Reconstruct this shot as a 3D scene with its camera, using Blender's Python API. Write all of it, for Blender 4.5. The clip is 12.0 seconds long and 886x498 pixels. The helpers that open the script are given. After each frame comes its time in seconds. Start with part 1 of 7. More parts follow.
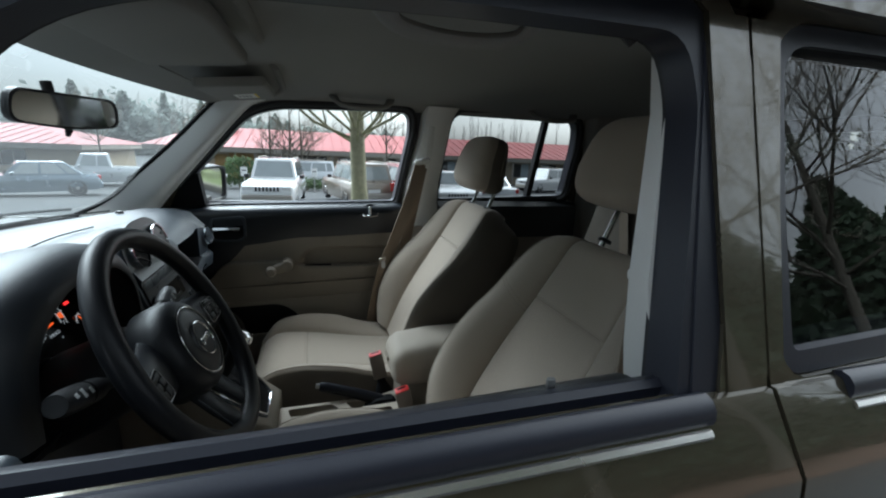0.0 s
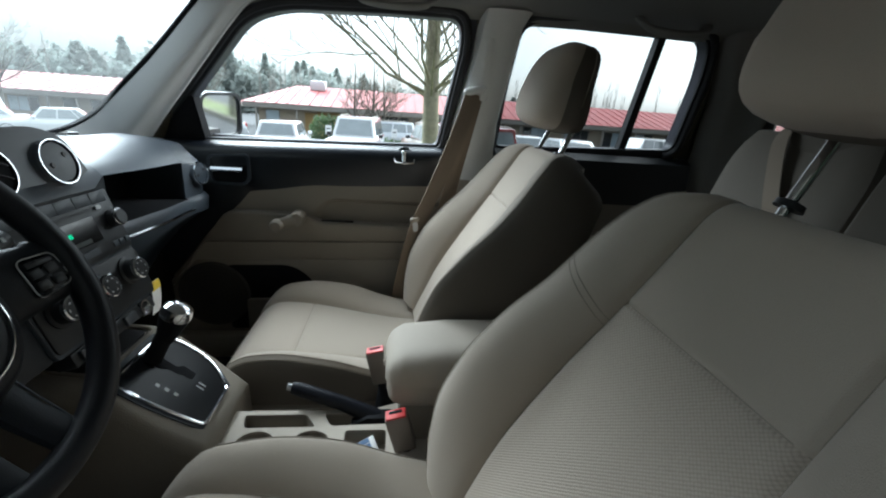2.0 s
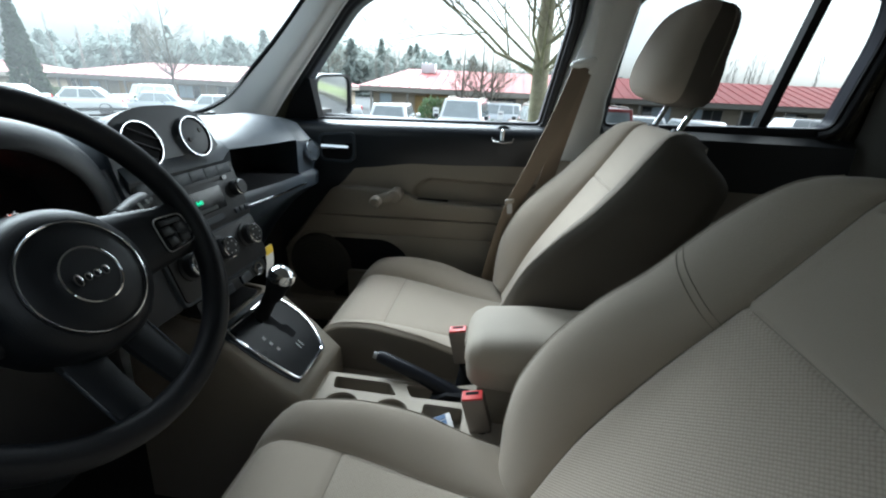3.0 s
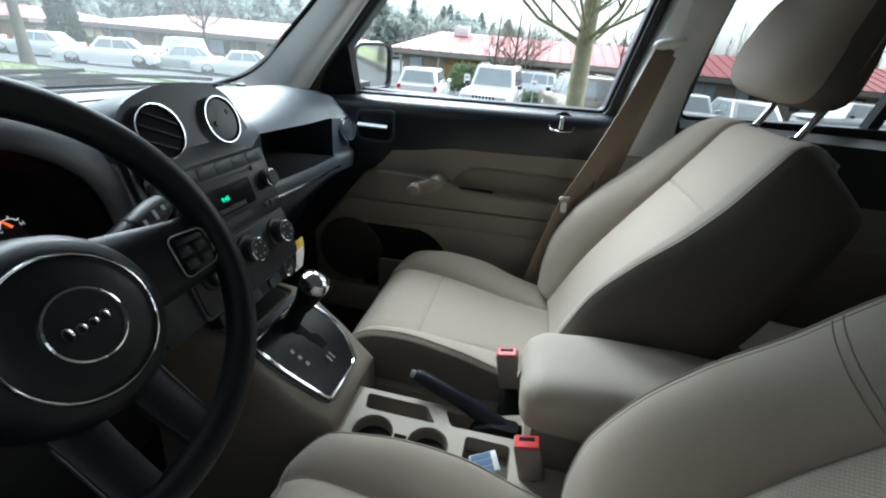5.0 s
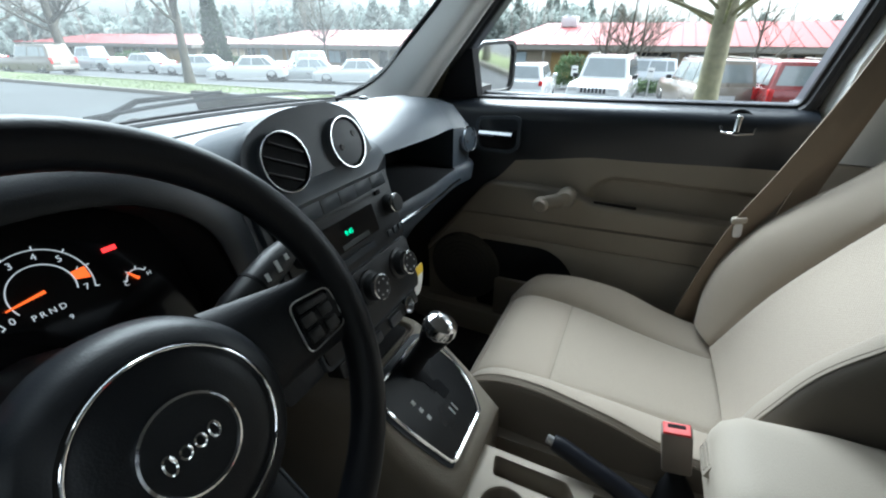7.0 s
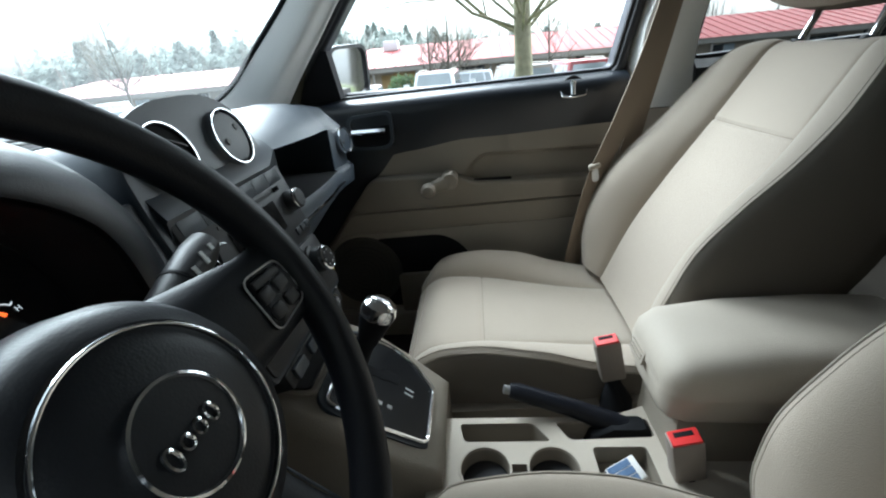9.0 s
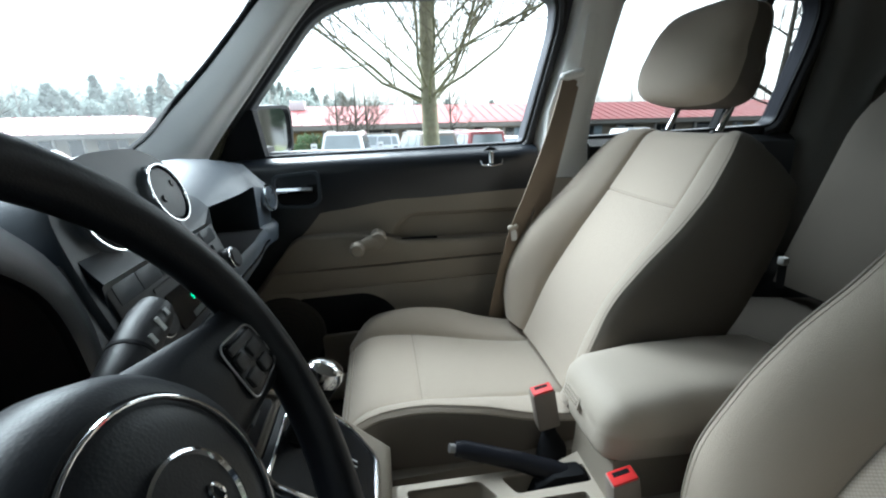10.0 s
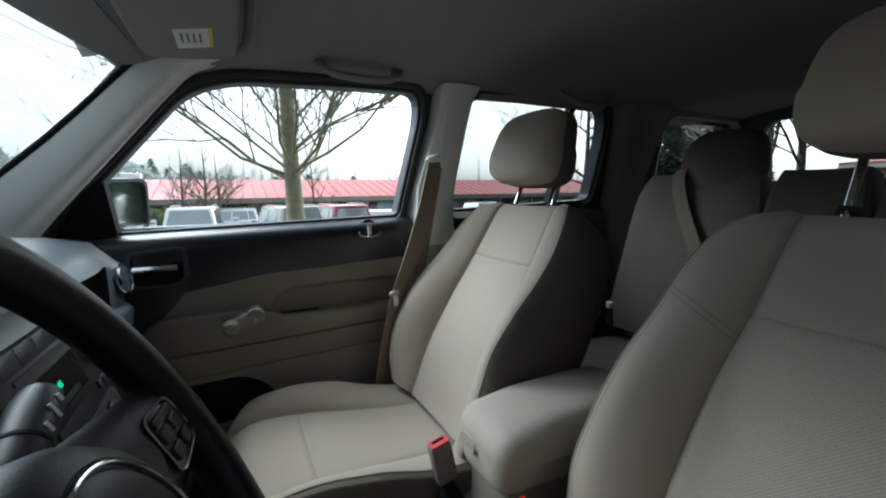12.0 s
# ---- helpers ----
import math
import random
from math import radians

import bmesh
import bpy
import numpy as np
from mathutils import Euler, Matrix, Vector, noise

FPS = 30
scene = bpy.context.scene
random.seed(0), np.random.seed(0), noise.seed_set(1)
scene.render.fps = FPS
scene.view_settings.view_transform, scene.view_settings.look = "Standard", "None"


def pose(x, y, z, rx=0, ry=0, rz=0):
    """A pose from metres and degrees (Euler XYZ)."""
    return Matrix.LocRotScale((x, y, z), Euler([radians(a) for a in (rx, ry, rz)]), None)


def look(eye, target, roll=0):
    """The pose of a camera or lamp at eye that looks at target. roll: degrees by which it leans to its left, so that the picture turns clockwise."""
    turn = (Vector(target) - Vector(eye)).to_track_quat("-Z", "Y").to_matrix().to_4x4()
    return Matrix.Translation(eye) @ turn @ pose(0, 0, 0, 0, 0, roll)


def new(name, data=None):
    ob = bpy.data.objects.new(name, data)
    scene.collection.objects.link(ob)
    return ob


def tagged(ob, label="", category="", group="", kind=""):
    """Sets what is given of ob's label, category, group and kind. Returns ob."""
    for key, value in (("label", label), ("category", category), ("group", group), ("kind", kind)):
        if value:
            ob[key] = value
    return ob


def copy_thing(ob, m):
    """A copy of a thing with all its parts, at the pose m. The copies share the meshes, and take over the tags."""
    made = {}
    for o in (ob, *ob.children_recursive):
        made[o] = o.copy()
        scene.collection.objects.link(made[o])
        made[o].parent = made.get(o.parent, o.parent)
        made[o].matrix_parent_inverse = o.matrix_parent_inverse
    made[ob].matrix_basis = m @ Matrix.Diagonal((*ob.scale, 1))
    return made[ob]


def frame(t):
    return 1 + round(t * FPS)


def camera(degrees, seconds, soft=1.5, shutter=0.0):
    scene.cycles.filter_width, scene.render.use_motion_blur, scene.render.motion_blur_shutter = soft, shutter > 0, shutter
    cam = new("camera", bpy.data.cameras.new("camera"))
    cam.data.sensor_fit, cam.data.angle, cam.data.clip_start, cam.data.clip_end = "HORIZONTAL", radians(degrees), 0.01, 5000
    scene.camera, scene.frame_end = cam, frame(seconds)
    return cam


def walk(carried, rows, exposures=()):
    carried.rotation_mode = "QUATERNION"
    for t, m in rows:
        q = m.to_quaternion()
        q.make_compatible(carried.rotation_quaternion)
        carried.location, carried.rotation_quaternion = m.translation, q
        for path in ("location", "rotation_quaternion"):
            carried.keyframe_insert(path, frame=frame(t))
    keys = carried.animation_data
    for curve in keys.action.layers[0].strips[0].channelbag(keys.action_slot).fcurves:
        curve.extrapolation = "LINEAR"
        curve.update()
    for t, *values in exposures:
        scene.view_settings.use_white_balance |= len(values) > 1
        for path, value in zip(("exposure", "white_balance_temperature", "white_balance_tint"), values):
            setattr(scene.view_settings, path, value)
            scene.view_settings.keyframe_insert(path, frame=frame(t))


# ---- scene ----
cam = camera(93.6, 12.0, 2.1)
METRES, EYE, TILT, LEAN, TURN = 1.10, 1.293, -13.34, -2.40, -16.86
ROWS = [
    (0.0, 0.0, 0.0, 0.0, -0.0, 0.0, -0.0),
    (0.5, 0.0016, 0.1873, -0.0276, -3.34, 1.63, 0.48),
    (1.0, 0.0177, 0.2919, -0.0293, -4.44, -1.81, 0.36),
    (1.5, 0.0531, 0.3532, -0.0186, 1.1, -2.64, -1.6),
    (2.0, 0.07, 0.3931, -0.0153, 10.4, -4.83, -3.99),
    (2.5, 0.0797, 0.4126, -0.0172, 18.01, -6.91, -5.23),
    (3.0, 0.0835, 0.4178, -0.0206, 24.28, -8.35, -6.0),
    (5.0, -0.0232, 0.4954, 0.0255, 27.7, -12.96, -8.93),
    (5.5, -0.0437, 0.5277, 0.0454, 31.74, -13.38, -9.04),
    (6.0, -0.0806, 0.5537, 0.0597, 37.72, -14.05, -8.34),
    (6.5, -0.1209, 0.5709, 0.0613, 42.02, -15.08, -8.16),
    (8.5, -0.1942, 0.5552, -0.0101, 29.07, -14.71, 0.91),
    (9.0, -0.1955, 0.5236, -0.0229, 21.42, -11.28, 2.32),
    (9.5, -0.2195, 0.5041, -0.0241, 14.85, -7.53, 2.15),
    (10.0, -0.2411, 0.4924, -0.0179, 8.82, -3.8, 1.54),
    (10.5, -0.2538, 0.4786, -0.0133, 4.08, -0.53, 2.56),
    (11.0, -0.2649, 0.4634, -0.0169, -0.87, 1.13, 3.17),
    (11.5, -0.2724, 0.4457, -0.0237, -4.65, 3.18, 4.24),
    (12.0, -0.2752, 0.4352, -0.0279, -9.09, 4.93, 5.37),
]
walk(cam, [(t, pose(0.24, -1.088, EYE, TILT, LEAN, TURN) @ pose(METRES * x, METRES * y, METRES * z, 90 + pitch, roll, yaw)) for t, x, y, z, yaw, pitch, roll in ROWS],
     [(t, e, 5760, 2.0) for t, e in ((0.0, 2.0), (0.6, 2.1), (1.0, 2.2), (1.5, 2.38), (2.5, 2.68), (5.0, 2.78), (6.5, 2.78), (9.5, 3.06), (10.5, 2.8), (12.0, 2.18))])

# world: overcast winter daylight
world = bpy.data.worlds.new("overcast_sky")
scene.world = world
world.use_nodes = True
wn, wl = world.node_tree.nodes, world.node_tree.links
wn.clear()
w_out = wn.new("ShaderNodeOutputWorld")
w_bg = wn.new("ShaderNodeBackground")
w_sky = wn.new("ShaderNodeTexSky")
w_sky.sky_type = "NISHITA"
w_sky.sun_disc = False
w_sky.sun_elevation = radians(42)
w_sky.sun_rotation = radians(60)
w_sky.air_density, w_sky.dust_density, w_sky.ozone_density = 1.0, 4.0, 1.0
w_hsv = wn.new("ShaderNodeHueSaturation")
w_hsv.inputs["Saturation"].default_value = 0.22
wl.new(w_sky.outputs[0], w_hsv.inputs["Color"])
wl.new(w_hsv.outputs[0], w_bg.inputs["Color"])
w_bg.inputs["Strength"].default_value = 0.095
wl.new(w_bg.outputs[0], w_out.inputs["Surface"])

sun_data = bpy.data.lights.new("sun", "SUN")
sun_data.energy, sun_data.angle, sun_data.color = 2.75, radians(54), (0.97, 0.99, 1.0)
sun = new("sun", sun_data)
sun.matrix_world = look((0, 0, 30), (4.2, -5.6, 22.9))


# materials
def mat(name, color, rough=0.6, metal=0.0, vary=0.12, grain=0.0, scale=40.0, wear=3.0, coat=0.0, coat_rough=0.04, spec=0.5, kind="noise", sheen=0.0, rand=0.0, flat=(1.0, 0.7, 1.0), turn=(0.0, 0.0, 0.0)):
    """A node material with colour variation at two scales and a fine relief of depth grain."""
    m = bpy.data.materials.new(name)
    m.use_nodes = True
    nt = m.node_tree
    b = nt.nodes["Principled BSDF"]
    b.inputs["Roughness"].default_value = rough
    b.inputs["Metallic"].default_value = metal
    b.inputs["Specular IOR Level"].default_value = spec
    b.inputs["Coat Weight"].default_value = coat
    b.inputs["Coat Roughness"].default_value = coat_rough
    b.inputs["Sheen Weight"].default_value = sheen
    tc = nt.nodes.new("ShaderNodeTexCoord")
    fine = nt.nodes.new("ShaderNodeTexNoise")
    fine.inputs["Scale"].default_value = scale
    fine.inputs["Detail"].default_value = 4
    broad = nt.nodes.new("ShaderNodeTexNoise")
    broad.inputs["Scale"].default_value = wear
    broad.inputs["Detail"].default_value = 3
    for n in (fine, broad):
        nt.links.new(tc.outputs["Object"], n.inputs["Vector"])
    add = nt.nodes.new("ShaderNodeMath")
    add.operation = "ADD"
    nt.links.new(fine.outputs["Fac"], add.inputs[0])
    nt.links.new(broad.outputs["Fac"], add.inputs[1])
    rng = nt.nodes.new("ShaderNodeMapRange")
    rng.inputs["From Min"].default_value, rng.inputs["From Max"].default_value = 0.6, 1.4
    rng.inputs["To Min"].default_value, rng.inputs["To Max"].default_value = 1 - vary, 1 + vary
    nt.links.new(add.outputs[0], rng.inputs["Value"])
    last = rng.outputs[0]
    if rand:
        oi = nt.nodes.new("ShaderNodeObjectInfo")
        r2 = nt.nodes.new("ShaderNodeMapRange")
        r2.inputs["To Min"].default_value, r2.inputs["To Max"].default_value = 1 - rand, 1 + rand
        nt.links.new(oi.outputs["Random"], r2.inputs["Value"])
        mu = nt.nodes.new("ShaderNodeMath")
        mu.operation = "MULTIPLY"
        nt.links.new(last, mu.inputs[0])
        nt.links.new(r2.outputs[0], mu.inputs[1])
        last = mu.outputs[0]
    sc = nt.nodes.new("ShaderNodeVectorMath")
    sc.operation = "SCALE"
    sc.inputs[0].default_value = color
    nt.links.new(last, sc.inputs["Scale"])
    nt.links.new(sc.outputs[0], b.inputs["Base Color"])
    rr = nt.nodes.new("ShaderNodeMapRange")
    rr.inputs["To Min"].default_value, rr.inputs["To Max"].default_value = max(0.02, rough - 0.08), min(1, rough + 0.08)
    nt.links.new(broad.outputs["Fac"], rr.inputs["Value"])
    nt.links.new(rr.outputs[0], b.inputs["Roughness"])
    if grain:
        bump = nt.nodes.new("ShaderNodeBump")
        bump.inputs["Distance"].default_value = grain
        bump.inputs["Strength"].default_value = 0.6
        src = fine
        if kind == "knit":
            src = nt.nodes.new("ShaderNodeTexVoronoi")
            src.inputs["Scale"].default_value = scale
            mp = nt.nodes.new("ShaderNodeMapping")
            mp.inputs["Scale"].default_value = flat
            mp.inputs["Rotation"].default_value = turn
            nt.links.new(tc.outputs["Object"], mp.inputs["Vector"])
            nt.links.new(mp.outputs[0], src.inputs["Vector"])
            src.inputs["Randomness"].default_value = 0.15
        if kind == "leather":
            src = nt.nodes.new("ShaderNodeTexVoronoi")
            src.inputs["Scale"].default_value = scale
            nt.links.new(tc.outputs["Object"], src.inputs["Vector"])
        if kind == "knit":
            gap = nt.nodes.new("ShaderNodeMapRange")
            gap.inputs["From Min"].default_value, gap.inputs["From Max"].default_value = 0.25, 0.75
            gap.inputs["To Min"].default_value, gap.inputs["To Max"].default_value = 1.06, 0.72
            nt.links.new(src.outputs[0], gap.inputs["Value"])
            sc2 = nt.nodes.new("ShaderNodeVectorMath")
            sc2.operation = "SCALE"
            nt.links.new(sc.outputs[0], sc2.inputs[0])
            nt.links.new(gap.outputs[0], sc2.inputs["Scale"])
            nt.links.new(sc2.outputs[0], b.inputs["Base Color"])
            bump.invert = True
        nt.links.new(src.outputs[0], bump.inputs["Height"])
        nt.links.new(bump.outputs[0], b.inputs["Normal"])
    return m


def glow(name, color, strength):
    m = bpy.data.materials.new(name)
    m.use_nodes = True
    b = m.node_tree.nodes["Principled BSDF"]
    b.inputs["Base Color"].default_value = (*color, 1)
    b.inputs["Emission Color"].default_value = (*color, 1)
    b.inputs["Emission Strength"].default_value = strength
    return m


def glass(name, tint=(1, 1, 1), gloss=0.05, film=0.0):
    """Thin pane: clear with a Fresnel gloss and, if wanted, a pale film that imitates haze and glare."""
    m = bpy.data.materials.new(name)
    m.use_nodes = True
    nt = m.node_tree
    nt.nodes.clear()
    out = nt.nodes.new("ShaderNodeOutputMaterial")
    mix = nt.nodes.new("ShaderNodeMixShader")
    tr = nt.nodes.new("ShaderNodeBsdfTransparent")
    gl = nt.nodes.new("ShaderNodeBsdfGlossy")
    fr = nt.nodes.new("ShaderNodeLayerWeight")
    fr.inputs["Blend"].default_value = 0.5
    pw = nt.nodes.new("ShaderNodeMath")
    pw.operation, pw.inputs[1].default_value = "POWER", 4.0
    ma = nt.nodes.new("ShaderNodeMath")
    ma.operation, ma.inputs[1].default_value, ma.inputs[2].default_value = "MULTIPLY_ADD", 0.85, gloss
    nt.links.new(fr.outputs["Facing"], pw.inputs[0])
    nt.links.new(pw.outputs[0], ma.inputs[0])
    tr.inputs["Color"].default_value = (*tint, 1)
    gl.inputs["Roughness"].default_value = 0.01
    nt.links.new(ma.outputs[0], mix.inputs[0])
    clear = tr.outputs[0]
    # pale veil in the pane stands in for haze and reflections
    if film:
        glare = nt.nodes.new("ShaderNodeBsdfTranslucent")
        glare.inputs["Color"].default_value = (0.8, 0.82, 0.82, 1)
        blot = nt.nodes.new("ShaderNodeTexNoise")
        blot.inputs["Scale"].default_value = 5.0
        amount = nt.nodes.new("ShaderNodeMapRange")
        amount.inputs["To Min"].default_value, amount.inputs["To Max"].default_value = film * 0.6, film * 1.4
        veil = nt.nodes.new("ShaderNodeMixShader")
        nt.links.new(blot.outputs["Fac"], amount.inputs["Value"])
        nt.links.new(amount.outputs[0], veil.inputs[0])
        nt.links.new(clear, veil.inputs[1])
        nt.links.new(glare.outputs[0], veil.inputs[2])
        clear = veil.outputs[0]
    nt.links.new(clear, mix.inputs[1])
    nt.links.new(gl.outputs[0], mix.inputs[2])
    nt.links.new(mix.outputs[0], out.inputs["Surface"])
    return m


FABRIC = mat("beige_seat_cloth", (0.374, 0.321, 0.259), 0.9, vary=0.05, grain=0.0012, scale=900, sheen=0.15)
KNIT = mat("beige_knit_mesh_cloth", (0.388, 0.333, 0.27), 0.85, vary=0.06, grain=0.002, scale=300, kind="knit", sheen=0.1, flat=(0.0, 0.9, 1.15), turn=(0.85, 0.0, 0.0))
KNITC = mat("beige_knit_cushion_cloth", (0.381, 0.329, 0.266), 0.85, vary=0.06, grain=0.0015, scale=330, kind="knit", sheen=0.1, flat=(1.0, 0.9, 0.0), turn=(0.0, 0.0, 0.8))
# darker side cloth, with the shade on sides and bench in its colour
TAUPESHADE = mat("taupe_cloth_darkened_by_shade", (0.14, 0.121, 0.099), 0.9, vary=0.06, grain=0.0012, scale=900)
PIPING = mat("brown_seat_piping", (0.25, 0.217, 0.175), 0.9, vary=0.1)
MOULDING = mat("bright_belt_moulding", (0.72, 0.71, 0.68), 0.28, 1.0, vary=0.05)
SEAM = mat("seam_thread", (0.26, 0.228, 0.186), 0.9, vary=0.1)
TAN = mat("tan_door_plastic", (0.238, 0.208, 0.168), 0.55, vary=0.05, grain=0.0006, scale=600, kind="leather")
TANSOFT = mat("beige_armrest_vinyl", (0.405, 0.36, 0.298), 0.65, vary=0.04, grain=0.0003, scale=700, kind="leather", spec=0.3)
TRIM = mat("light_grey_pillar_trim", (0.75, 0.75, 0.725), 0.5, vary=0.04, grain=0.0005, scale=500, kind="leather")
# pillar trim darkened: the rear cabin's shade is in this colour
TRIMSHADE = mat("shade_toned_rear_trim", (0.24, 0.235, 0.22), 0.6, vary=0.05, grain=0.0005, scale=500, kind="leather")
LINER = mat("grey_headliner_cloth", (0.25, 0.246, 0.23), 0.95, vary=0.05, grain=0.0008, scale=700)
BLACK = mat("black_grained_plastic", (0.015, 0.016, 0.018), 0.45, vary=0.10, grain=0.0002, scale=900, kind="leather", spec=0.4)
DASH = mat("dark_slate_dash_plastic", (0.018, 0.027, 0.038), 0.47, vary=0.08, grain=0.0002, scale=1000, kind="leather", spec=0.7, coat=0.4, coat_rough=0.30)
DOORBLACK = mat("black_satin_door_plastic", (0.009, 0.012, 0.017), 0.33, vary=0.08, grain=0.0001, scale=1000, kind="leather", spec=0.6)
GLOSSBLACK = mat("gloss_black_plastic", (0.01, 0.01, 0.011), 0.12, vary=0.1)
RUBBER = mat("black_rubber", (0.018, 0.018, 0.02), 0.6, vary=0.12, grain=0.0001, scale=600)
SILL = mat("dark_blue_grey_weatherstrip", (0.017, 0.019, 0.030), 0.40, vary=0.12, grain=0.0002, scale=300, spec=0.5)
WHEELSKIN = mat("dark_steering_wheel_skin", (0.007, 0.008, 0.011), 0.43, vary=0.08, grain=0.00012, scale=600, kind="leather", spec=0.32)
HUBPAD = mat("dark_hub_pad", (0.006, 0.0078, 0.011), 0.44, vary=0.08, grain=0.00015, scale=600, kind="leather", spec=0.38)
SPEAKER = mat("dark_taupe_grille", (0.045, 0.042, 0.036), 0.7, vary=0.1, grain=0.001, scale=400, kind="leather")
CHROME = mat("chrome", (0.82, 0.83, 0.85), 0.08, 1.0, vary=0.03)
SATIN = mat("satin_silver_paint", (0.42, 0.42, 0.42), 0.35, 0.8, vary=0.05)
PAINT = mat("dark_bronze_metallic_paint", (0.092, 0.080, 0.055), 0.24, 0.5, vary=0.03, scale=300, coat=1.0)
# black plastic parts, and hollows whose shade is put into the colour
VOID = mat("matt_black_plastic_and_hollow_shade", (0.010, 0.0105, 0.012), 0.75, vary=0.1, spec=0.12)
FASCIAMAT = mat("dark_slate_fascia_plastic", (0.019, 0.027, 0.037), 0.42, vary=0.08, grain=0.0002, scale=1000, kind="leather", spec=0.5)
LEVERSKIN = mat("black_lever_skin", (0.007, 0.008, 0.012), 0.4, vary=0.1, spec=0.25)
# dash slate darkened: the driver side's shade is in the colour
COWLSHADE = mat("shaded_slate_cowl", (0.010, 0.013, 0.018), 0.42, vary=0.08, grain=0.0002, scale=900, kind="leather", spec=0.42)
PLATE = mat("black_satin_plate", (0.006, 0.007, 0.009), 0.26, vary=0.1, spec=0.2)
CARPET = mat("dark_carpet", (0.022, 0.021, 0.020), 1.0, vary=0.25, grain=0.003, scale=300)
BELT = mat("brown_belt_webbing", (0.20, 0.155, 0.11), 0.75, vary=0.08, grain=0.0005, scale=900)
RED = mat("red_buckle_button", (0.62, 0.03, 0.03), 0.4, vary=0.06)
BUCKLE = mat("taupe_buckle_plastic", (0.20, 0.17, 0.145), 0.5, vary=0.06)
WHITEP = mat("white_paper", (0.75, 0.74, 0.72), 0.8, vary=0.04)
YELLOWP = mat("yellow_label", (0.75, 0.55, 0.05), 0.7, vary=0.05)
INK = mat("label_ink", (0.08, 0.08, 0.09), 0.8, vary=0.05)
LEGEND = mat("white_legend_print", (0.6, 0.62, 0.62), 0.5, vary=0.05)
BLUEP = mat("blue_leaflet", (0.12, 0.2, 0.35), 0.5, vary=0.3, scale=120)
MIRROR = mat("mirror_glass", (0.92, 0.93, 0.93), 0.01, 1.0, vary=0.01)
GLASS = glass("clear_car_glass", (0.94, 0.96, 0.95))
SCREEN = glass("veiled_windscreen_glass", (0.76, 0.80, 0.79), 0.05, 0.05)
# rear tint set deeper than the glass, to hold light out of the cabin
TINT = glass("tinted_rear_glass", (0.34, 0.35, 0.35))
PRIVACY = glass("dark_privacy_glass", (0.40, 0.42, 0.41))
LCD = mat("grey_radio_display", (0.10, 0.11, 0.11), 0.15, vary=0.1)
GREENGLOW = glow("green_clock_digits", (0.05, 0.9, 0.4), 0.22)
REDGLOW = glow("red_warning_light", (1.0, 0.03, 0.03), 0.38)
ORANGEGLOW = glow("orange_needle", (1.0, 0.13, 0.02), 0.22)
WHITEGLOW = glow("white_gauge_print", (0.85, 0.88, 0.9), 0.085)


# mesh tools
def finish(bm, sharp=38):
    bmesh.ops.remove_doubles(bm, verts=bm.verts, dist=1e-5)
    bmesh.ops.recalc_face_normals(bm, faces=bm.faces)
    lim = radians(sharp)
    for f in bm.faces:
        f.smooth = True
    for e in bm.edges:
        e.smooth = not (len(e.link_faces) == 2 and e.calc_face_angle(0) > lim)
    return bm


def part(name, bm, material, parent=None, label="", sharp=38):
    """Links a bmesh as one mesh object, under a thing or a part."""
    finish(bm, sharp)
    me = bpy.data.meshes.new(name)
    bm.to_mesh(me)
    bm.free()
    for m in material if isinstance(material, (list, tuple)) else [material]:
        me.materials.append(m)
    ob = new(name, me)
    if parent:
        ob.parent = parent
        ob.matrix_parent_inverse = Matrix.Translation(-parent.location) if parent.type == "EMPTY" else Matrix()
    if label:
        ob["label"] = label
    return ob


def thing(name, loc, label, category, group="", kind=""):
    ob = new(name)
    ob.empty_display_size = 0.1
    ob.location = loc
    return tagged(ob, label, category, group, kind)


def box(x0, x1, y0, y1, z0, z1, r=0.0, seg=2, bm=None, m=None):
    bm = bm or bmesh.new()
    c = ((x0 + x1) / 2, (y0 + y1) / 2, (z0 + z1) / 2)
    t = Matrix.Translation(c) @ Matrix.Diagonal((x1 - x0, y1 - y0, z1 - z0, 1))
    g = bmesh.ops.create_cube(bm, size=1, matrix=t)
    if r:
        es = list({e for v in g["verts"] for e in v.link_edges})
        g = bmesh.ops.bevel(bm, geom=es, offset=r, segments=seg, profile=0.5, affect="EDGES")
    if m is not None:
        vs = g["verts"] if not r else list({v for f in g["faces"] for v in f.verts} | {v for v in bm.verts if v.is_valid and v.index == -1})
        bmesh.ops.transform(bm, matrix=m, verts=bm.verts if r else vs)
    return bm


def grid(fn, nu, nv, bm=None, close_u=False, close_v=False):
    """A sheet of the points fn(u, v), u and v from 0 to 1."""
    bm = bm or bmesh.new()
    vs = [[bm.verts.new(fn(i / (nu if close_u else nu - 1), j / (nv if close_v else nv - 1))) for j in range(nv)] for i in range(nu)]
    for i in range(nu if close_u else nu - 1):
        for j in range(nv if close_v else nv - 1):
            a, b, c, d = vs[i][j], vs[(i + 1) % nu][j], vs[(i + 1) % nu][(j + 1) % nv], vs[i][(j + 1) % nv]
            bm.faces.new((a, b, c, d))
    return bm


def loft(rings, bm=None, caps=True, closed=True):
    """Skins rings of equally many points."""
    bm = bm or bmesh.new()
    vs = [[bm.verts.new(p) for p in r] for r in rings]
    n = len(vs[0])
    for a, b in zip(vs, vs[1:]):
        for i in range(n if closed else n - 1):
            bm.faces.new((a[i], a[(i + 1) % n], b[(i + 1) % n], b[i]))
    if caps and closed:
        bm.faces.new(vs[0])
        bm.faces.new(list(reversed(vs[-1])))
    return bm


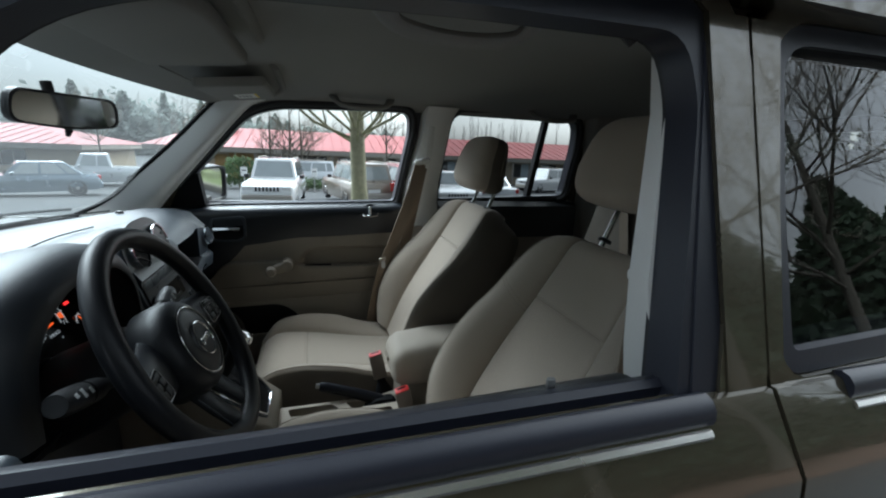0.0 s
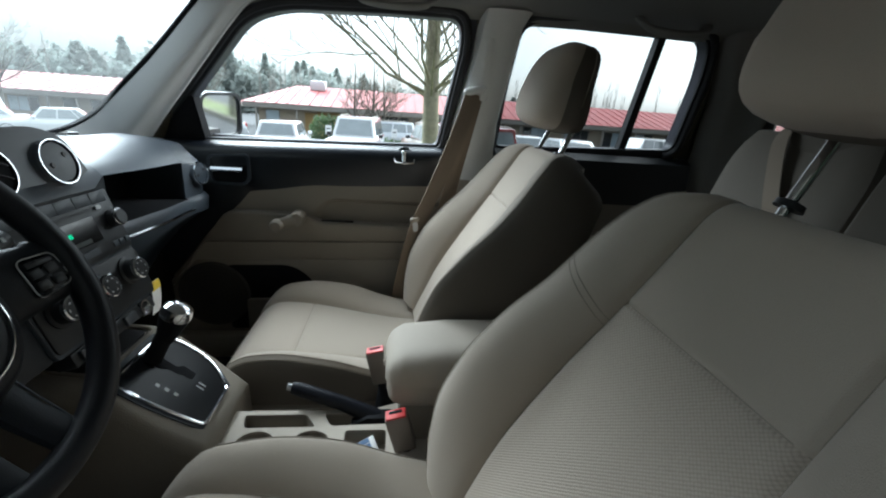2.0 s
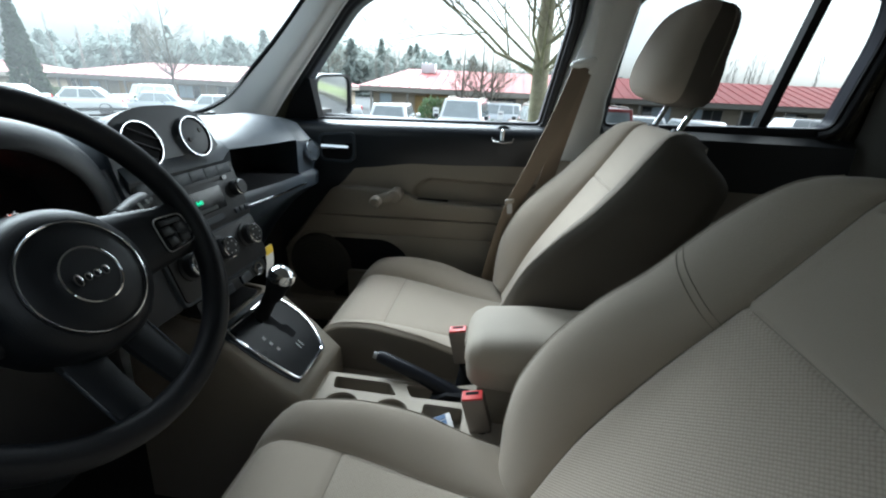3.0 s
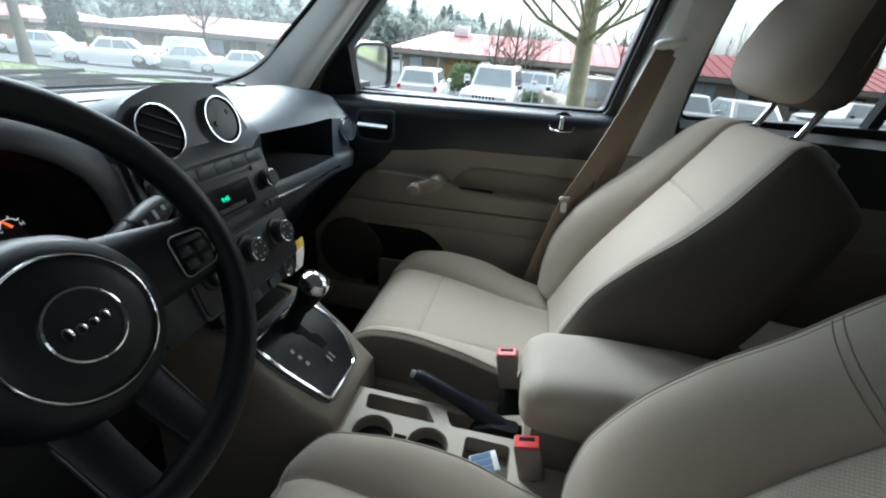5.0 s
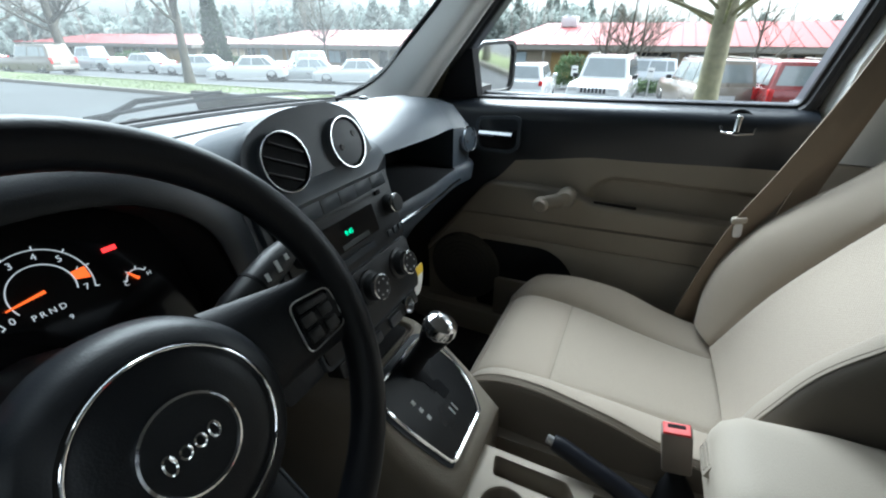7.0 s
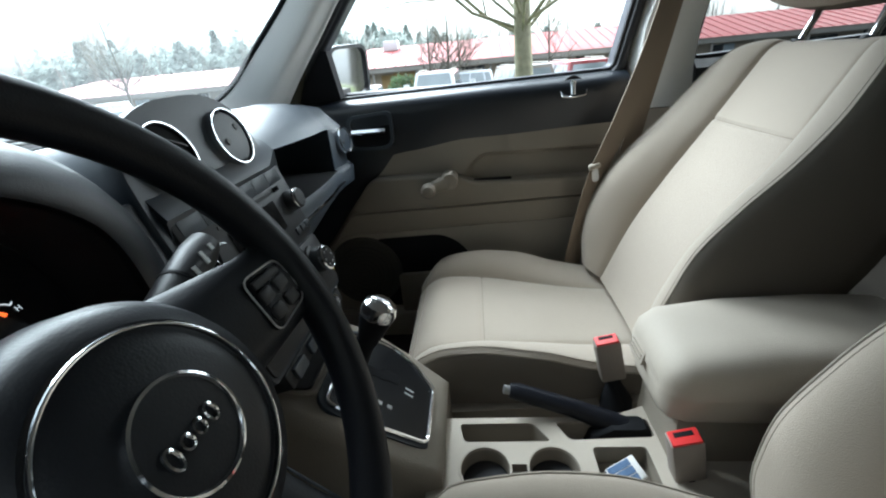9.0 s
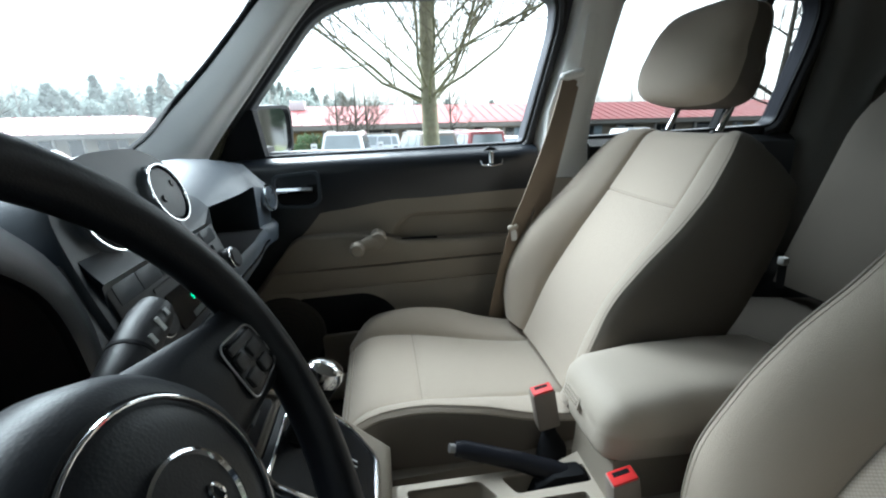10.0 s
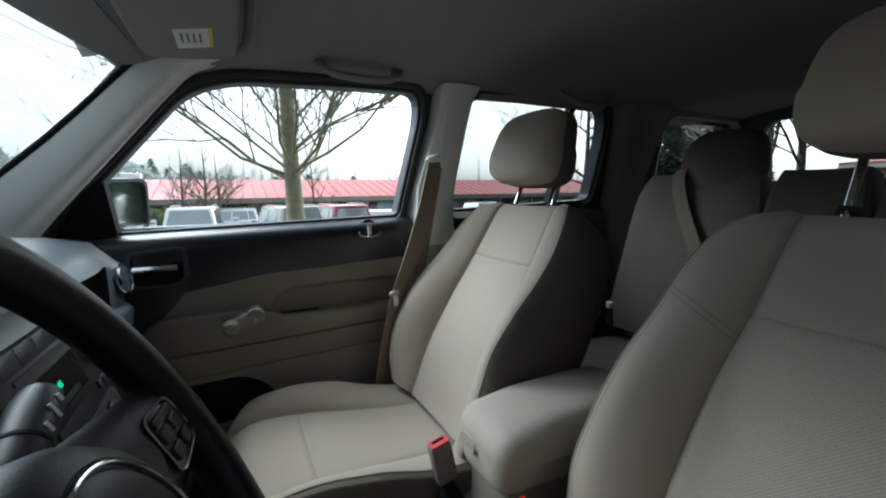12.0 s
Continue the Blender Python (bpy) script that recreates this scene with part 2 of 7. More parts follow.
def spline(pts, n, closed=False):
    """n points on a smooth curve through pts."""
    p = [Vector(q) for q in pts]
    k = len(p)
    out = []
    segs = k if closed else k - 1
    for i in range(n):
        s = i / n * segs if closed else i / (n - 1) * segs
        j = min(int(s), segs - 1)
        f = s - j
        if closed:
            a, b, c, d = p[(j - 1) % k], p[j % k], p[(j + 1) % k], p[(j + 2) % k]
        else:
            a, b, c, d = p[max(j - 1, 0)], p[j], p[j + 1], p[min(j + 2, k - 1)]
        out.append(0.5 * ((2 * b) + (c - a) * f + (2 * a - 5 * b + 4 * c - d) * f * f + (3 * b - a - 3 * c + d) * f ** 3))
    return out


def tube(path, r, n=8, closed=False, bm=None, flat=1.0, up=None):
    """A round or oval rod along path; r is a number or one for each point."""
    bm = bm or bmesh.new()
    p = [Vector(q) for q in path]
    k = len(p)
    rings = []
    ref = Vector(up) if up else None
    for i in range(k):
        t = (p[(i + 1) % k] - p[i - 1]) if closed else (p[min(i + 1, k - 1)] - p[max(i - 1, 0)])
        t.normalize()
        if ref is None:
            ref = t.orthogonal()
        u = (ref - t * ref.dot(t)).normalized()
        if not up:
            ref = u
        w = t.cross(u)
        rad = r[i] if isinstance(r, (list, tuple)) else r
        rings.append([p[i] + rad * (math.cos(a) * w + flat * math.sin(a) * u) for a in [2 * math.pi * j / n for j in range(n)]])
    vs = [[bm.verts.new(q) for q in ring] for ring in rings]
    for i in range(k if closed else k - 1):
        a, b = vs[i], vs[(i + 1) % k]
        for j in range(n):
            bm.faces.new((a[j], a[(j + 1) % n], b[(j + 1) % n], b[j]))
    if not closed:
        bm.faces.new(vs[0])
        bm.faces.new(list(reversed(vs[-1])))
    return bm


def lathe(profile, m, n=24, bm=None, open0=False, ring=False):
    """Turns (radius, height) points round the z axis of the pose m."""
    bm = bm or bmesh.new()
    vs = [[bm.verts.new(m @ Vector((r * math.cos(a), r * math.sin(a), h))) for a in [2 * math.pi * j / n for j in range(n)]] for r, h in profile]
    for a, b in zip(vs, vs[1:]):
        for j in range(n):
            bm.faces.new((a[j], a[(j + 1) % n], b[(j + 1) % n], b[j]))
    if ring:
        for j in range(n):
            bm.faces.new((vs[-1][j], vs[-1][(j + 1) % n], vs[0][(j + 1) % n], vs[0][j]))
        return bm
    if profile[0][0] > 1e-6 and not open0:
        bm.faces.new(list(reversed(vs[0])))
    if profile[-1][0] > 1e-6:
        bm.faces.new(vs[-1])
    return bm


def prism(poly, put, a, b, bm=None, r=0.0):
    """Extrudes a 2D polygon from depth a to b; put(u, v, depth) gives the place."""
    bm = bm or bmesh.new()
    lo = [bm.verts.new(put(u, v, a)) for u, v in poly]
    hi = [bm.verts.new(put(u, v, b)) for u, v in poly]
    n = len(poly)
    bm.faces.new(lo)
    top = bm.faces.new(list(reversed(hi)))
    for i in range(n):
        bm.faces.new((lo[i], lo[(i + 1) % n], hi[(i + 1) % n], hi[i]))
    if r:
        bmesh.ops.bevel(bm, geom=list(top.edges), offset=r, segments=2, profile=0.5, affect="EDGES")
    return bm


def hoop(outer, inner, put, a, b, bm=None):
    """Extrudes the band between two 2D outlines of equally many points."""
    bm = bm or bmesh.new()
    n = len(outer)
    rings = [[bm.verts.new(put(u, v, d)) for u, v in poly] for poly, d in ((outer, a), (outer, b), (inner, b), (inner, a))]
    for k in range(4):
        p, q = rings[k], rings[(k + 1) % 4]
        for i in range(n):
            bm.faces.new((p[i], p[(i + 1) % n], q[(i + 1) % n], q[i]))
    return bm


def rounded(pts, r, seg=4):
    """A 2D polygon with its corners rounded; r is a number or one for each corner."""
    out = []
    n = len(pts)
    for i in range(n):
        a, b, c = Vector(pts[i - 1]), Vector(pts[i]), Vector(pts[(i + 1) % n])
        rad = r[i] if isinstance(r, (list, tuple)) else r
        d1, d2 = (a - b), (c - b)
        k = min(rad, d1.length * 0.49, d2.length * 0.49)
        p, q = b + d1.normalized() * k, b + d2.normalized() * k
        for j in range(seg + 1):
            f = j / seg
            s = p.lerp(b, f).lerp(b.lerp(q, f), f)
            out.append((s.x, s.y))
    return out


def sheet(poly, put, d=0.0, bm=None):
    bm = bm or bmesh.new()
    bm.faces.new([bm.verts.new(put(u, v, d)) for u, v in poly])
    return bm


def lerp(a, b, f):
    return a + (b - a) * f


def table(v, keys):
    """Smooth value at v from (v, value) keys."""
    for (a, x), (b, y) in zip(keys, keys[1:]):
        if v <= b:
            f = max(0.0, (v - a) / (b - a))
            f = f * f * (3 - 2 * f)
            return x + (y - x) * f
    return keys[-1][1]


def flow(v, keys):
    """Value at v on a smooth curve through (v, value) keys, level only at its turning points."""
    n = len(keys)
    if v <= keys[0][0]:
        return keys[0][1]
    if v >= keys[-1][0]:
        return keys[-1][1]
    d = [(keys[i + 1][1] - keys[i][1]) / (keys[i + 1][0] - keys[i][0]) for i in range(n - 1)]
    m = [d[0]] + [2 * p * q / (p + q) if p * q > 0 else 0.0 for p, q in zip(d, d[1:])] + [d[-1]]
    for i in range(n - 1):
        (a, x), (b, y) = keys[i], keys[i + 1]
        if v <= b:
            h = b - a
            f = (v - a) / h
            return x * (1 + 2 * f) * (1 - f) ** 2 + h * m[i] * f * (1 - f) ** 2 + y * f * f * (3 - 2 * f) - h * m[i + 1] * f * f * (1 - f)


# the car: x runs to its tail, y to its passenger side, z up; x = 0 under the steering wheel
def ywin(z):
    return 0.765 - 0.29 * (z - 1.07)


def side(s):
    """Places (x, z, depth outward) on the glass plane of one flank."""
    return lambda x, z, d: Vector((x, s * (ywin(z) + d), z))


def flank(z):
    """Half width of the outer body below the belt."""
    return table(z, [(0.3, 0.80), (0.45, 0.845), (0.75, 0.865), (0.95, 0.855), (1.06, 0.80)])


def xbase(y):
    return -0.62 + 0.5 * y * y


FRONT_WIN = rounded([(-0.298, 1.045), (0.014, 1.385), (0.12, 1.418), (0.40, 1.43), (0.612, 1.434), (0.618, 1.36), (0.572, 1.068)],
                    [0.02, 0.08, 0.05, 0.05, 0.05, 0.03, 0.015], 5)
DRIVER_WIN = rounded([(-0.275, 1.012), (0.035, 1.385), (0.14, 1.418), (0.40, 1.43), (0.645, 1.434), (0.658, 1.36), (0.598, 1.034)],
                     [0.02, 0.08, 0.05, 0.05, 0.05, 0.03, 0.012], 5)
REAR_WIN = rounded([(0.777, 1.078), (0.782, 1.25), (0.800, 1.440), (1.388, 1.452), (1.412, 1.34), (1.412, 1.10)],
                   [0.015, 0.05, 0.05, 0.06, 0.05, 0.03], 5)
QUARTER_WIN = rounded([(1.70, 1.11), (1.72, 1.425), (2.22, 1.425), (2.28, 1.12)], [0.03, 0.05, 0.05, 0.04], 5)


def grown(poly, k):
    """A 2D outline pushed outward by k."""
    c = Vector((sum(p[0] for p in poly) / len(poly), sum(p[1] for p in poly) / len(poly)))
    out = []
    n = len(poly)
    for i in range(n):
        a, b, d = Vector(poly[i - 1]), Vector(poly[i]), Vector(poly[(i + 1) % n])
        t = (d - a).normalized()
        nrm = Vector((t.y, -t.x))
        if nrm.dot(b - c) < 0:
            nrm = -nrm
        out.append(tuple(b + nrm * k))
    return out


def body_sheet(s, x0, x1, z0, z1, th=0.03, nx=6, nz=9):
    """Curved lower flank panel with thickness."""
    bm = bmesh.new()
    outer = [[bm.verts.new((lerp(x0, x1, i / (nx - 1)), s * flank(lerp(z0, z1, j / (nz - 1))), lerp(z0, z1, j / (nz - 1)))) for j in range(nz)] for i in range(nx)]
    inner = [[bm.verts.new((v.co.x, v.co.y - s * th, v.co.z)) for v in col] for col in outer]
    for g in (outer, inner):
        for i in range(nx - 1):
            for j in range(nz - 1):
                bm.faces.new((g[i][j], g[i + 1][j], g[i + 1][j + 1], g[i][j + 1]))
    for i in range(nx - 1):
        for j in (0, nz - 1):
            bm.faces.new((outer[i][j], outer[i + 1][j], inner[i + 1][j], inner[i][j]))
    for j in range(nz - 1):
        for i in (0, nx - 1):
            bm.faces.new((outer[i][j], outer[i][j + 1], inner[i][j + 1], inner[i][j]))
    return bm


car = thing("off_road_vehicle", (0.9, 0, 0), "dark bronze metallic compact off-road car parked on asphalt, driver window open", "car")

# roof: outer skin with rails
roof_fn = lambda u, v: Vector((lerp(-0.18, 2.35, u), lerp(-0.66, 0.66, v), 1.615 - 0.10 * abs(2 * v - 1) ** 3 - 0.07 * max(0, 1 - u * 7) ** 2 - 0.03 * u * u))
rb = grid(roof_fn, 16, 13)
bmesh.ops.solidify(rb, geom=rb.faces[:], thickness=0.02)
part("roof", rb, PAINT, car)
for s in (-1, 1):
    part("roof_rail", tube([(0.15, s * 0.60, 1.57), (0.2, s * 0.60, 1.615), (1.0, s * 0.61, 1.635), (1.9, s * 0.60, 1.615), (1.96, s * 0.60, 1.56)], 0.016, 8), BLACK, car)
# bonnet and wings
hood_fn = lambda u, v: Vector((lerp(-1.55, -0.60, u) + 0.28 * (2 * v - 1) ** 2 * (0.5 - u * 0.1), lerp(-0.74, 0.74, v), lerp(0.93, 0.985, u) - 0.05 * abs(2 * v - 1) ** 4 - 0.1 * max(0, 1 - u * 6) ** 2))
hb = grid(hood_fn, 12, 13)
bmesh.ops.solidify(hb, geom=hb.faces[:], thickness=0.02)
part("bonnet", hb, PAINT, car)
part("cowl", loft([[(xbase(y) - 0.12, y, 1.025), (xbase(y) - 0.01, y, 1.048), (xbase(y) - 0.01, y, 0.96), (xbase(y) - 0.12, y, 0.95)] for y in [-0.70 + 0.1 * i for i in range(15)]]), BLACK, car)
for s in (-1, 1):
    part("wing", body_sheet(s, -1.50, -0.36, 0.35, 0.99), PAINT, car)
    part("rear_quarter", body_sheet(s, 1.56, 2.42, 0.35, 1.06), PAINT, car)
    part("rocker", box(-0.5, 1.7, s * 0.80 - 0.05, s * 0.80 + 0.05, 0.25, 0.36, 0.02), BLACK, car)
part("bumper", box(-1.66, -1.40, -0.80, 0.80, 0.34, 0.72, 0.06, 3), PAINT, car)
part("grille", box(-1.585, -1.54, -0.45, 0.45, 0.73, 0.90, 0.02), BLACK, car)
part("rear_bumper", box(2.38, 2.56, -0.80, 0.80, 0.34, 0.66, 0.06, 3), PAINT, car)
for s in (-1, 1):
    part("headlight", lathe([(0, 0.03), (0.07, 0.02), (0.085, 0)], pose(-1.56, s * 0.58, 0.82, 0, -90, 0), 20), CHROME, car)
    part("tail_light", box(2.40, 2.45, s * 0.70 - 0.07, s * 0.70 + 0.07, 0.78, 1.02, 0.02), RED, car)
for x in (-0.95, 1.69):
    for s in (-1, 1):
        w = part("wheel", lathe([(0.20, -0.10), (0.30, -0.105), (0.335, -0.08), (0.338, 0.08), (0.30, 0.105), (0.21, 0.10)], pose(x, s * 0.74, 0.338, 90, 0, 0), 32), RUBBER, car)
        part("rim", lathe([(0.0, 0.085), (0.06, 0.09), (0.10, 0.06), (0.19, 0.07), (0.215, 0.10), (0.22, 0.0)], pose(x, s * 0.74, 0.338, -90 * s, 0, 0), 24), SATIN, w)
# tailgate with its window
tg = hoop(rounded([(-0.70, 0.40), (-0.72, 1.05), (-0.60, 1.53), (0.60, 1.53), (0.72, 1.05), (0.70, 0.40)], 0.04, 5),
          rounded([(-0.56, 1.16), (-0.58, 1.17), (-0.50, 1.44), (0.50, 1.44), (0.58, 1.17), (0.56, 1.16)], [0.02, 0.02, 0.05, 0.05, 0.02, 0.02], 5),
          lambda y, z, d: Vector((2.43 - 0.22 * max(0, z - 1.0) + d, y, z)), -0.06, 0.0)
part("tailgate", tg, PAINT, car)
part("tailgate_trim", hoop(rounded([(-0.68, 0.60), (-0.68, 1.05), (-0.58, 1.50), (0.58, 1.50), (0.68, 1.05), (0.68, 0.60)], 0.04, 5),
                           rounded([(-0.55, 1.17), (-0.57, 1.18), (-0.49, 1.43), (0.49, 1.43), (0.57, 1.18), (0.55, 1.17)], [0.02, 0.02, 0.05, 0.05, 0.02, 0.02], 5),
                           lambda y, z, d: Vector((2.43 - 0.22 * max(0, z - 1.0) + d, y, z)), -0.09, -0.063), BLACK, car)
pane = part("rear_window_pane", sheet([(-0.57, 1.165), (-0.50, 1.435), (0.50, 1.435), (0.57, 1.165)], lambda y, z, d: Vector((2.40 - 0.22 * max(0, z - 1.0), y, z))), PRIVACY, car)

# windscreen
ws = grid(lambda u, v: (lambda y, yt: Vector((lerp(xbase(y), -0.235 + 0.37 * yt * yt, u) - 0.03 * math.sin(math.pi * u), lerp(y, yt, u), lerp(1.035, 1.450 - 0.05 * yt * yt, u))))(lerp(-0.66, 0.66, v), lerp(-0.585, 0.585, v)), 12, 17)
pane = part("windscreen", ws, SCREEN, car)
pane.visible_shadow = False
part("windscreen_border", tube(spline([(-0.236 + 0.37 * y * y, y, 1.447 - 0.05 * y * y) for y in (-0.59, -0.4, -0.2, 0, 0.2, 0.4, 0.59)], 20), 0.007, 6), RUBBER, car)
# body pillars (painted outside)
for s in (-1, 1):
    part("windscreen_pillar", loft([[Vector((lerp(xbase(0.68), -0.085, u) - 0.03 * math.sin(math.pi * u) + dx, s * (lerp(0.675, 0.60, u) + dy), lerp(1.0, 1.44, u) + dz)) for dx, dy, dz in ((0, 0, 0.01), (0.03, 0.045, 0.0), (0.08, 0.05, -0.01), (0.06, 0.02, 0), (0.02, 0.0, 0))] for u in [i / 8 for i in range(9)]]), PAINT, car)
    part("roof_side", loft([[Vector((x, s * y, z + (0.0 if x > 0.0 else (x) * 0.25))) for y, z in ((0.60, 1.52), (0.655, 1.555), (0.70, 1.52), (0.705, 1.475), (0.66, 1.475))] for x in (-0.12, 0.0, 0.3, 0.8, 1.3, 1.8, 2.33)]), PAINT, car)
    part("centre_pillar", loft([[Vector((x, s * (ywin(z) + d) if z > 1.06 else s * (flank(z) - 0.05 + d), z)) for x, d in ((0.690 + 0.03 * (z - 1.2), -0.048), (0.685 + 0.03 * (z - 1.2), -0.012), (0.745 + 0.05 * (z - 1.2), -0.012), (0.735 + 0.05 * (z - 1.2), -0.048))] for z in (0.35, 0.7, 1.0, 1.1, 1.3, 1.48)]), BLACK, car)
    part("rear_pillar", hoop(rounded([(1.462, 1.055), (1.462, 1.475), (2.30, 1.475), (2.42, 1.055)], 0.02, 5), QUARTER_WIN, side(s), -0.02, 0.03), PAINT, car)
    part("quarter_pane", sheet(QUARTER_WIN, side(s), 0.006), PRIVACY, car)

# roof header over the windscreen: cloth inside, paint outside
inner, outer = [], []
for k in range(25):
    y = lerp(-0.60, 0.60, k / 24)
    xh, q = -0.230 + 0.37 * y * y, 0.05 * y * y
    xr = -0.10 + 0.15 * y * y
    zr = 1.462 - 0.055 * abs(y / 0.66) ** 4
    inner.append([Vector((x, y, z)) for x, z in ((xh, 1.436 - q), (xh + 0.02, 1.434 - q), (lerp(xh, xr, 0.6), lerp(1.436 - q, zr, 0.45)), (xr, zr - 0.006), (xr, zr + 0.012), (xh, 1.449 - q))])
    outer.append([Vector((x, y, z)) for x, z in ((xh - 0.012, 1.455 - q), (xh, 1.449 - q), (xr - 0.02, zr + 0.016), (-0.10, 1.53 - 0.07 * abs(y / 0.66) ** 3), (-0.165, 1.555 - 0.10 * abs(y / 0.66) ** 3))])
part("roof_header", loft(outer), PAINT, car)
tagged(part("ceiling_header", loft(inner), LINER), "grey cloth header over the windscreen", "headliner", kind="structure")

# floor pan and firewall
part("floor_pan", box(-0.75, 2.42, -0.76, 0.76, 0.24, 0.29, 0.01), BLACK, car)
part("firewall", box(-0.80, -0.70, -0.74, 0.74, 0.28, 1.0, 0.01), BLACK, car)
# unseen panels added to stop light leaking into the footwell
for s in (-1, 1):
    part("footwell_blocker", box(-0.72, -0.31, s * 0.72 - 0.015, s * 0.72 + 0.015, 0.28, 0.99, 0.006), CARPET, car, "unseen dark footwell side added to block stray light")
carpet = part("carpet", grid(lambda u, v: Vector((lerp(-0.70, 2.38, u), lerp(-0.70, 0.70, v), 0.295 + 0.13 * math.exp(-((lerp(-0.7, 0.7, v)) / 0.12) ** 2) + (0.25 * max(0, 1 - u * 9)) + (0.30 if u > 0.70 else 0))), 30, 21), CARPET, car)

# headliner, one sheet over the cabin
hl = grid(lambda u, v: (lambda y: Vector((lerp(-0.145 + 0.22 * y * y * 0.8, 2.32, u), y, 1.505 - 0.055 * abs(y / 0.66) ** 4 - 0.055 * max(0, 1 - u * 5) ** 2 - 0.02 * u)))(lerp(-0.66, 0.66, v)), 30, 25)
bmesh.ops.solidify(hl, geom=hl.faces[:], thickness=-0.012)
tagged(part("ceiling", hl, LINER), "grey cloth headliner over the car cabin", "headliner", kind="structure")


# pillar and rail trims, inside
def trim_loft(name, rings, material, label):
    ob = part(name, loft(rings), material)
    return tagged(ob, label, "trim", kind="structure")


for s in (-1, 1):
    # front pillar: from the dash up along the screen to the roof
    edge_ws = spline([(-0.476, 0.49, 1.045), (-0.444, 0.556, 1.066), (-0.399, 0.597, 1.105), (-0.350, 0.614, 1.160), (-0.224, 0.603, 1.275), (-0.074, 0.578, 1.424), (-0.030, 0.565, 1.453), (0.04, 0.545, 1.478)], 19)
    edge_dr = spline([(-0.352, 0.718, 0.98), (-0.338, 0.712, 1.00), (-0.312, 0.699, 1.035), (-0.275, 0.685, 1.085), (-0.137, 0.648, 1.238), (0.008, 0.612, 1.398), (0.068, 0.608, 1.437), (0.17, 0.60, 1.470)], 19)
    rings = []
    for a, b in zip(edge_ws, edge_dr):
        o = (a + b) / 2 + Vector((-0.01, 0.03, 0.01))
        # a broad face along the screen, a ridge, a narrow face back to the door
        arc = [a.lerp(b, f) + Vector((0.30, -0.90, -0.20)) * h for f, h in ((0, 0), (0.02, 0.006), (0.06, 0.010), (0.20, 0.022), (0.40, 0.036), (0.54, 0.043), (0.60, 0.0435), (0.66, 0.040), (0.74, 0.029), (0.84, 0.012), (0.90, 0.007), (0.95, 0.0075), (0.985, 0.005), (1.0, 0.0))]
        rings.append([Vector((p.x, s * p.y, p.z)) for p in arc + [o]])
    # added tube in place of the black border printed on the glass
    part("windscreen_border", tube([Vector((p.x - 0.004, s * (p.y + 0.001), p.z + 0.003)) for p in edge_ws[:17]], 0.0075, 8), VOID, car, "black tube standing for the windscreen's printed border")
    trim_loft("trim_front_pillar", rings, TRIM, "light grey plastic trim on the windscreen pillar")
    # centre pillar trim: a light upper moulding over a beige lower one
    for zs, m_, lb in (((0.965, 1.0, 1.06, 1.15, 1.25, 1.35, 1.42, 1.46), TRIM, "light grey plastic trim on the centre pillar"), ((0.40, 0.60, 0.80, 0.90, 0.962), TANSOFT, "beige lower trim on the centre pillar")):
        rings = []
        for z in zs:
            x0 = table(z, [(0.4, 0.60), (0.95, 0.615), (1.10, 0.61), (1.40, 0.66), (1.46, 0.67)])
            x1 = table(z, [(0.4, 0.80), (0.95, 0.78), (1.10, 0.765), (1.40, 0.79), (1.46, 0.82)])
            yo = ywin(z) - 0.03 if z > 1.0 else 0.755
            yi = yo - table(z, [(0.4, 0.11), (0.95, 0.085), (1.2, 0.055), (1.46, 0.05)])
            rings.append([Vector((x, s * y, z)) for x, y in ((x0, yo), (x0 + 0.012, yi + 0.012), (x0 + 0.035, yi), (x1 - 0.035, yi), (x1 - 0.012, yi + 0.012), (x1, yo))])
        trim_loft("trim_centre_pillar", rings, m_, lb)
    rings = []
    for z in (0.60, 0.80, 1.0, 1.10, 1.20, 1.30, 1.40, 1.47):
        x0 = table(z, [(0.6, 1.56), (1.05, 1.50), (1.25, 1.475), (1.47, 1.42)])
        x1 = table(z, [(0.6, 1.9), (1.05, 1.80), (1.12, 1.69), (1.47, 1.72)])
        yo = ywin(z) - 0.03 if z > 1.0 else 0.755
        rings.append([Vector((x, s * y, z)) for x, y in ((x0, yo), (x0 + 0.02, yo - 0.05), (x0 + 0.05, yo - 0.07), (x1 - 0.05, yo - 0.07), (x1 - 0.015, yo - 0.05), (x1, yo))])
    trim_loft("trim_rear_pillar", rings, TRIMSHADE, "grey plastic trim on the rear pillar, shade in its colour")
    tagged(part("trim_quarter", hoop(rounded([(1.69, 0.60), (1.69, 1.46), (2.33, 1.46), (2.36, 0.60)], 0.03, 5), grown(QUARTER_WIN, 0.012), lambda x, z, d: Vector((x, s * (ywin(max(z, 1.0)) - 0.06 + d), z)), -0.02, 0.02), TRIMSHADE), "grey trim round the cargo side window, shade in its colour", "trim", kind="structure")
    tagged(part("trim_door_sill", box(-0.35, 1.5, s * 0.70 - 0.06, s * 0.70 + 0.06, 0.29, 0.385, 0.015), TANSOFT), "beige plastic door sill trim", "trim", kind="structure")
    # seal that frames the door openings above the belt
    for win, x0 in ((FRONT_WIN, 0), (REAR_WIN, 1)):
        tagged(part("trim_door_seal", tube([side(s)(u, v, -0.040) for u, v in grown(win, 0.020) if v > (1.05 if s > 0 or x0 or u < 0.5 else 1.42)], 0.012 if s > 0 else 0.009, 8), RUBBER), "black rubber door seal", "trim", kind="structure")


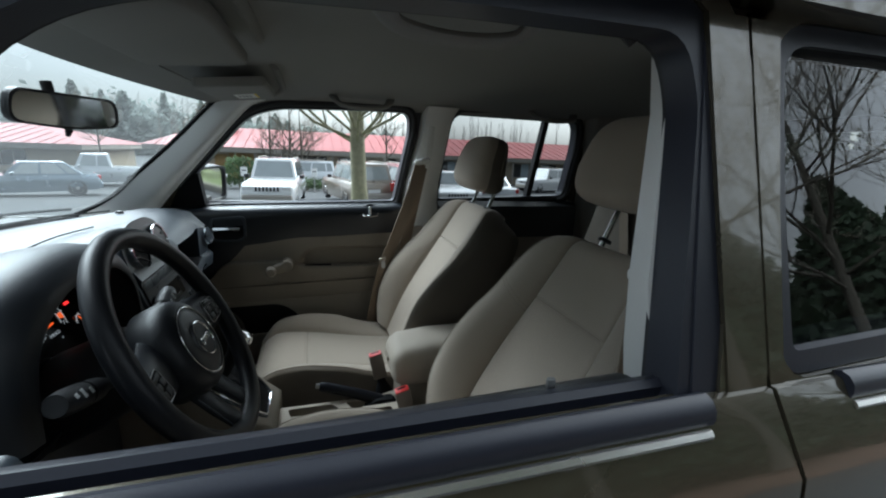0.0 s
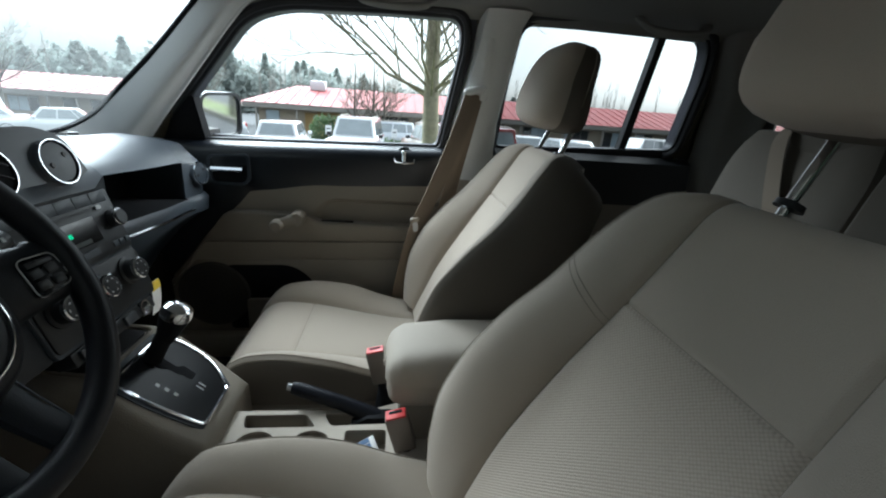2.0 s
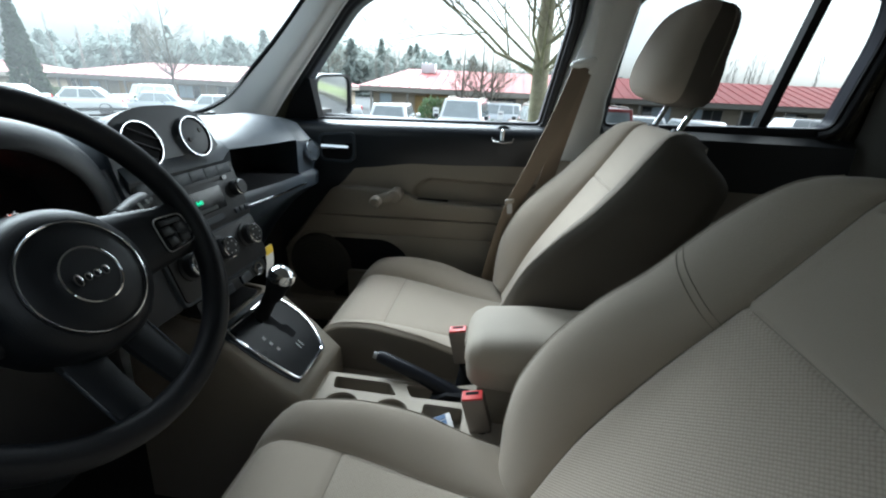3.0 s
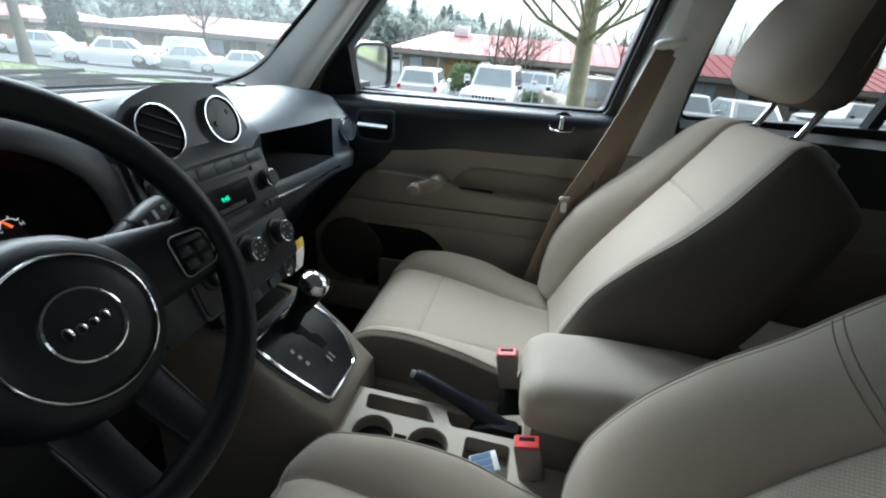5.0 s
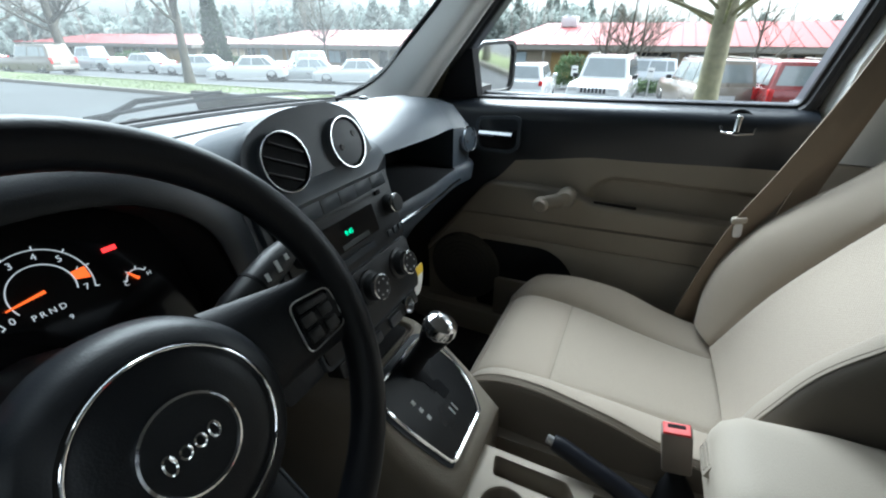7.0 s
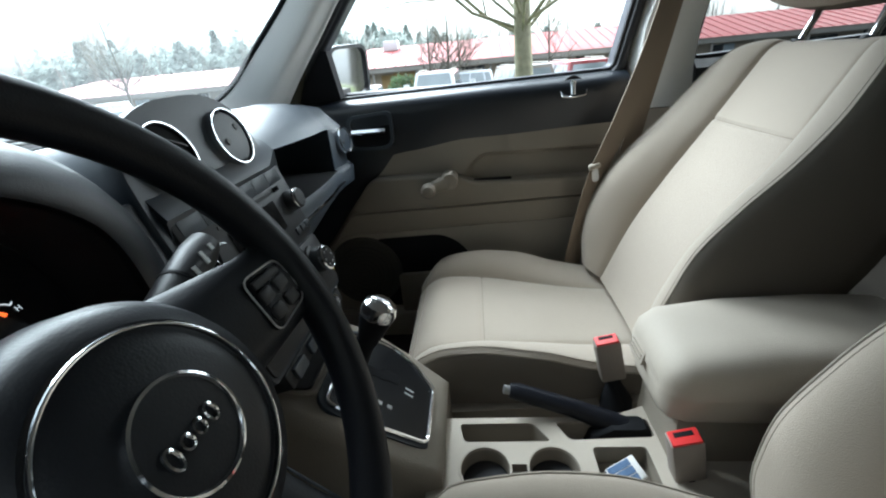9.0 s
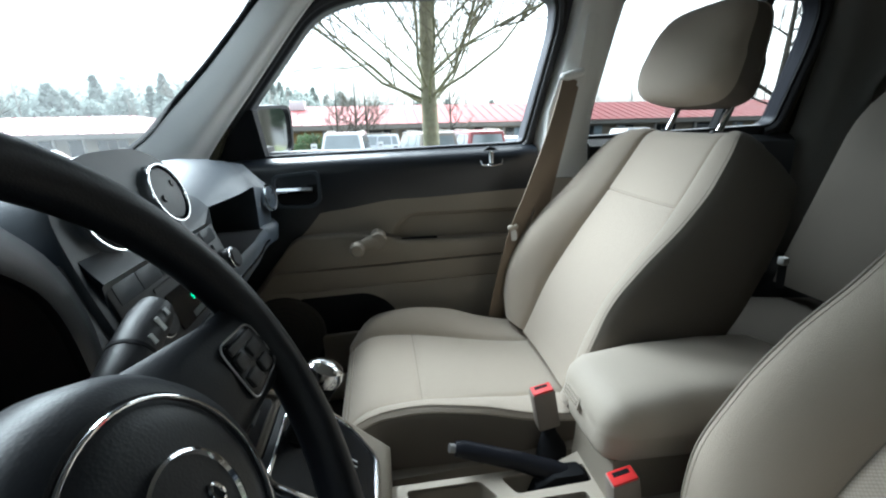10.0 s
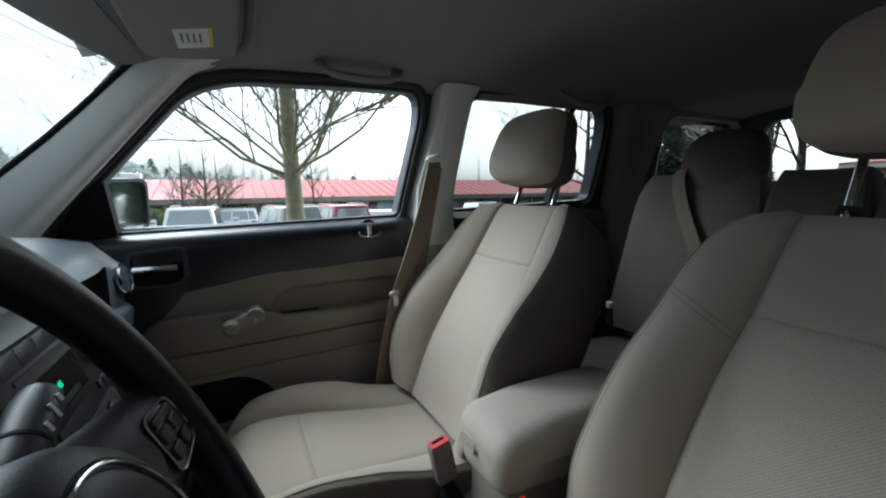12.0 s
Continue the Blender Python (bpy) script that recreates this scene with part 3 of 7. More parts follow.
for s in (-1, 1):
    rail = []
    for x in (0.02, 0.10, 0.25, 0.5, 0.8, 1.1, 1.4, 1.8, 2.25):
        dz = -0.045 * max(0, 1 - (x + 0.05) / 0.25) ** 2
        rail.append([Vector((x, s * y, z + dz)) for y, z in ((0.50, 1.494), (0.545, 1.483), (0.585, 1.466), (0.612, 1.449), (0.628, 1.436), (0.65, 1.45), (0.62, 1.49))])
    trim_loft("trim_roof_rail", rail, LINER, "grey cloth edge of the headliner over the doors")


# doors
DOORS = []


def door_base(s, win, x0, x1, xt0, xt1, label):
    """Outer panel, window frame, glass and seals of one door, window outline win."""
    DOORS.append(1)
    d = thing("door_%d" % len(DOORS), ((x0 + x1) / 2, s * 0.78, 0.35), label, "car door", kind="structure")
    part("outer_panel", body_sheet(s, x0, x1, 0.35, 1.05, 0.02, 8, 10), PAINT, d)
    n = len(win)
    k = 0.026 if x0 > 0 else 0.050
    part("window_frame", hoop(grown(win, k), win, side(s), -0.03, 0.016), SILL, d, "black window frame")
    part("outer_frame", hoop(grown(win, k + 0.034), grown(win, k + 0.001), side(s), -0.03, 0.022), PAINT, d)
    part("inner_frame", hoop(grown(win, 0.022), grown(win, 0.001), side(s), -0.036, -0.031), RUBBER, d)
    zb = 1.055
    part("belt_seal", loft([[Vector((x, s * y, z)) for y, z in ((0.786, zb - 0.012), (0.790, zb - 0.001), (0.799, zb + 0.003), (0.808, zb + 0.0), (0.8145, zb - 0.008), (0.816, zb - 0.018), (0.813, zb - 0.027), (0.786, zb - 0.03))] for x in (x0 + (0.01 if x0 < 0 else 0.108), x0 + 0.3, x1 - 0.3, x1 - 0.095)]), SILL, d, "dark rubber belt weatherstrip")
    part("belt_moulding", loft([[Vector((x, s * y, z)) for y, z in ((0.808, zb - 0.026), (0.818, zb - 0.0275), (0.8215, zb - 0.032), (0.820, zb - 0.037), (0.812, zb - 0.039))] for x in (x0 + (0.01 if x0 < 0 else 0.112), x1 - 0.10)]), MOULDING, d, "bright belt moulding")
    return d


def front_inner(d, s):
    """Inside of a front door: dark upper roll, tan panel, armrest, pocket, handle, crank."""
    def P(x, y, z):
        return Vector((x, s * y, z))
    def insert_top(x):
        return table(x, [(-0.30, 0.57), (-0.20, 0.68), (-0.105, 0.815), (-0.02, 0.893), (0.20, 0.919), (0.62, 0.934)])
    # dark upper roll from the belt to the tan panel
    rings = []
    for i in range(29):
        x = lerp(-0.335, 0.605, i / 28)
        zb = insert_top(x)
        zt = lerp(1.038, 1.062, i / 28) - (0.028 if s < 0 else 0)
        f = 0.02 * max(0, -(x + 0.12)) * 5
        rings.append([P(x, y + f, z) for y, z in ((0.752, zt - 0.004), (0.740, zt + 0.001), (0.722, zt - 0.001), (0.706, zt - 0.004), (0.692, zt - 0.010), (0.682, zt - 0.019), (0.676, zt - 0.032), (0.675, zt - 0.048), (0.683, zb + 0.03), (0.690, zb), (0.745, zb - 0.002), (0.752, 0.99))])
    part("upper_trim", loft(rings), DOORBLACK, d, "black plastic upper door trim")
    # tan insert with a scoop behind the winder
    def tan(u, v):
        x = lerp(-0.14, 0.605, u)
        z = lerp(min(0.775, insert_top(x) - 0.02), insert_top(x) + 0.005, v)
        front = 0.168 + 0.040 * max(0.0, (z - 0.815) / 0.05) ** 2
        scoop = table(x, [(front, 0), (front + 0.022, 1)]) * table(z, [(0.862, 1), (0.876, 0)])
        return P(x, 0.690 + 0.020 * scoop, z)
    part("tan_insert", grid(tan, 110, 44), TAN, d, "tan grained plastic door insert", sharp=80)
    # lower panel: its top is the armrest ledge, two grooves run along it
    rings = []
    for i in range(61):
        x = lerp(-0.30, 0.605, i / 60)
        zt = flow(x, [(-0.30, 0.59), (-0.24, 0.66), (-0.18, 0.735), (-0.145, 0.776), (-0.12, 0.808), (-0.085, 0.826), (0.0, 0.829), (0.13, 0.824), (0.165, 0.816), (0.195, 0.802), (0.605, 0.797)])
        lip = table(x, [(-0.30, 0.682), (-0.14, 0.672), (-0.04, 0.655), (0.20, 0.648), (0.605, 0.650)])
        g1, g2 = min(zt - 0.016, 0.728 + 0.03 * x), min(zt - 0.034, 0.660 + 0.03 * x)
        f = max(0.0, 0.668 - lip)
        prof = [(0.702, zt - 0.001), (lip + 0.012, zt + 0.001), (lip + 0.004, zt), (lip, zt - 0.004), (lip, zt - 0.011), (0.663 - f * 0.3, g1 + 0.004), (0.668, g1), (0.663 - f * 0.2, g1 - 0.004), (0.665, g2 + 0.004), (0.671, g2), (0.667, g2 - 0.004), (0.670, min(0.52, zt - 0.06)), (0.672, 0.36), (0.702, 0.36)]
        rings.append([P(x, y, z) for y, z in prof])
    part("lower_panel", loft(rings), TAN, d, "tan grained lower door panel with armrest ledge", sharp=50)
    # black strip on the ledge in place of the slot's shade
    part("pull_slot_shade", prism(rounded([(0.188, 0.668), (0.188, 0.686), (0.300, 0.686), (0.300, 0.668)], 0.006), lambda x, y, dd: P(x, y, dd), 0.790, 0.8035), VOID, d, "dark strip standing for the pull slot's shade")
    # map pocket, its opening's shade set in as a dark plate, and speaker
    part("map_pocket_shade", prism(rounded([(-0.12, 0.40), (-0.12, 0.638), (0.085, 0.644), (0.140, 0.614), (0.182, 0.555), (0.19, 0.40)], [0.01, 0.02, 0.05, 0.04, 0.04, 0.01], 5), lambda x, z, dd: P(x, 0.672 - dd, z), -0.01, 0.008, r=0.003), VOID, d, "dark plate standing for the map pocket's shade")
    part("pocket_front", prism(rounded([(-0.06, 0.38), (-0.06, 0.518), (0.19, 0.526), (0.20, 0.38)], 0.012, 3), lambda x, z, dd: P(x, 0.664 - dd, z), -0.01, 0.012, r=0.004), TAN, d, "tan front of the map pocket")
    g = part("speaker_grille", lathe([(0.0, 0.012), (0.085, 0.010), (0.106, 0.006), (0.112, 0.009), (0.117, 0.003), (0.119, -0.01)], pose(-0.165, s * 0.664, 0.530, 90 * s, 0, 0), 40), SPEAKER, d, "round dark taupe speaker grille")
    for k in range(6):
        r = 0.015 + 0.015 * k
        part("grille_ring", tube([P(-0.165 + r * math.cos(a), 0.651, 0.530 + r * math.sin(a)) for a in [2 * math.pi * j / 28 for j in range(28)]], 0.0016, 5, True), RUBBER, g)
    # door handle in its bezel
    hb = rounded([(-0.148, 0.912), (-0.150, 1.002), (-0.02, 1.012), (-0.022, 0.925), (-0.045, 0.908)], 0.02, 4)
    part("handle_bezel", hoop(hb, [(lerp(-0.085, u, 0.86), lerp(0.958, v, 0.84)) for u, v in hb], lambda x, z, dd: P(x, 0.679 - dd, z), -0.01, 0.009), DASH, d)
    # flush black plate; the shade of the hollow is in its colour
    part("handle_cup_shade", prism([(lerp(-0.085, u, 0.85), lerp(0.958, v, 0.83)) for u, v in hb], lambda x, z, dd: P(x, 0.679 - dd, z), -0.02, 0.0015), VOID, d)
    part("handle", loft([[P(x, y, z) for y, z in ((0.678, 0.952), (0.668, 0.949), (0.659, 0.954), (0.657, 0.960), (0.662, 0.967), (0.678, 0.969))] for x in (-0.136, -0.120, -0.09, -0.06, -0.042)]), CHROME, d, "chrome door release handle")
    # lock knob
    lk = lambda x, z, dd: P(x, 0.686 + 0.5 * (z - 1.03) - dd, z)
    if s > 0:
        lo = rounded([(0.432, 1.008), (0.437, 1.046), (0.464, 1.062), (0.491, 1.048), (0.496, 1.010)], [0.006, 0.022, 0.022, 0.022, 0.006], 4)
        part("lock_bezel", hoop(lo, [(lerp(0.464, u, 0.88), lerp(1.032, v, 0.88)) for u, v in lo], lk, -0.01, 0.004), BLACK, d, "black lock knob surround")
        part("lock_cup", prism([(lerp(0.464, u, 0.89), lerp(1.032, v, 0.89)) for u, v in lo], lk, -0.01, 0.002), GLOSSBLACK, d)
        part("lock_lip", tube([lk(0.430, 1.022, 0.004), lk(0.434, 1.010, 0.005), lk(0.464, 1.007, 0.006), lk(0.494, 1.011, 0.005), lk(0.498, 1.024, 0.004)], 0.0028, 8), CHROME, d, "chrome lip under the lock knob")
    # window crank
    crank = part("window_crank", tube([P(0.140, 0.630, 0.824), P(0.128, 0.624, 0.819), P(0.108, 0.620, 0.812), P(0.088, 0.618, 0.806), P(0.070, 0.619, 0.800), P(0.060, 0.621, 0.797)], [0.011, 0.021, 0.020, 0.019, 0.018, 0.010], 14, flat=0.55, up=(0, 1, 0)), TAN, d, "tan window winder")
    part("crank_hub", lathe([(0.024, 0.0), (0.024, 0.044), (0.020, 0.050), (0, 0.052)], pose(0.126, s * 0.664, 0.818, 90 * s, 0, 0), 22), TAN, crank)
    part("crank_knob", lathe([(0.014, 0.0), (0.0205, 0.010), (0.0205, 0.030), (0.015, 0.038), (0, 0.040)], pose(0.067, s * 0.628, 0.799, 90 * s, 0, 0), 20), TAN, crank)
    if s < 0:
        return
    part("lock_knob", tube([lk(0.462, 1.012, 0.005), lk(0.462, 1.034, 0.010), lk(0.462, 1.040, 0.010), lk(0.462, 1.044, 0.008)], [0.007, 0.007, 0.010, 0.006], 10), CHROME, d, "chrome lock knob")


front_door = door_base(1, FRONT_WIN, -0.36, 0.720, 0, 0, "front passenger door with black and tan inner trim, closed")
front_inner(front_door, 1)
pane = part("window_pane", sheet(FRONT_WIN, side(1), 0.004), GLASS, front_door)
pane.visible_shadow = False
part("mirror_sail", prism([(-0.33, 1.02), (-0.168, 1.043), (-0.176, 1.17), (-0.19, 1.17)], side(1), -0.045, 0.0), VOID, front_door, "black mirror sail panel")

driver_door = door_base(-1, DRIVER_WIN, -0.36, 0.720, 0, 0, "front driver door, dark bronze paint, window wound down")
front_inner(driver_door, -1)
part("mirror_sail", prism([(-0.33, 1.02), (-0.168, 1.043), (-0.176, 1.17), (-0.19, 1.17)], side(-1), -0.045, 0.0), VOID, driver_door, "black mirror sail panel")
part("inner_seal", loft([[Vector((x, -y, z)) for y, z in ((0.738, 1.030), (0.741, 1.046), (0.749, 1.054), (0.760, 1.056), (0.767, 1.050), (0.768, 1.0), (0.738, 1.0))] for x in (-0.30, 0.0, 0.3, 0.603)]), SILL, driver_door, "dark inner belt seal")
# black box in the groove gives the shade of a deep slot
part("glass_slot_fill", box(-0.28, 0.632, -0.787, -0.767, 1.0, 1.026), VOID, driver_door, "black filler that darkens the window glass slot")
for yy, zz in ((0.7405, 1.030),):
    part("sill_ridge", tube([(-0.30, -yy, zz), (0.60, -yy, zz)], 0.003, 6), SILL, driver_door)
part("door_edge_trim", loft([[Vector((x, -y, z)) for x, y in ((0.612 + 0.055 * (z - 1.07) / 0.36, ywin(z) - 0.030), (0.622 + 0.05 * (z - 1.07) / 0.36, ywin(z) + 0.018), (0.664 + 0.008 * (z - 1.07) / 0.36, ywin(z) + 0.018), (0.664 + 0.008 * (z - 1.07) / 0.36, ywin(z) - 0.030))] for z in (1.05, 1.2, 1.3, 1.40, 1.45)]), SILL, driver_door, "dark window frame upright")
for s, dr in ((1, front_door), (-1, driver_door)):
    part("frame_upright", prism([(0.664, 1.035), (0.672, 1.46), (0.731, 1.46), (0.721, 1.035)], side(s), -0.02, 0.024), PAINT, dr, "painted window frame upright")

for s in (1, -1):
    rd = door_base(s, REAR_WIN, 0.727, 1.55, 0, 0, "rear passenger door, closed, tinted glass" if s > 0 else "rear driver side door, dark bronze paint, closed")
    part("window_pane", sheet(REAR_WIN, side(s), 0.004), TINT, rd)
    part("frame_upright", prism([(0.727, 1.035), (0.737, 1.46), (0.785, 1.46), (0.763, 1.25), (0.748, 1.035)], side(s), -0.02, 0.0235), PAINT, rd, "painted window frame upright")
    part("window_divider", prism([(1.224, 1.082), (1.233, 1.447), (1.257, 1.447), (1.250, 1.082)], side(s), -0.02, 0.012), RUBBER, rd, "black window divider bar")
    part("upper_trim", loft([[Vector((x, s * y, z)) for y, z in ((0.755, 1.068), (0.715, 1.07), (0.69, 1.05), (0.684, 0.96), (0.69, 0.90), (0.75, 0.90))] for x in (0.77, 1.0, 1.25, 1.48)]), BLACK, rd, "black plastic upper door trim")
    part("lower_trim", loft([[Vector((x, s * y, z)) for y, z in ((0.755, 0.90), (0.692, 0.90), (0.688, 0.80), (0.66, 0.79), (0.665, 0.74), (0.69, 0.66), (0.69, 0.38), (0.755, 0.38))] for x in (0.77, 1.0, 1.25, 1.48)]), TAN, rd, "tan plastic lower door trim")
    part("child_latch", lathe([(0.012, 0), (0.014, 0.01), (0.008, 0.014), (0, 0.014)], pose(0.83, s * 0.685, 1.035, 90 * s, 0, 0), 14), CHROME, rd)
    part("rear_door_handle", loft([[Vector((x, -1 * s * -(0.87 + k), z)) for k, z in ((0, 0.91), (0.03, 0.915), (0.035, 0.94), (0.0, 0.945))] for x in (1.36, 1.40, 1.48, 1.52)]), PAINT, rd)
part("handle", loft([[Vector((x, -(0.86 + k), z)) for k, z in ((0, 0.895), (0.03, 0.90), (0.035, 0.925), (0.0, 0.93))] for x in (0.48, 0.52, 0.60, 0.64)]), PAINT, driver_door)

# outside mirrors
for s in (1, -1):
    mr = thing("side_mirror", (-0.2, s * 0.84, 1.0), "black outside mirror with reflecting glass", "side mirror", "outside mirrors")
    c = Vector((-0.178, s * 0.885, 1.112))
    fw = Vector((0.89, s * -0.45, -0.03)).normalized()
    rt = Vector((0, 0, 1)).cross(fw).normalized() * s
    up = fw.cross(rt).normalized() * (1 if fw.cross(rt).z > 0 else -1)
    shell = []
    for k, sc in ((0.0, 1.0), (-0.03, 1.02), (-0.07, 0.92), (-0.10, 0.7), (-0.115, 0.4)):
        shell.append([c + fw * k + rt * (u * sc) + up * (v * sc) for u, v in rounded([(-0.085, -0.072), (-0.085, 0.072), (0.085, 0.08), (0.085, -0.07)], 0.035, 5)])
    part("housing", loft(shell), BLACK, mr)
    rim = rounded([(-0.085, -0.072), (-0.085, 0.072), (0.085, 0.08), (0.085, -0.07)], 0.035, 5)
    part("rim", hoop(rim, [(u * 0.9, v * 0.88) for u, v in rim], lambda u, v, d: c + fw * d + rt * u + up * v, -0.01, 0.012), BLACK, mr)
    part("mirror_glass", prism([(u * 0.92, v * 0.9) for u, v in rim], lambda u, v, d: c + fw * d + rt * u + up * v, -0.004, 0.003), MIRROR, mr, "reflecting mirror glass")
    part("foot", loft([[Vector((x, s * y, z)) for x, z in ((-0.24, 1.035), (-0.17, 1.035), (-0.17, 1.07), (-0.24, 1.075))] for y in (0.76, 0.80, 0.85)]), BLACK, mr)


# dashboard
dash = thing("dashboard", (-0.35, 0, 0.62), "dark slate grained dashboard with open shelf and round vents", "dashboard")


def face_x(y):
    """Place of the passenger side's rear face."""
    return flow(y, [(0.12, -0.102), (0.35, -0.124), (0.50, -0.148), (0.54, -0.151), (0.60, -0.142), (0.64, -0.152), (0.67, -0.19), (0.69, -0.24), (0.71, -0.31)])


def dash_ring(y, cut):
    a = abs(y)
    e = max(0, (a - 0.47) / 0.23)
    back = -0.11 * e * e
    top = 1.066 - 0.035 * e * e
    xb = xbase(y) + 0.005
    r = [(xb, 1.035), (xb + 0.10, 1.052), (-0.30, top), (-0.22 + back * 0.6, top - 0.004), (-0.165 + back * 0.8, top - 0.018), (-0.122 + back, 1.03), (-0.104 + back, 1.004)]
    deep = -0.30 if cut == 1 else -0.106 + back
    r += [(deep, 1.001), (deep, 0.917)]
    r += [(-0.107 + back, 0.914), (-0.108 + back, 0.902), (-0.116 + back, 0.87), (-0.14 + back, 0.835), (-0.20 + back, 0.79), (-0.27 + back, 0.70), (-0.36, 0.60), (-0.70, 0.60)]
    if y > 0.12:
        f = face_x(y)
        k = min(1, (y - 0.13) / 0.4)
        zt, zb = 1.022 - 0.028 * k, 0.926 - 0.036 * k
        drop = table(y, [(0.50, 0.0), (0.60, 0.012), (0.66, 0.035), (0.71, 0.085)])
        top = 1.066 - drop
        deep = -0.31 if cut == 1 else f - 0.004
        zl = table(y, [(0.60, 0.0), (0.71, 0.03)])
        r = [(xb, 1.035), (xb + 0.10, 1.052 - drop * 0.6), (min(-0.30, f - 0.14), top), (f - 0.095, top - 0.003), (f - 0.052, top - 0.014), (f - 0.018, zt + 0.014 - drop * 0.5), (f - 0.005, zt - drop * 0.4), (deep, zt - 0.004 - drop * 0.4), (deep, zb + 0.003)]
        r += [(f + 0.004, zb), (f + 0.012, zb - 0.010), (f + 0.008, zb - 0.045), (f - 0.02, 0.828), (f - 0.08, 0.78), (f - 0.15, 0.70), (-0.36 - zl, 0.60), (-0.70, 0.60)]
    if cut == 2:
        r = [(min(x, -0.26), z) if 3 <= k <= 10 else (x, z) for k, (x, z) in enumerate(r)]
    return [Vector((x, y, z)) for x, z in r]


ys = [(-0.70, 0), (-0.67, 0), (-0.63, 0), (-0.585, 0), (-0.565, 0), (-0.5645, 2), (-0.36, 2), (-0.1305, 2), (-0.13, 0), (-0.12, 0), (0.0, 0), (0.10, 0), (0.131, 0), (0.1315, 1), (0.20, 1), (0.25, 1), (0.30, 1), (0.35, 1), (0.40, 1), (0.45, 1), (0.50, 1), (0.5245, 1), (0.525, 0), (0.55, 0), (0.57, 0), (0.585, 0), (0.60, 0), (0.615, 0), (0.63, 0), (0.645, 0), (0.66, 0), (0.675, 0), (0.69, 0), (0.70, 0), (0.71, 0)]
shell = loft([dash_ring(y, c) for y, c in ys])
# shelf inside and driver-side face carry their shade as darker materials
for j, fc in enumerate(shell.faces):
    i, k = j % 17, j // 17
    if i in (6, 7, 8) and k < len(ys) - 1 and ys[k][1] == 1 and ys[k + 1][1] == 1:
        fc.material_index = 1
    elif 4 <= i <= 15 and k < len(ys) - 1 and ys[k + 1][0] < -0.125:
        fc.material_index = 2
part("dash_shell", shell, [DASH, VOID, COWLSHADE], dash, sharp=48)
part("chrome_strip", tube([(face_x(y) + 0.0108, y, 0.896 - 0.036 * (y - 0.13) / 0.4) for y in [0.14 + 0.02 * k for k in range(21)]], 0.0034, 6), CHROME, dash, "thin chrome strip")
part("dash_seam", tube(spline([(xbase(0.5) + 0.10, 0.50, 1.058), (-0.46, 0.3, 1.066), (-0.50, 0.0, 1.068), (-0.46, -0.3, 1.066)], 24), 0.0025, 6), RUBBER, dash)
part("dash_seam", tube(spline([(-0.145, -0.20, 1.053), (-0.22, -0.205, 1.068), (-0.285, -0.17, 1.071), (-0.31, 0.0, 1.071), (-0.29, 0.14, 1.071)], 24), 0.002, 6), RUBBER, dash)
part("sun_sensor", lathe([(0.012, 0), (0.010, 0.006), (0, 0.008)], pose(-0.33, 0.40, 1.066), 14), BLACK, dash)
part("defrost_slot", loft([[Vector((xbase(y) + x, y, z)) for x, z in ((0.045, 1.048), (0.050, 1.0525), (0.072, 1.0545), (0.076, 1.050))] for y in [-0.42 + 0.07 * k for k in range(13)]]), RUBBER, dash, "dark defroster slot")


def stack(u, v, d):
    """Centre stack face: u across, v height, d outward."""
    return Vector((-0.145 + (1.11 - v) * 0.306 + d * 0.956, u, v + d * 0.293))


hump = rounded([(-0.135, 0.79), (-0.146, 1.0), (-0.134, 1.085), (-0.06, 1.113), (0.05, 1.113), (0.104, 1.092), (0.128, 1.01), (0.133, 0.79)], [0.01, 0.05, 0.05, 0.06, 0.05, 0.05, 0.06, 0.01], 5)
rings = [[stack(u * k, v, d) if d > -0.09 else stack(u * k, v - 0.0, d) for u, v in hump] for d, k in ((-0.20, 0.98), (-0.05, 1.0), (-0.016, 1.0), (-0.008, 0.994), (-0.003, 0.982), (0.0, 0.962))]
part("middle_fascia", loft(rings), FASCIAMAT, dash)
part("column_surround", prism(rounded([(-0.20, 0.79), (-0.19, 1.03), (-0.132, 1.03), (-0.126, 0.79)], 0.012, 3), stack, -0.09, -0.005, r=0.003), COWLSHADE, dash, "slate panel beside the radio, shade in its colour")


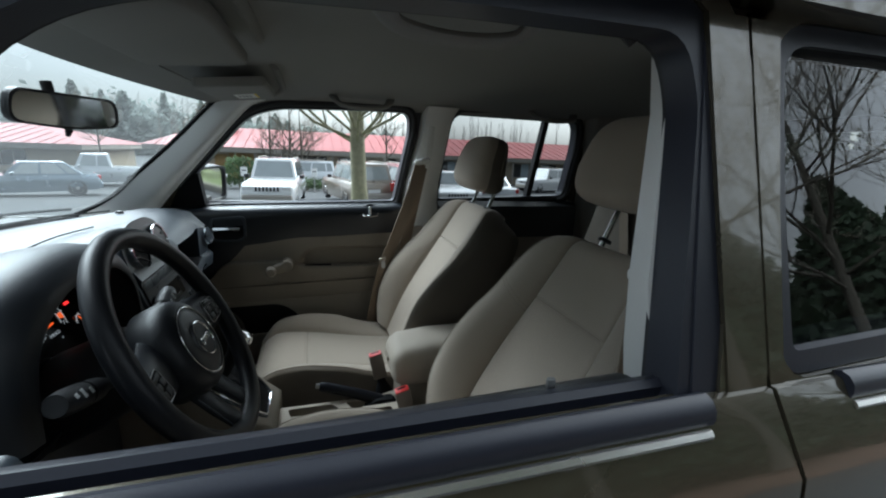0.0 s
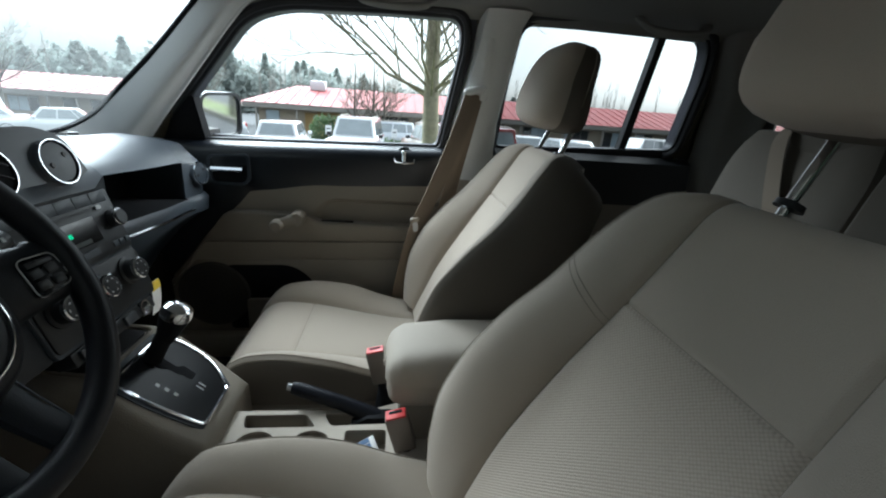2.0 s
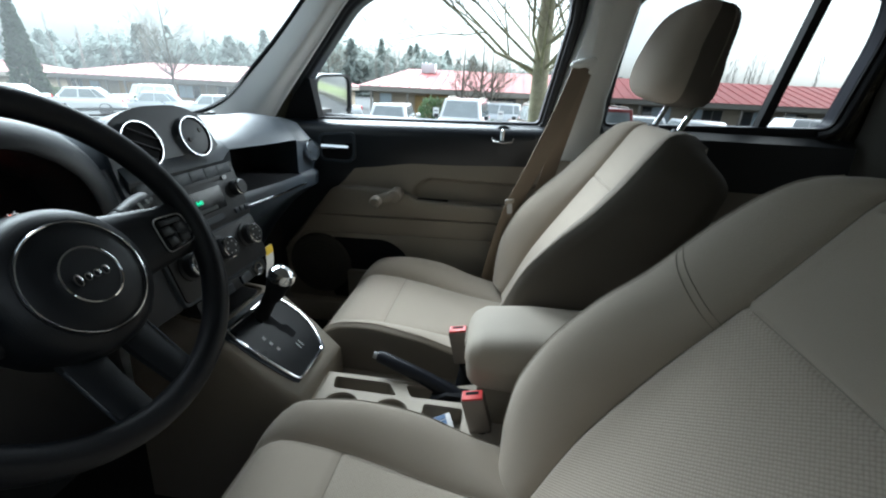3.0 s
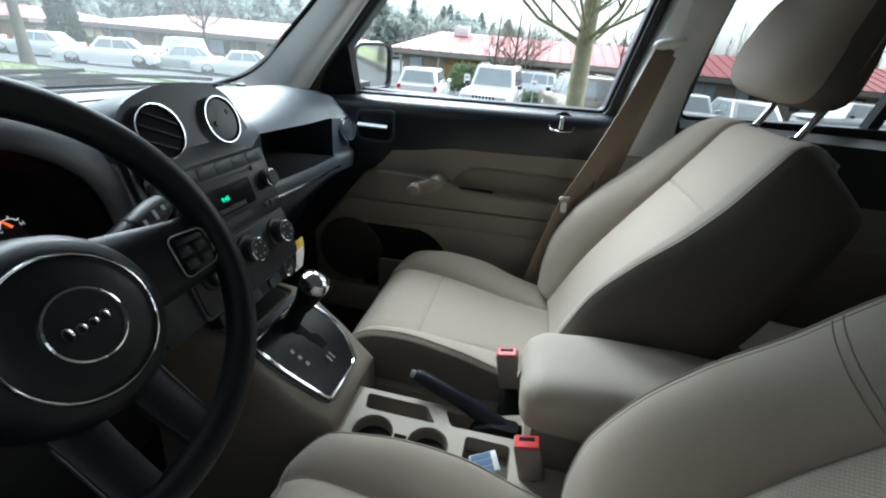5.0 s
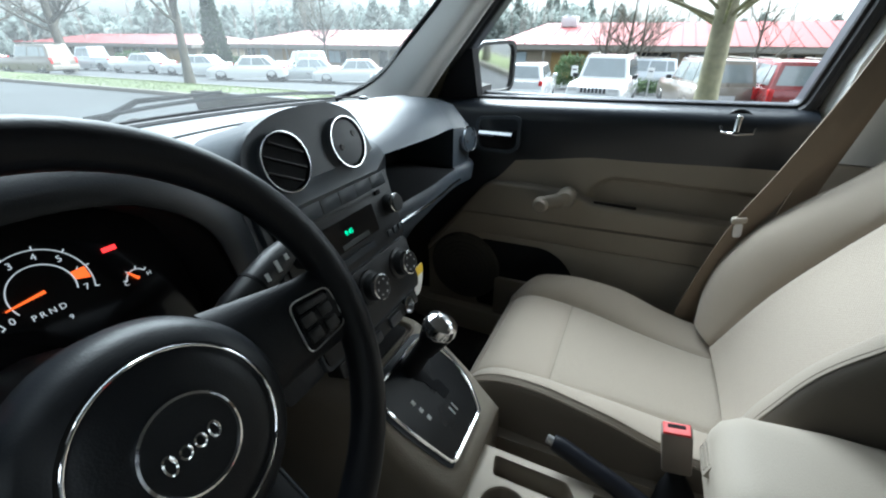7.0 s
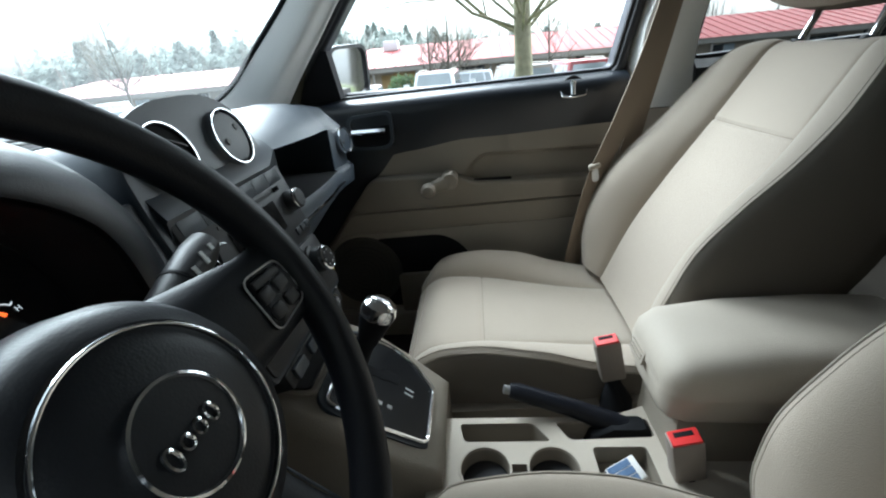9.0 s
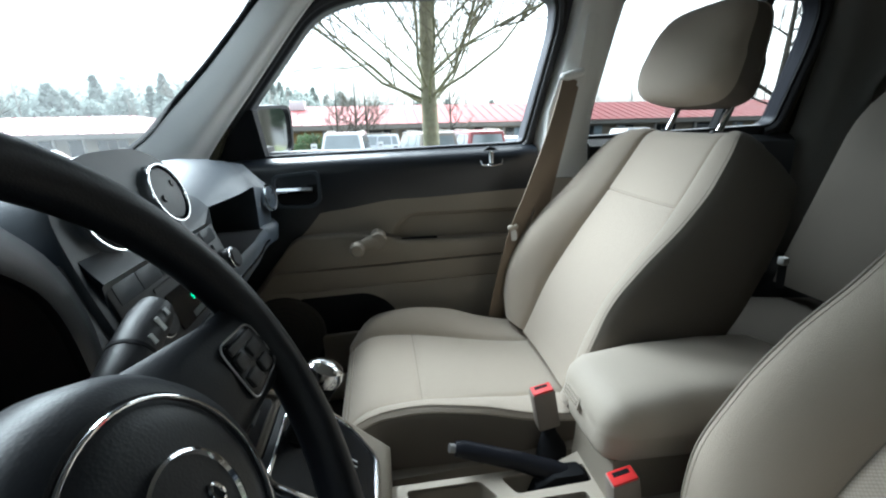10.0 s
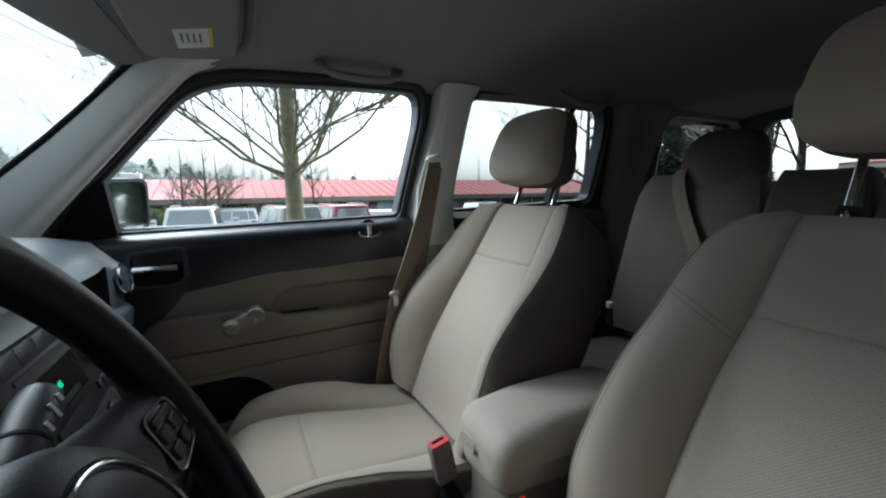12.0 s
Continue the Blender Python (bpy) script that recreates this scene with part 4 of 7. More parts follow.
def rosette(name, c, n, r, parent, closed):
    """A round air vent with a chrome ring; n is its outward direction."""
    q = Vector(n).normalized().to_track_quat("Z", "Y").to_matrix().to_4x4()
    m = Matrix.Translation(c) @ q
    ring = part(name, lathe([(r * 1.05, -0.004), (r * 1.05, 0.003), (r * 1.03, 0.006), (r * 1.0, 0.006), (r * 0.965, 0.002), (r * 0.965, -0.004)], m, 40, ring=True), CHROME, parent, "round air vent with chrome ring")
    if closed:
        part("shutter", lathe([(r * 0.89, -0.002), (r * 0.88, 0.003), (r * 0.3, 0.005), (0, 0.005)], m, 32), FASCIAMAT, ring, "closed round vent shutter")
        # raised black discs stand in for the shade in two finger hollows
        for a in (0.6, 3.4):
            part("finger_dimple_shade", lathe([(r * 0.14, 0.004), (r * 0.10, 0.0062), (0, 0.0060)], m @ Matrix.Translation((r * 0.5 * math.cos(a), r * 0.5 * math.sin(a), 0)), 14), BLACK, ring)
    else:
        # shallow black disc stands in for the shade inside the vent
        part("bore_shade_disc", lathe([(r * 0.955, 0.0045), (r * 0.93, 0.0018), (0, 0.0018)], m, 32, open0=True), VOID, ring)
        for k in (-0.5, 0.0, 0.5):
            w = r * math.sqrt(max(0, 0.88 ** 2 - k * k))
            b = bmesh.new()
            box(-w, w, k * r - 0.0007, k * r + 0.0007, 0.0015, 0.0055, 0, bm=b)
            bmesh.ops.transform(b, matrix=m @ pose(0, 0, 0, 0, 0, -25), verts=b.verts)
            part("vane", b, BLACK, ring)
    return ring


NS = (0.956, 0, 0.293)
rosette("vent", stack(-0.072, 1.054, 0.004), NS, 0.037, dash, False)
rosette("vent", stack(0.054, 1.054, 0.004), NS, 0.0365, dash, True)
rosette("vent", Vector((-0.1405, 0.598, 0.955)), (0.98, -0.12, 0.14), 0.033, dash, True)
rosette("vent", Vector((-0.134, -0.590, 0.958)), (0.90, -0.42, 0.05), 0.036, dash, False)

radio = thing("car_radio", tuple(stack(0, 0.95, 0)), "black car radio with round knobs and lit green clock", "radio")
part("bezel", prism(rounded([(-0.128, 0.888), (-0.128, 1.0), (0.128, 1.0), (0.128, 0.888)], 0.008, 3), stack, -0.03, 0.004, r=0.002), BLACK, radio)
for k in range(6):
    u = -0.1195 + k * 0.0398
    part("preset_button", prism(rounded([(u, 0.977), (u, 0.9965), (u + 0.0385, 0.9965), (u + 0.0385, 0.977)], 0.0015, 2), stack, 0.002, 0.0047, r=0.0005), FASCIAMAT, radio)
part("disc_slot", prism(rounded([(-0.07, 0.9675), (-0.07, 0.9725), (0.07, 0.9725), (0.07, 0.9675)], 0.002, 2), stack, 0.002, 0.0055), RUBBER, radio)
part("slot_key", prism([(0.078, 0.967), (0.078, 0.974), (0.09, 0.974), (0.09, 0.967)], stack, 0.002, 0.008), GLOSSBLACK, radio)
part("display", prism(rounded([(-0.06, 0.918), (-0.06, 0.96), (0.062, 0.96), (0.062, 0.918)], 0.003, 2), stack, 0.002, 0.006), GLOSSBLACK, radio, "glossy dark display")
part("display_print", prism([(-0.03, 0.920), (-0.03, 0.927), (0.035, 0.927), (0.035, 0.920)], stack, 0.004, 0.0066), LCD, radio)
part("wide_key", prism(rounded([(-0.055, 0.899), (-0.055, 0.909), (0.04, 0.909), (0.04, 0.899)], 0.002, 2), stack, 0.002, 0.007), FASCIAMAT, radio)
for u in (-0.103, 0.107):
    kn = part("radio_knob", lathe([(0.0165, 0), (0.0158, 0.016), (0.0135, 0.020), (0, 0.020)], Matrix.Translation(stack(u, 0.945, 0.004)) @ Vector(NS).to_track_quat("Z", "Y").to_matrix().to_4x4(), 28), BLACK, radio, "round black knob with chrome edge")
    part("knob_ring", lathe([(0.0162, -0.001), (0.0162, 0.0015), (0.0145, 0.0022), (0.0145, 0.0)], Matrix.Translation(stack(u, 0.945, 0.019)) @ Vector(NS).to_track_quat("Z", "Y").to_matrix().to_4x4(), 28, ring=True), CHROME, kn)
for k in range(3):
    part("small_key", prism(rounded([(0.078 + k * 0.017, 0.897), (0.078 + k * 0.017, 0.908), (0.091 + k * 0.017, 0.908), (0.091 + k * 0.017, 0.897)], 0.002, 2), stack, 0.002, 0.007, r=0.001), FASCIAMAT, radio)


def lettering(body, name, size, place, material, parent, label=""):
    """Words in the built-in font as a thin mesh; place is the pose of their centre, facing along its z."""
    cu = bpy.data.curves.new(name, "FONT")
    cu.body, cu.size, cu.extrude, cu.align_x, cu.align_y = body, size, size * 0.02, "CENTER", "CENTER"
    tmp = bpy.data.objects.new(name, cu)
    me = bpy.data.meshes.new_from_object(tmp)
    bpy.data.objects.remove(tmp)
    me.transform(place)
    me.materials.clear()
    me.materials.append(material)
    ob = new(name, me)
    ob.parent = parent
    ob.matrix_parent_inverse = Matrix.Translation(-parent.location) if parent.type == "EMPTY" else Matrix()
    if label:
        ob["label"] = label
    return ob


def facing(c, n, up=(0, 0, 1)):
    """The pose at c whose z is n and whose y points up."""
    z = Vector(n).normalized()
    x = Vector(up).cross(z).normalized()
    y = z.cross(x)
    m = Matrix((x, y, z)).transposed().to_4x4()
    m.translation = c
    return m


lettering("9:45", "clock_digits", 0.0105, facing(stack(-0.008, 0.940, 0.0068), NS), GREENGLOW, radio, "green clock digits")

# heater controls
heater = thing("heater_control", tuple(stack(0, 0.85, 0)), "black heater panel with three round chrome-edged knobs", "control panel")
part("panel", prism(rounded([(-0.128, 0.795), (-0.128, 0.884), (0.128, 0.884), (0.128, 0.795)], 0.012, 3), stack, -0.03, 0.003, r=0.002), BLACK, heater)
for u in (-0.088, -0.002, 0.084):
    m = Matrix.Translation(stack(u, 0.850, 0.003)) @ Vector(NS).to_track_quat("Z", "Y").to_matrix().to_4x4()
    kn = part("heater_knob", lathe([(0.027, 0), (0.027, 0.003), (0.0215, 0.005), (0.0198, 0.022), (0.0175, 0.025), (0, 0.025)], m, 32), BLACK, heater, "round black heater knob")
    part("knob_ring", lathe([(0.0204, 0.018), (0.0204, 0.024), (0.0182, 0.0256), (0.0176, 0.024)], m, 32, ring=True), CHROME, kn)
    for j in range(6):
        a = j * math.pi / 3
        part("legend_mark", box(-0.001, 0.001, -0.002, 0.002, 0.0248, 0.0254, 0, m=m @ pose(0.012 * math.cos(a), 0.012 * math.sin(a), 0, 0, 0, 60 * j)), LEGEND, kn)
part("switch_plate", prism(rounded([(-0.11, 0.765), (-0.11, 0.788), (0.11, 0.788), (0.11, 0.765)], 0.004, 3), stack, -0.03, 0.0, r=0.002), BLACK, dash)
for u in (-0.08, -0.03, 0.03):
    part("switch", prism(rounded([(u - 0.016, 0.768), (u - 0.016, 0.785), (u + 0.016, 0.785), (u + 0.016, 0.768)], 0.003, 2), stack, -0.001, 0.006, r=0.001), DASH, dash)
part("power_socket", lathe([(0.015, 0), (0.015, 0.006), (0.012, 0.006), (0.011, -0.01), (0, -0.01)], Matrix.Translation(stack(0.075, 0.776, 0)) @ Vector(NS).to_track_quat("Z", "Y").to_matrix().to_4x4(), 20), CHROME, dash)
# hanging paper tag
tag = thing("paper_tag", (-0.08, 0.165, 0.69), "white paper tag with yellow head hanging from the dash", "tag")
part("slip", grid(lambda u, v: Vector((-0.105 + 0.012 * math.sin(v * 2), 0.192 + 0.034 * u + 0.012 * (1 - v), 0.690 + 0.085 * v)), 4, 8), WHITEP, tag)
part("tag_head", grid(lambda u, v: Vector((-0.1035 + 0.012 * math.sin((0.72 + 0.28 * v) * 2), 0.192 + 0.034 * u + 0.012 * (0.28 - 0.28 * v), 0.690 + 0.085 * (0.74 + 0.26 * v))), 3, 3), YELLOWP, tag, "yellow tag head")

# instrument cluster
clus = thing("instrument_cluster", (-0.2, -0.357, 0.93), "dark instrument cluster with lit dials under a hood", "gauge cluster")
half_in = [(0.165, 0.92), (0.163, 0.96), (0.156, 1.0), (0.144, 1.030), (0.124, 1.052), (0.103, 1.067), (0.080, 1.078), (0.042, 1.086), (0.0, 1.088)]
half_out = [(0.238, 0.92), (0.234, 0.97), (0.224, 1.01), (0.206, 1.046), (0.180, 1.076), (0.150, 1.098), (0.112, 1.113), (0.058, 1.123), (0.0, 1.126)]
curve = lambda half: spline([(u, z, 0) for u, z in half] + [(-u, z, 0) for u, z in reversed(half[:-1])], 41)
hood, lining = [], []
for i, o in zip(curve(half_in), curve(half_out)):
    def q(x, f, g, dz=0.0, k=1.0):
        """f: share from the outer to the inner curve; g: height kept above the base; k: width."""
        c = o.lerp(i, f)
        return Vector((x, -0.357 + c.x * k, 0.92 + (c.y - 0.92) * g + dz))
    hood.append([q(-0.34, 0, 0.72, 0, 1.08), q(-0.27, 0, 0.86, 0, 1.06), q(-0.21, 0, 0.96, 0, 1.03), q(-0.16, 0.0, 1.0), q(-0.128, 0.14, 1.0, 0.003), q(-0.106, 0.40, 1.0, 0.003), q(-0.094, 0.70, 1.0, 0.001), q(-0.087, 0.98, 1.0), q(-0.088, 1.03, 1.0, -0.001), q(-0.10, 1.0, 0.985), q(-0.30, 0.9, 0.7)])
    lining.append([q(-0.094, 1.06, 0.99), q(-0.15, 1.08, 0.97), q(-0.28, 1.10, 0.93), q(-0.28, 1.06, 0.95), q(-0.15, 1.04, 0.99)])
cowl = loft(hood)
for j, fc in enumerate(cowl.faces):
    if j % 11 >= 6:
        fc.material_index = 1
part("hood", cowl, [COWLSHADE, BLACK], clus, "hooded cluster cowl", sharp=60)
part("hood_lining", loft(lining), BLACK, clus, "matt black lining under the cowl")
NG = Vector((0.94, 0, 0.34)).normalized()
face = lambda u, v, d: Vector((-0.165, -0.357, 0.99)) + Vector((0, 1, 0)) * u + Vector((-0.34, 0, 0.94)) * v + NG * d
part("face", prism(rounded([(-0.150, -0.09), (-0.148, 0.03), (-0.11, 0.075), (0.11, 0.075), (0.148, 0.03), (0.150, -0.09)], 0.03, 4), face, -0.01, 0.0), GLOSSBLACK, clus, "black dial face")


def dial(u0, v0, r, a0, a1, n, labels, parent, needle, back=0.0):
    """Two arcs with ticks and numbers between them, and a needle."""
    at = lambda k, a, h=0.001: face(u0 + k * r * math.cos(a), v0 + k * r * math.sin(a), h)
    d = part("dial_ring", tube([at(1, lerp(a0, a1, i / 30)) for i in range(31)], 0.0006, 4), WHITEGLOW, parent)
    if labels:
        part("dial_ring", tube([at(1.55, lerp(a0, a1, i / 30)) for i in range(31)], 0.0005, 4), WHITEGLOW, d)
    for i in range(n):
        a = lerp(a0, a1, i / (n - 1))
        k0, k1 = (1.55, 1.68) if labels else (1.0, 1.3)
        part("tick", tube([at(k0, a), at(k1, a)], 0.0006, 4), WHITEGLOW, d)
        if labels:
            lettering(labels[i], "dial_number", r * 0.34, facing(at(1.28, a), NG), WHITEGLOW, d)
    part("needle", tube([at(back, needle, 0.004), at(1.2, needle, 0.004)], [0.0016, 0.0007], 6), ORANGEGLOW, d, "orange needle")
    return d


tach = dial(0.036, 0.009, 0.0235, radians(205), radians(-20), 8, list("01234567"), clus, radians(187))
part("red_zone", prism([(0.036 + 0.0235 * k * math.cos(a), 0.009 + 0.0235 * k * math.sin(a)) for k, a in ((1.0, 0.30), (1.5, 0.22), (1.5, -0.10), (1.0, -0.02))], face, 0.0005, 0.0012), ORANGEGLOW, tach, "orange rev limit mark")
dial(-0.062, 0.009, 0.030, radians(205), radians(-25), 8, ["0", "20", "40", "60", "80", "100", "120", "140"], clus, radians(205))
temp = dial(0.104, -0.014, 0.010, radians(165), radians(35), 4, None, clus, radians(125), 0.1)
lettering("C", "dial_letter", 0.006, facing(face(0.093, -0.014, 0.001), NG), WHITEGLOW, temp)
lettering("H", "dial_letter", 0.006, facing(face(0.115, -0.013, 0.001), NG), WHITEGLOW, temp)
lettering("P R N D", "gear_letters", 0.0072, facing(face(0.032, -0.0085, 0.001), NG), WHITEGLOW, clus, "lit gear letters")
lettering("9", "gear_digit", 0.006, facing(face(0.043, -0.020, 0.001), NG), WHITEGLOW, clus)
part("warning_light", prism([(0.089, 0.021), (0.089, 0.0255), (0.101, 0.0255), (0.101, 0.021)], face, 0.0005, 0.0015), REDGLOW, clus, "red warning light")

# steering wheel
WA = radians(27.3)
WN, WU, WC = Vector((math.cos(WA), 0, math.sin(WA))), Vector((-math.sin(WA), 0, math.cos(WA))), Vector((0.033, -0.365, 0.979))
wp = lambda y, u, n=0.0: WC + Vector((0, y, 0)) + WU * u + WN * n
wheel = thing("steering_wheel", tuple(WC - WN * 0.05), "dark grey steering wheel with round hub and chrome rings", "steering wheel")
part("rim", tube([wp(0.182 * math.cos(a), 0.182 * math.sin(a), 0.0) for a in [2 * math.pi * k / 72 for k in range(72)]], 0.0165, 14, True), WHEELSKIN, wheel, "dark padded rim")
HY, HU = 0.008, -0.0175
wm = facing(wp(HY, HU, 0.008), WN, WU)
part("hub_pad", lathe([(0.083, -0.06), (0.084, -0.03), (0.080, -0.012), (0.072, -0.002), (0.063, 0.002), (0.060, 0.0), (0.057, 0.002), (0.045, 0.005), (0.0, 0.007)], wm, 56), HUBPAD, wheel, "round dark airbag cover")
part("chrome_ring", tube([wp(HY + 0.0600 * math.cos(a), HU + 0.0600 * math.sin(a), 0.0115) for a in [2 * math.pi * k / 64 for k in range(64)]], 0.0011, 8, True), CHROME, wheel, "thin chrome ring")
badge = part("badge", lathe([(0.029, 0.004), (0.0285, 0.0085), (0.0, 0.0095)], wm, 40), HUBPAD, wheel, "round badge plate")
part("badge_ring", lathe([(0.0312, 0.004), (0.0308, 0.0100), (0.0292, 0.0106), (0.0280, 0.008)], wm, 48, ring=True), CHROME, badge)
for k, (u0, h) in enumerate(((-0.0135, 0.011), (-0.005, 0.007), (0.003, 0.007), (0.011, 0.009))):
    part("badge_shape", tube([wp(HY + u0 * 1.2 + 0.0033 * math.cos(a), HU + h * 0.55 * math.sin(a) - 0.001, 0.0182) for a in [2 * math.pi * j / 14 for j in range(14)]], 0.0011, 5, True), CHROME, badge)
for s in (-1, 1):
    arm = loft([[wp(s * y, c + h * math.cos(a) , nn + t * math.sin(a)) for a in [2 * math.pi * j / 12 for j in range(12)]] for y, c, h, nn, t in ((0.070, -0.004, 0.048, -0.028, 0.016), (0.105, -0.005, 0.042, -0.020, 0.015), (0.145, -0.008, 0.037, -0.010, 0.012), (0.174, -0.008, 0.036, -0.002, 0.009))])
    part("spoke", arm, HUBPAD, wheel)
    pod = rounded([(0.121, -0.034), (0.124, 0.014), (0.166, 0.010), (0.166, -0.030)], 0.009, 4)
    pd = part("button_pod", prism(pod, lambda u, v, d: wp(s * u, v, d - 0.009 + 0.14 * (u - 0.105)), -0.012, 0.005, r=0.002), PLATE, wheel, "button pod with silver edge")
    part("pod_edge", tube([wp(s * u, v, -0.0038 + 0.14 * (u - 0.105)) for u, v in pod], 0.0008, 5, True), SATIN, pd)
    for v in (-0.027, -0.012):
        for u in (0.127, 0.146):
            part("button", prism(rounded([(u, v), (u, v + 0.011), (u + 0.014, v + 0.011), (u + 0.014, v)], 0.002, 2), lambda a, b, d: wp(s * a, b, d - 0.009 + 0.14 * (a - 0.105)), 0.004, 0.0070, r=0.001), BLACK, pd)
    part("button", prism(rounded([(0.129, 0.0015), (0.129, 0.0085), (0.160, 0.0065), (0.160, 0.0)], 0.002, 2), lambda a, b, d: wp(s * a, b, d - 0.009 + 0.14 * (a - 0.105)), 0.004, 0.0070, r=0.001), BLACK, pd)
    low = loft([[wp(HY + s * y + w * math.copysign(abs(math.cos(a)) ** 0.6, math.cos(a)), u, nn + 0.008 * math.sin(a)) for a in [2 * math.pi * j / 10 for j in range(10)]] for y, u, w, nn in ((0.030, -0.080, 0.022, -0.034), (0.032, -0.125, 0.0205, -0.022), (0.035, -0.172, 0.020, -0.004))])
    part("spoke", low, HUBPAD, wheel)
    part("spoke_line", tube([wp(HY + s * (0.0515 + 0.002 * k), -0.092 - 0.072 * k, -0.026 + 0.020 * k) for k in (0, 0.5, 1)], 0.0012, 5), DASH, wheel)
col = thing("steering_column", tuple(WC - WN * 0.2), "black steering column shroud with control stalks", "steering column")
part("shroud", tube([WC - WN * 0.045, WC - WN * 0.08, WC - WN * 0.16, WC - WN * 0.30], [0.045, 0.062, 0.068, 0.06], 20), BLACK, col)
for s in (1, -1):
    st = part("stalk", tube(spline([wp(s * 0.05, 0.002, -0.085), wp(s * 0.10, 0.018, -0.077), wp(s * 0.14, 0.030, -0.072), wp(s * 0.200, 0.049, -0.066)], 12), [0.008, 0.008, 0.008, 0.0085, 0.010, 0.013, 0.0155, 0.016, 0.0165, 0.0165, 0.0162, 0.0135], 14), BLACK, col, "black control stalk with white print")
    for k, (u, w) in enumerate(((0.128, 0.006), (0.143, 0.011), (0.158, 0.008), (0.173, 0.012), (0.186, 0.006))):
        f = (u - 0.14) / 0.06
        q = wp(s * u, lerp(0.030, 0.049, f), lerp(-0.072, -0.066, f)) + WN * (0.0135 if u < 0.15 else 0.0163)
        part("stalk_print", box(-0.0022, 0.0022, -w / 2, w / 2, -0.0006, 0.0006, 0, m=facing(q, WN, WU)), LEGEND, st)
    part("stalk_collar", tube([wp(s * 0.150, 0.0335, -0.071), wp(s * 0.153, 0.0345, -0.0707)], 0.0169, 14), VOID, st)
part("knee_panel", box(-0.22, -0.16, -0.62, -0.16, 0.55, 0.86, 0.02), BLACK, dash)


# front seats, built about y = 0 and set in place
RC = radians(29)
SU, SN = Vector((math.sin(RC), 0, math.cos(RC))), Vector((-math.cos(RC), 0, math.sin(RC)))
SB = Vector((0.503, 0, 0.578))
BACK_H = 0.615


CREST_Y = [(0, 0.205), (0.10, 0.238), (0.23, 0.243), (0.36, 0.238), (0.50, 0.237), (0.65, 0.232), (0.75, 0.228), (0.85, 0.214), (0.92, 0.195), (0.97, 0.168), (1.0, 0.135)]
CREST_D = [(0, 0.030), (0.10, 0.060), (0.23, 0.086), (0.36, 0.093), (0.50, 0.080), (0.65, 0.054), (0.75, 0.043), (0.85, 0.034), (0.93, 0.022), (1.0, 0.0)]
PANEL = [(0, 0.136), (0.3, 0.147), (0.5, 0.144), (0.7, 0.131), (1.0, 0.117)]
CROSS = 0.71


def back_front(a, v):
    """Side way and depth of the front face: a = 0.5 is the seam of the centre panel, a = 1 the piped crest of the bolster."""
    p, cy, cd = flow(v, PANEL), flow(v, CREST_Y), flow(v, CREST_D)
    c = flow(v, [(0, 0.0), (0.3, 0.012), (0.6, 0.006), (1.0, 0.0)])
    b = abs(a)
    if b <= 0.5:
        y, d = p * b / 0.5, c - 0.006 * (1 - (b / 0.5) ** 2)
        d -= 0.003 * math.exp(-((v - CROSS) / 0.006) ** 2)
    else:
        u = (b - 0.5) / 0.5
        y, d = lerp(p, cy, u), lerp(c, cd, u * (2 - u)) + 0.006 * math.sin(math.pi * u)
    d -= 0.006 * math.exp(-((b - 0.5) / 0.022) ** 2)
    return math.copysign(y, a), d


def top_roll(v):
    """How far the front falls back where the top rounds over."""
    f = max(0.0, (v - 0.93) / 0.07)
    return 0.036 * (1 - math.sqrt(max(0.0, 1 - f * f)))


def back_point(a, v, lift=0.0):
    y, d = back_front(a, min(v, 1))
    return SB + SU * (BACK_H * v) + SN * (d - top_roll(v) + lift) + Vector((0, y, 0))


def backrest_mesh():
    vs = sorted([0, 0.02, 0.05, 0.700, 0.704, 0.707, CROSS, 0.713, 0.716, 0.720] + [0.05 + 0.9 * k / 40 for k in range(1, 41)] + [0.965, 0.98, 0.99, 1.0])
    half = [0.0, 0.12, 0.24, 0.34, 0.42, 0.455, 0.475, 0.49, 0.5, 0.51, 0.525, 0.545, 0.58, 0.63, 0.69, 0.75, 0.81, 0.87, 0.92, 0.96, 0.985, 1.0]
    al = [-a for a in reversed(half[1:])] + half
    m = len(al)
    rings = []
    for v in vs:
        f = [back_point(a, v) for a in al]
        th = table(v, [(0, 0.14), (0.5, 0.165), (0.9, 0.145), (1, 0.115)])
        dip = 0.03 * max(0, (v - 0.9) / 0.1) ** 2
        cy, cd, roll = flow(v, CREST_Y), flow(v, CREST_D), top_roll(v)
        out = [(cy + 0.005, cd - 0.003 - roll, 0), (cy + 0.011, cd - 0.011 - roll, 0.1), (cy + 0.017, cd - 0.030 - roll, 0.2), (cy + 0.021, -0.035 - roll * 0.7, 0.4), (cy + 0.018, -th * 0.62, 0.6), (cy + 0.006, -th * 0.90, 0.9), (cy - 0.03, -th, 1.0), (cy * 0.5, -th - 0.004, 1.0)]
        at = lambda y, d, k: SB + SU * (BACK_H * v - dip * k) + SN * d + Vector((0, y, 0))
        rings.append(f + [at(y, d, k) for y, d, k in out] + [at(0, -th - 0.006, 1.0)] + [at(-y, d, k) for y, d, k in reversed(out)])
    bm = loft(rings)
    n = len(rings[0])
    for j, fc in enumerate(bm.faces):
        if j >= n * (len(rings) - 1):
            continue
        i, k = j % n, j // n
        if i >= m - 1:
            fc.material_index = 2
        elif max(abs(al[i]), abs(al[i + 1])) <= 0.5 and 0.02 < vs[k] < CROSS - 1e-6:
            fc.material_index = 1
    return bm


def cush_half(x):
    return table(x, [(0.03, 0.20), (0.10, 0.222), (0.30, 0.232), (0.52, 0.222)])


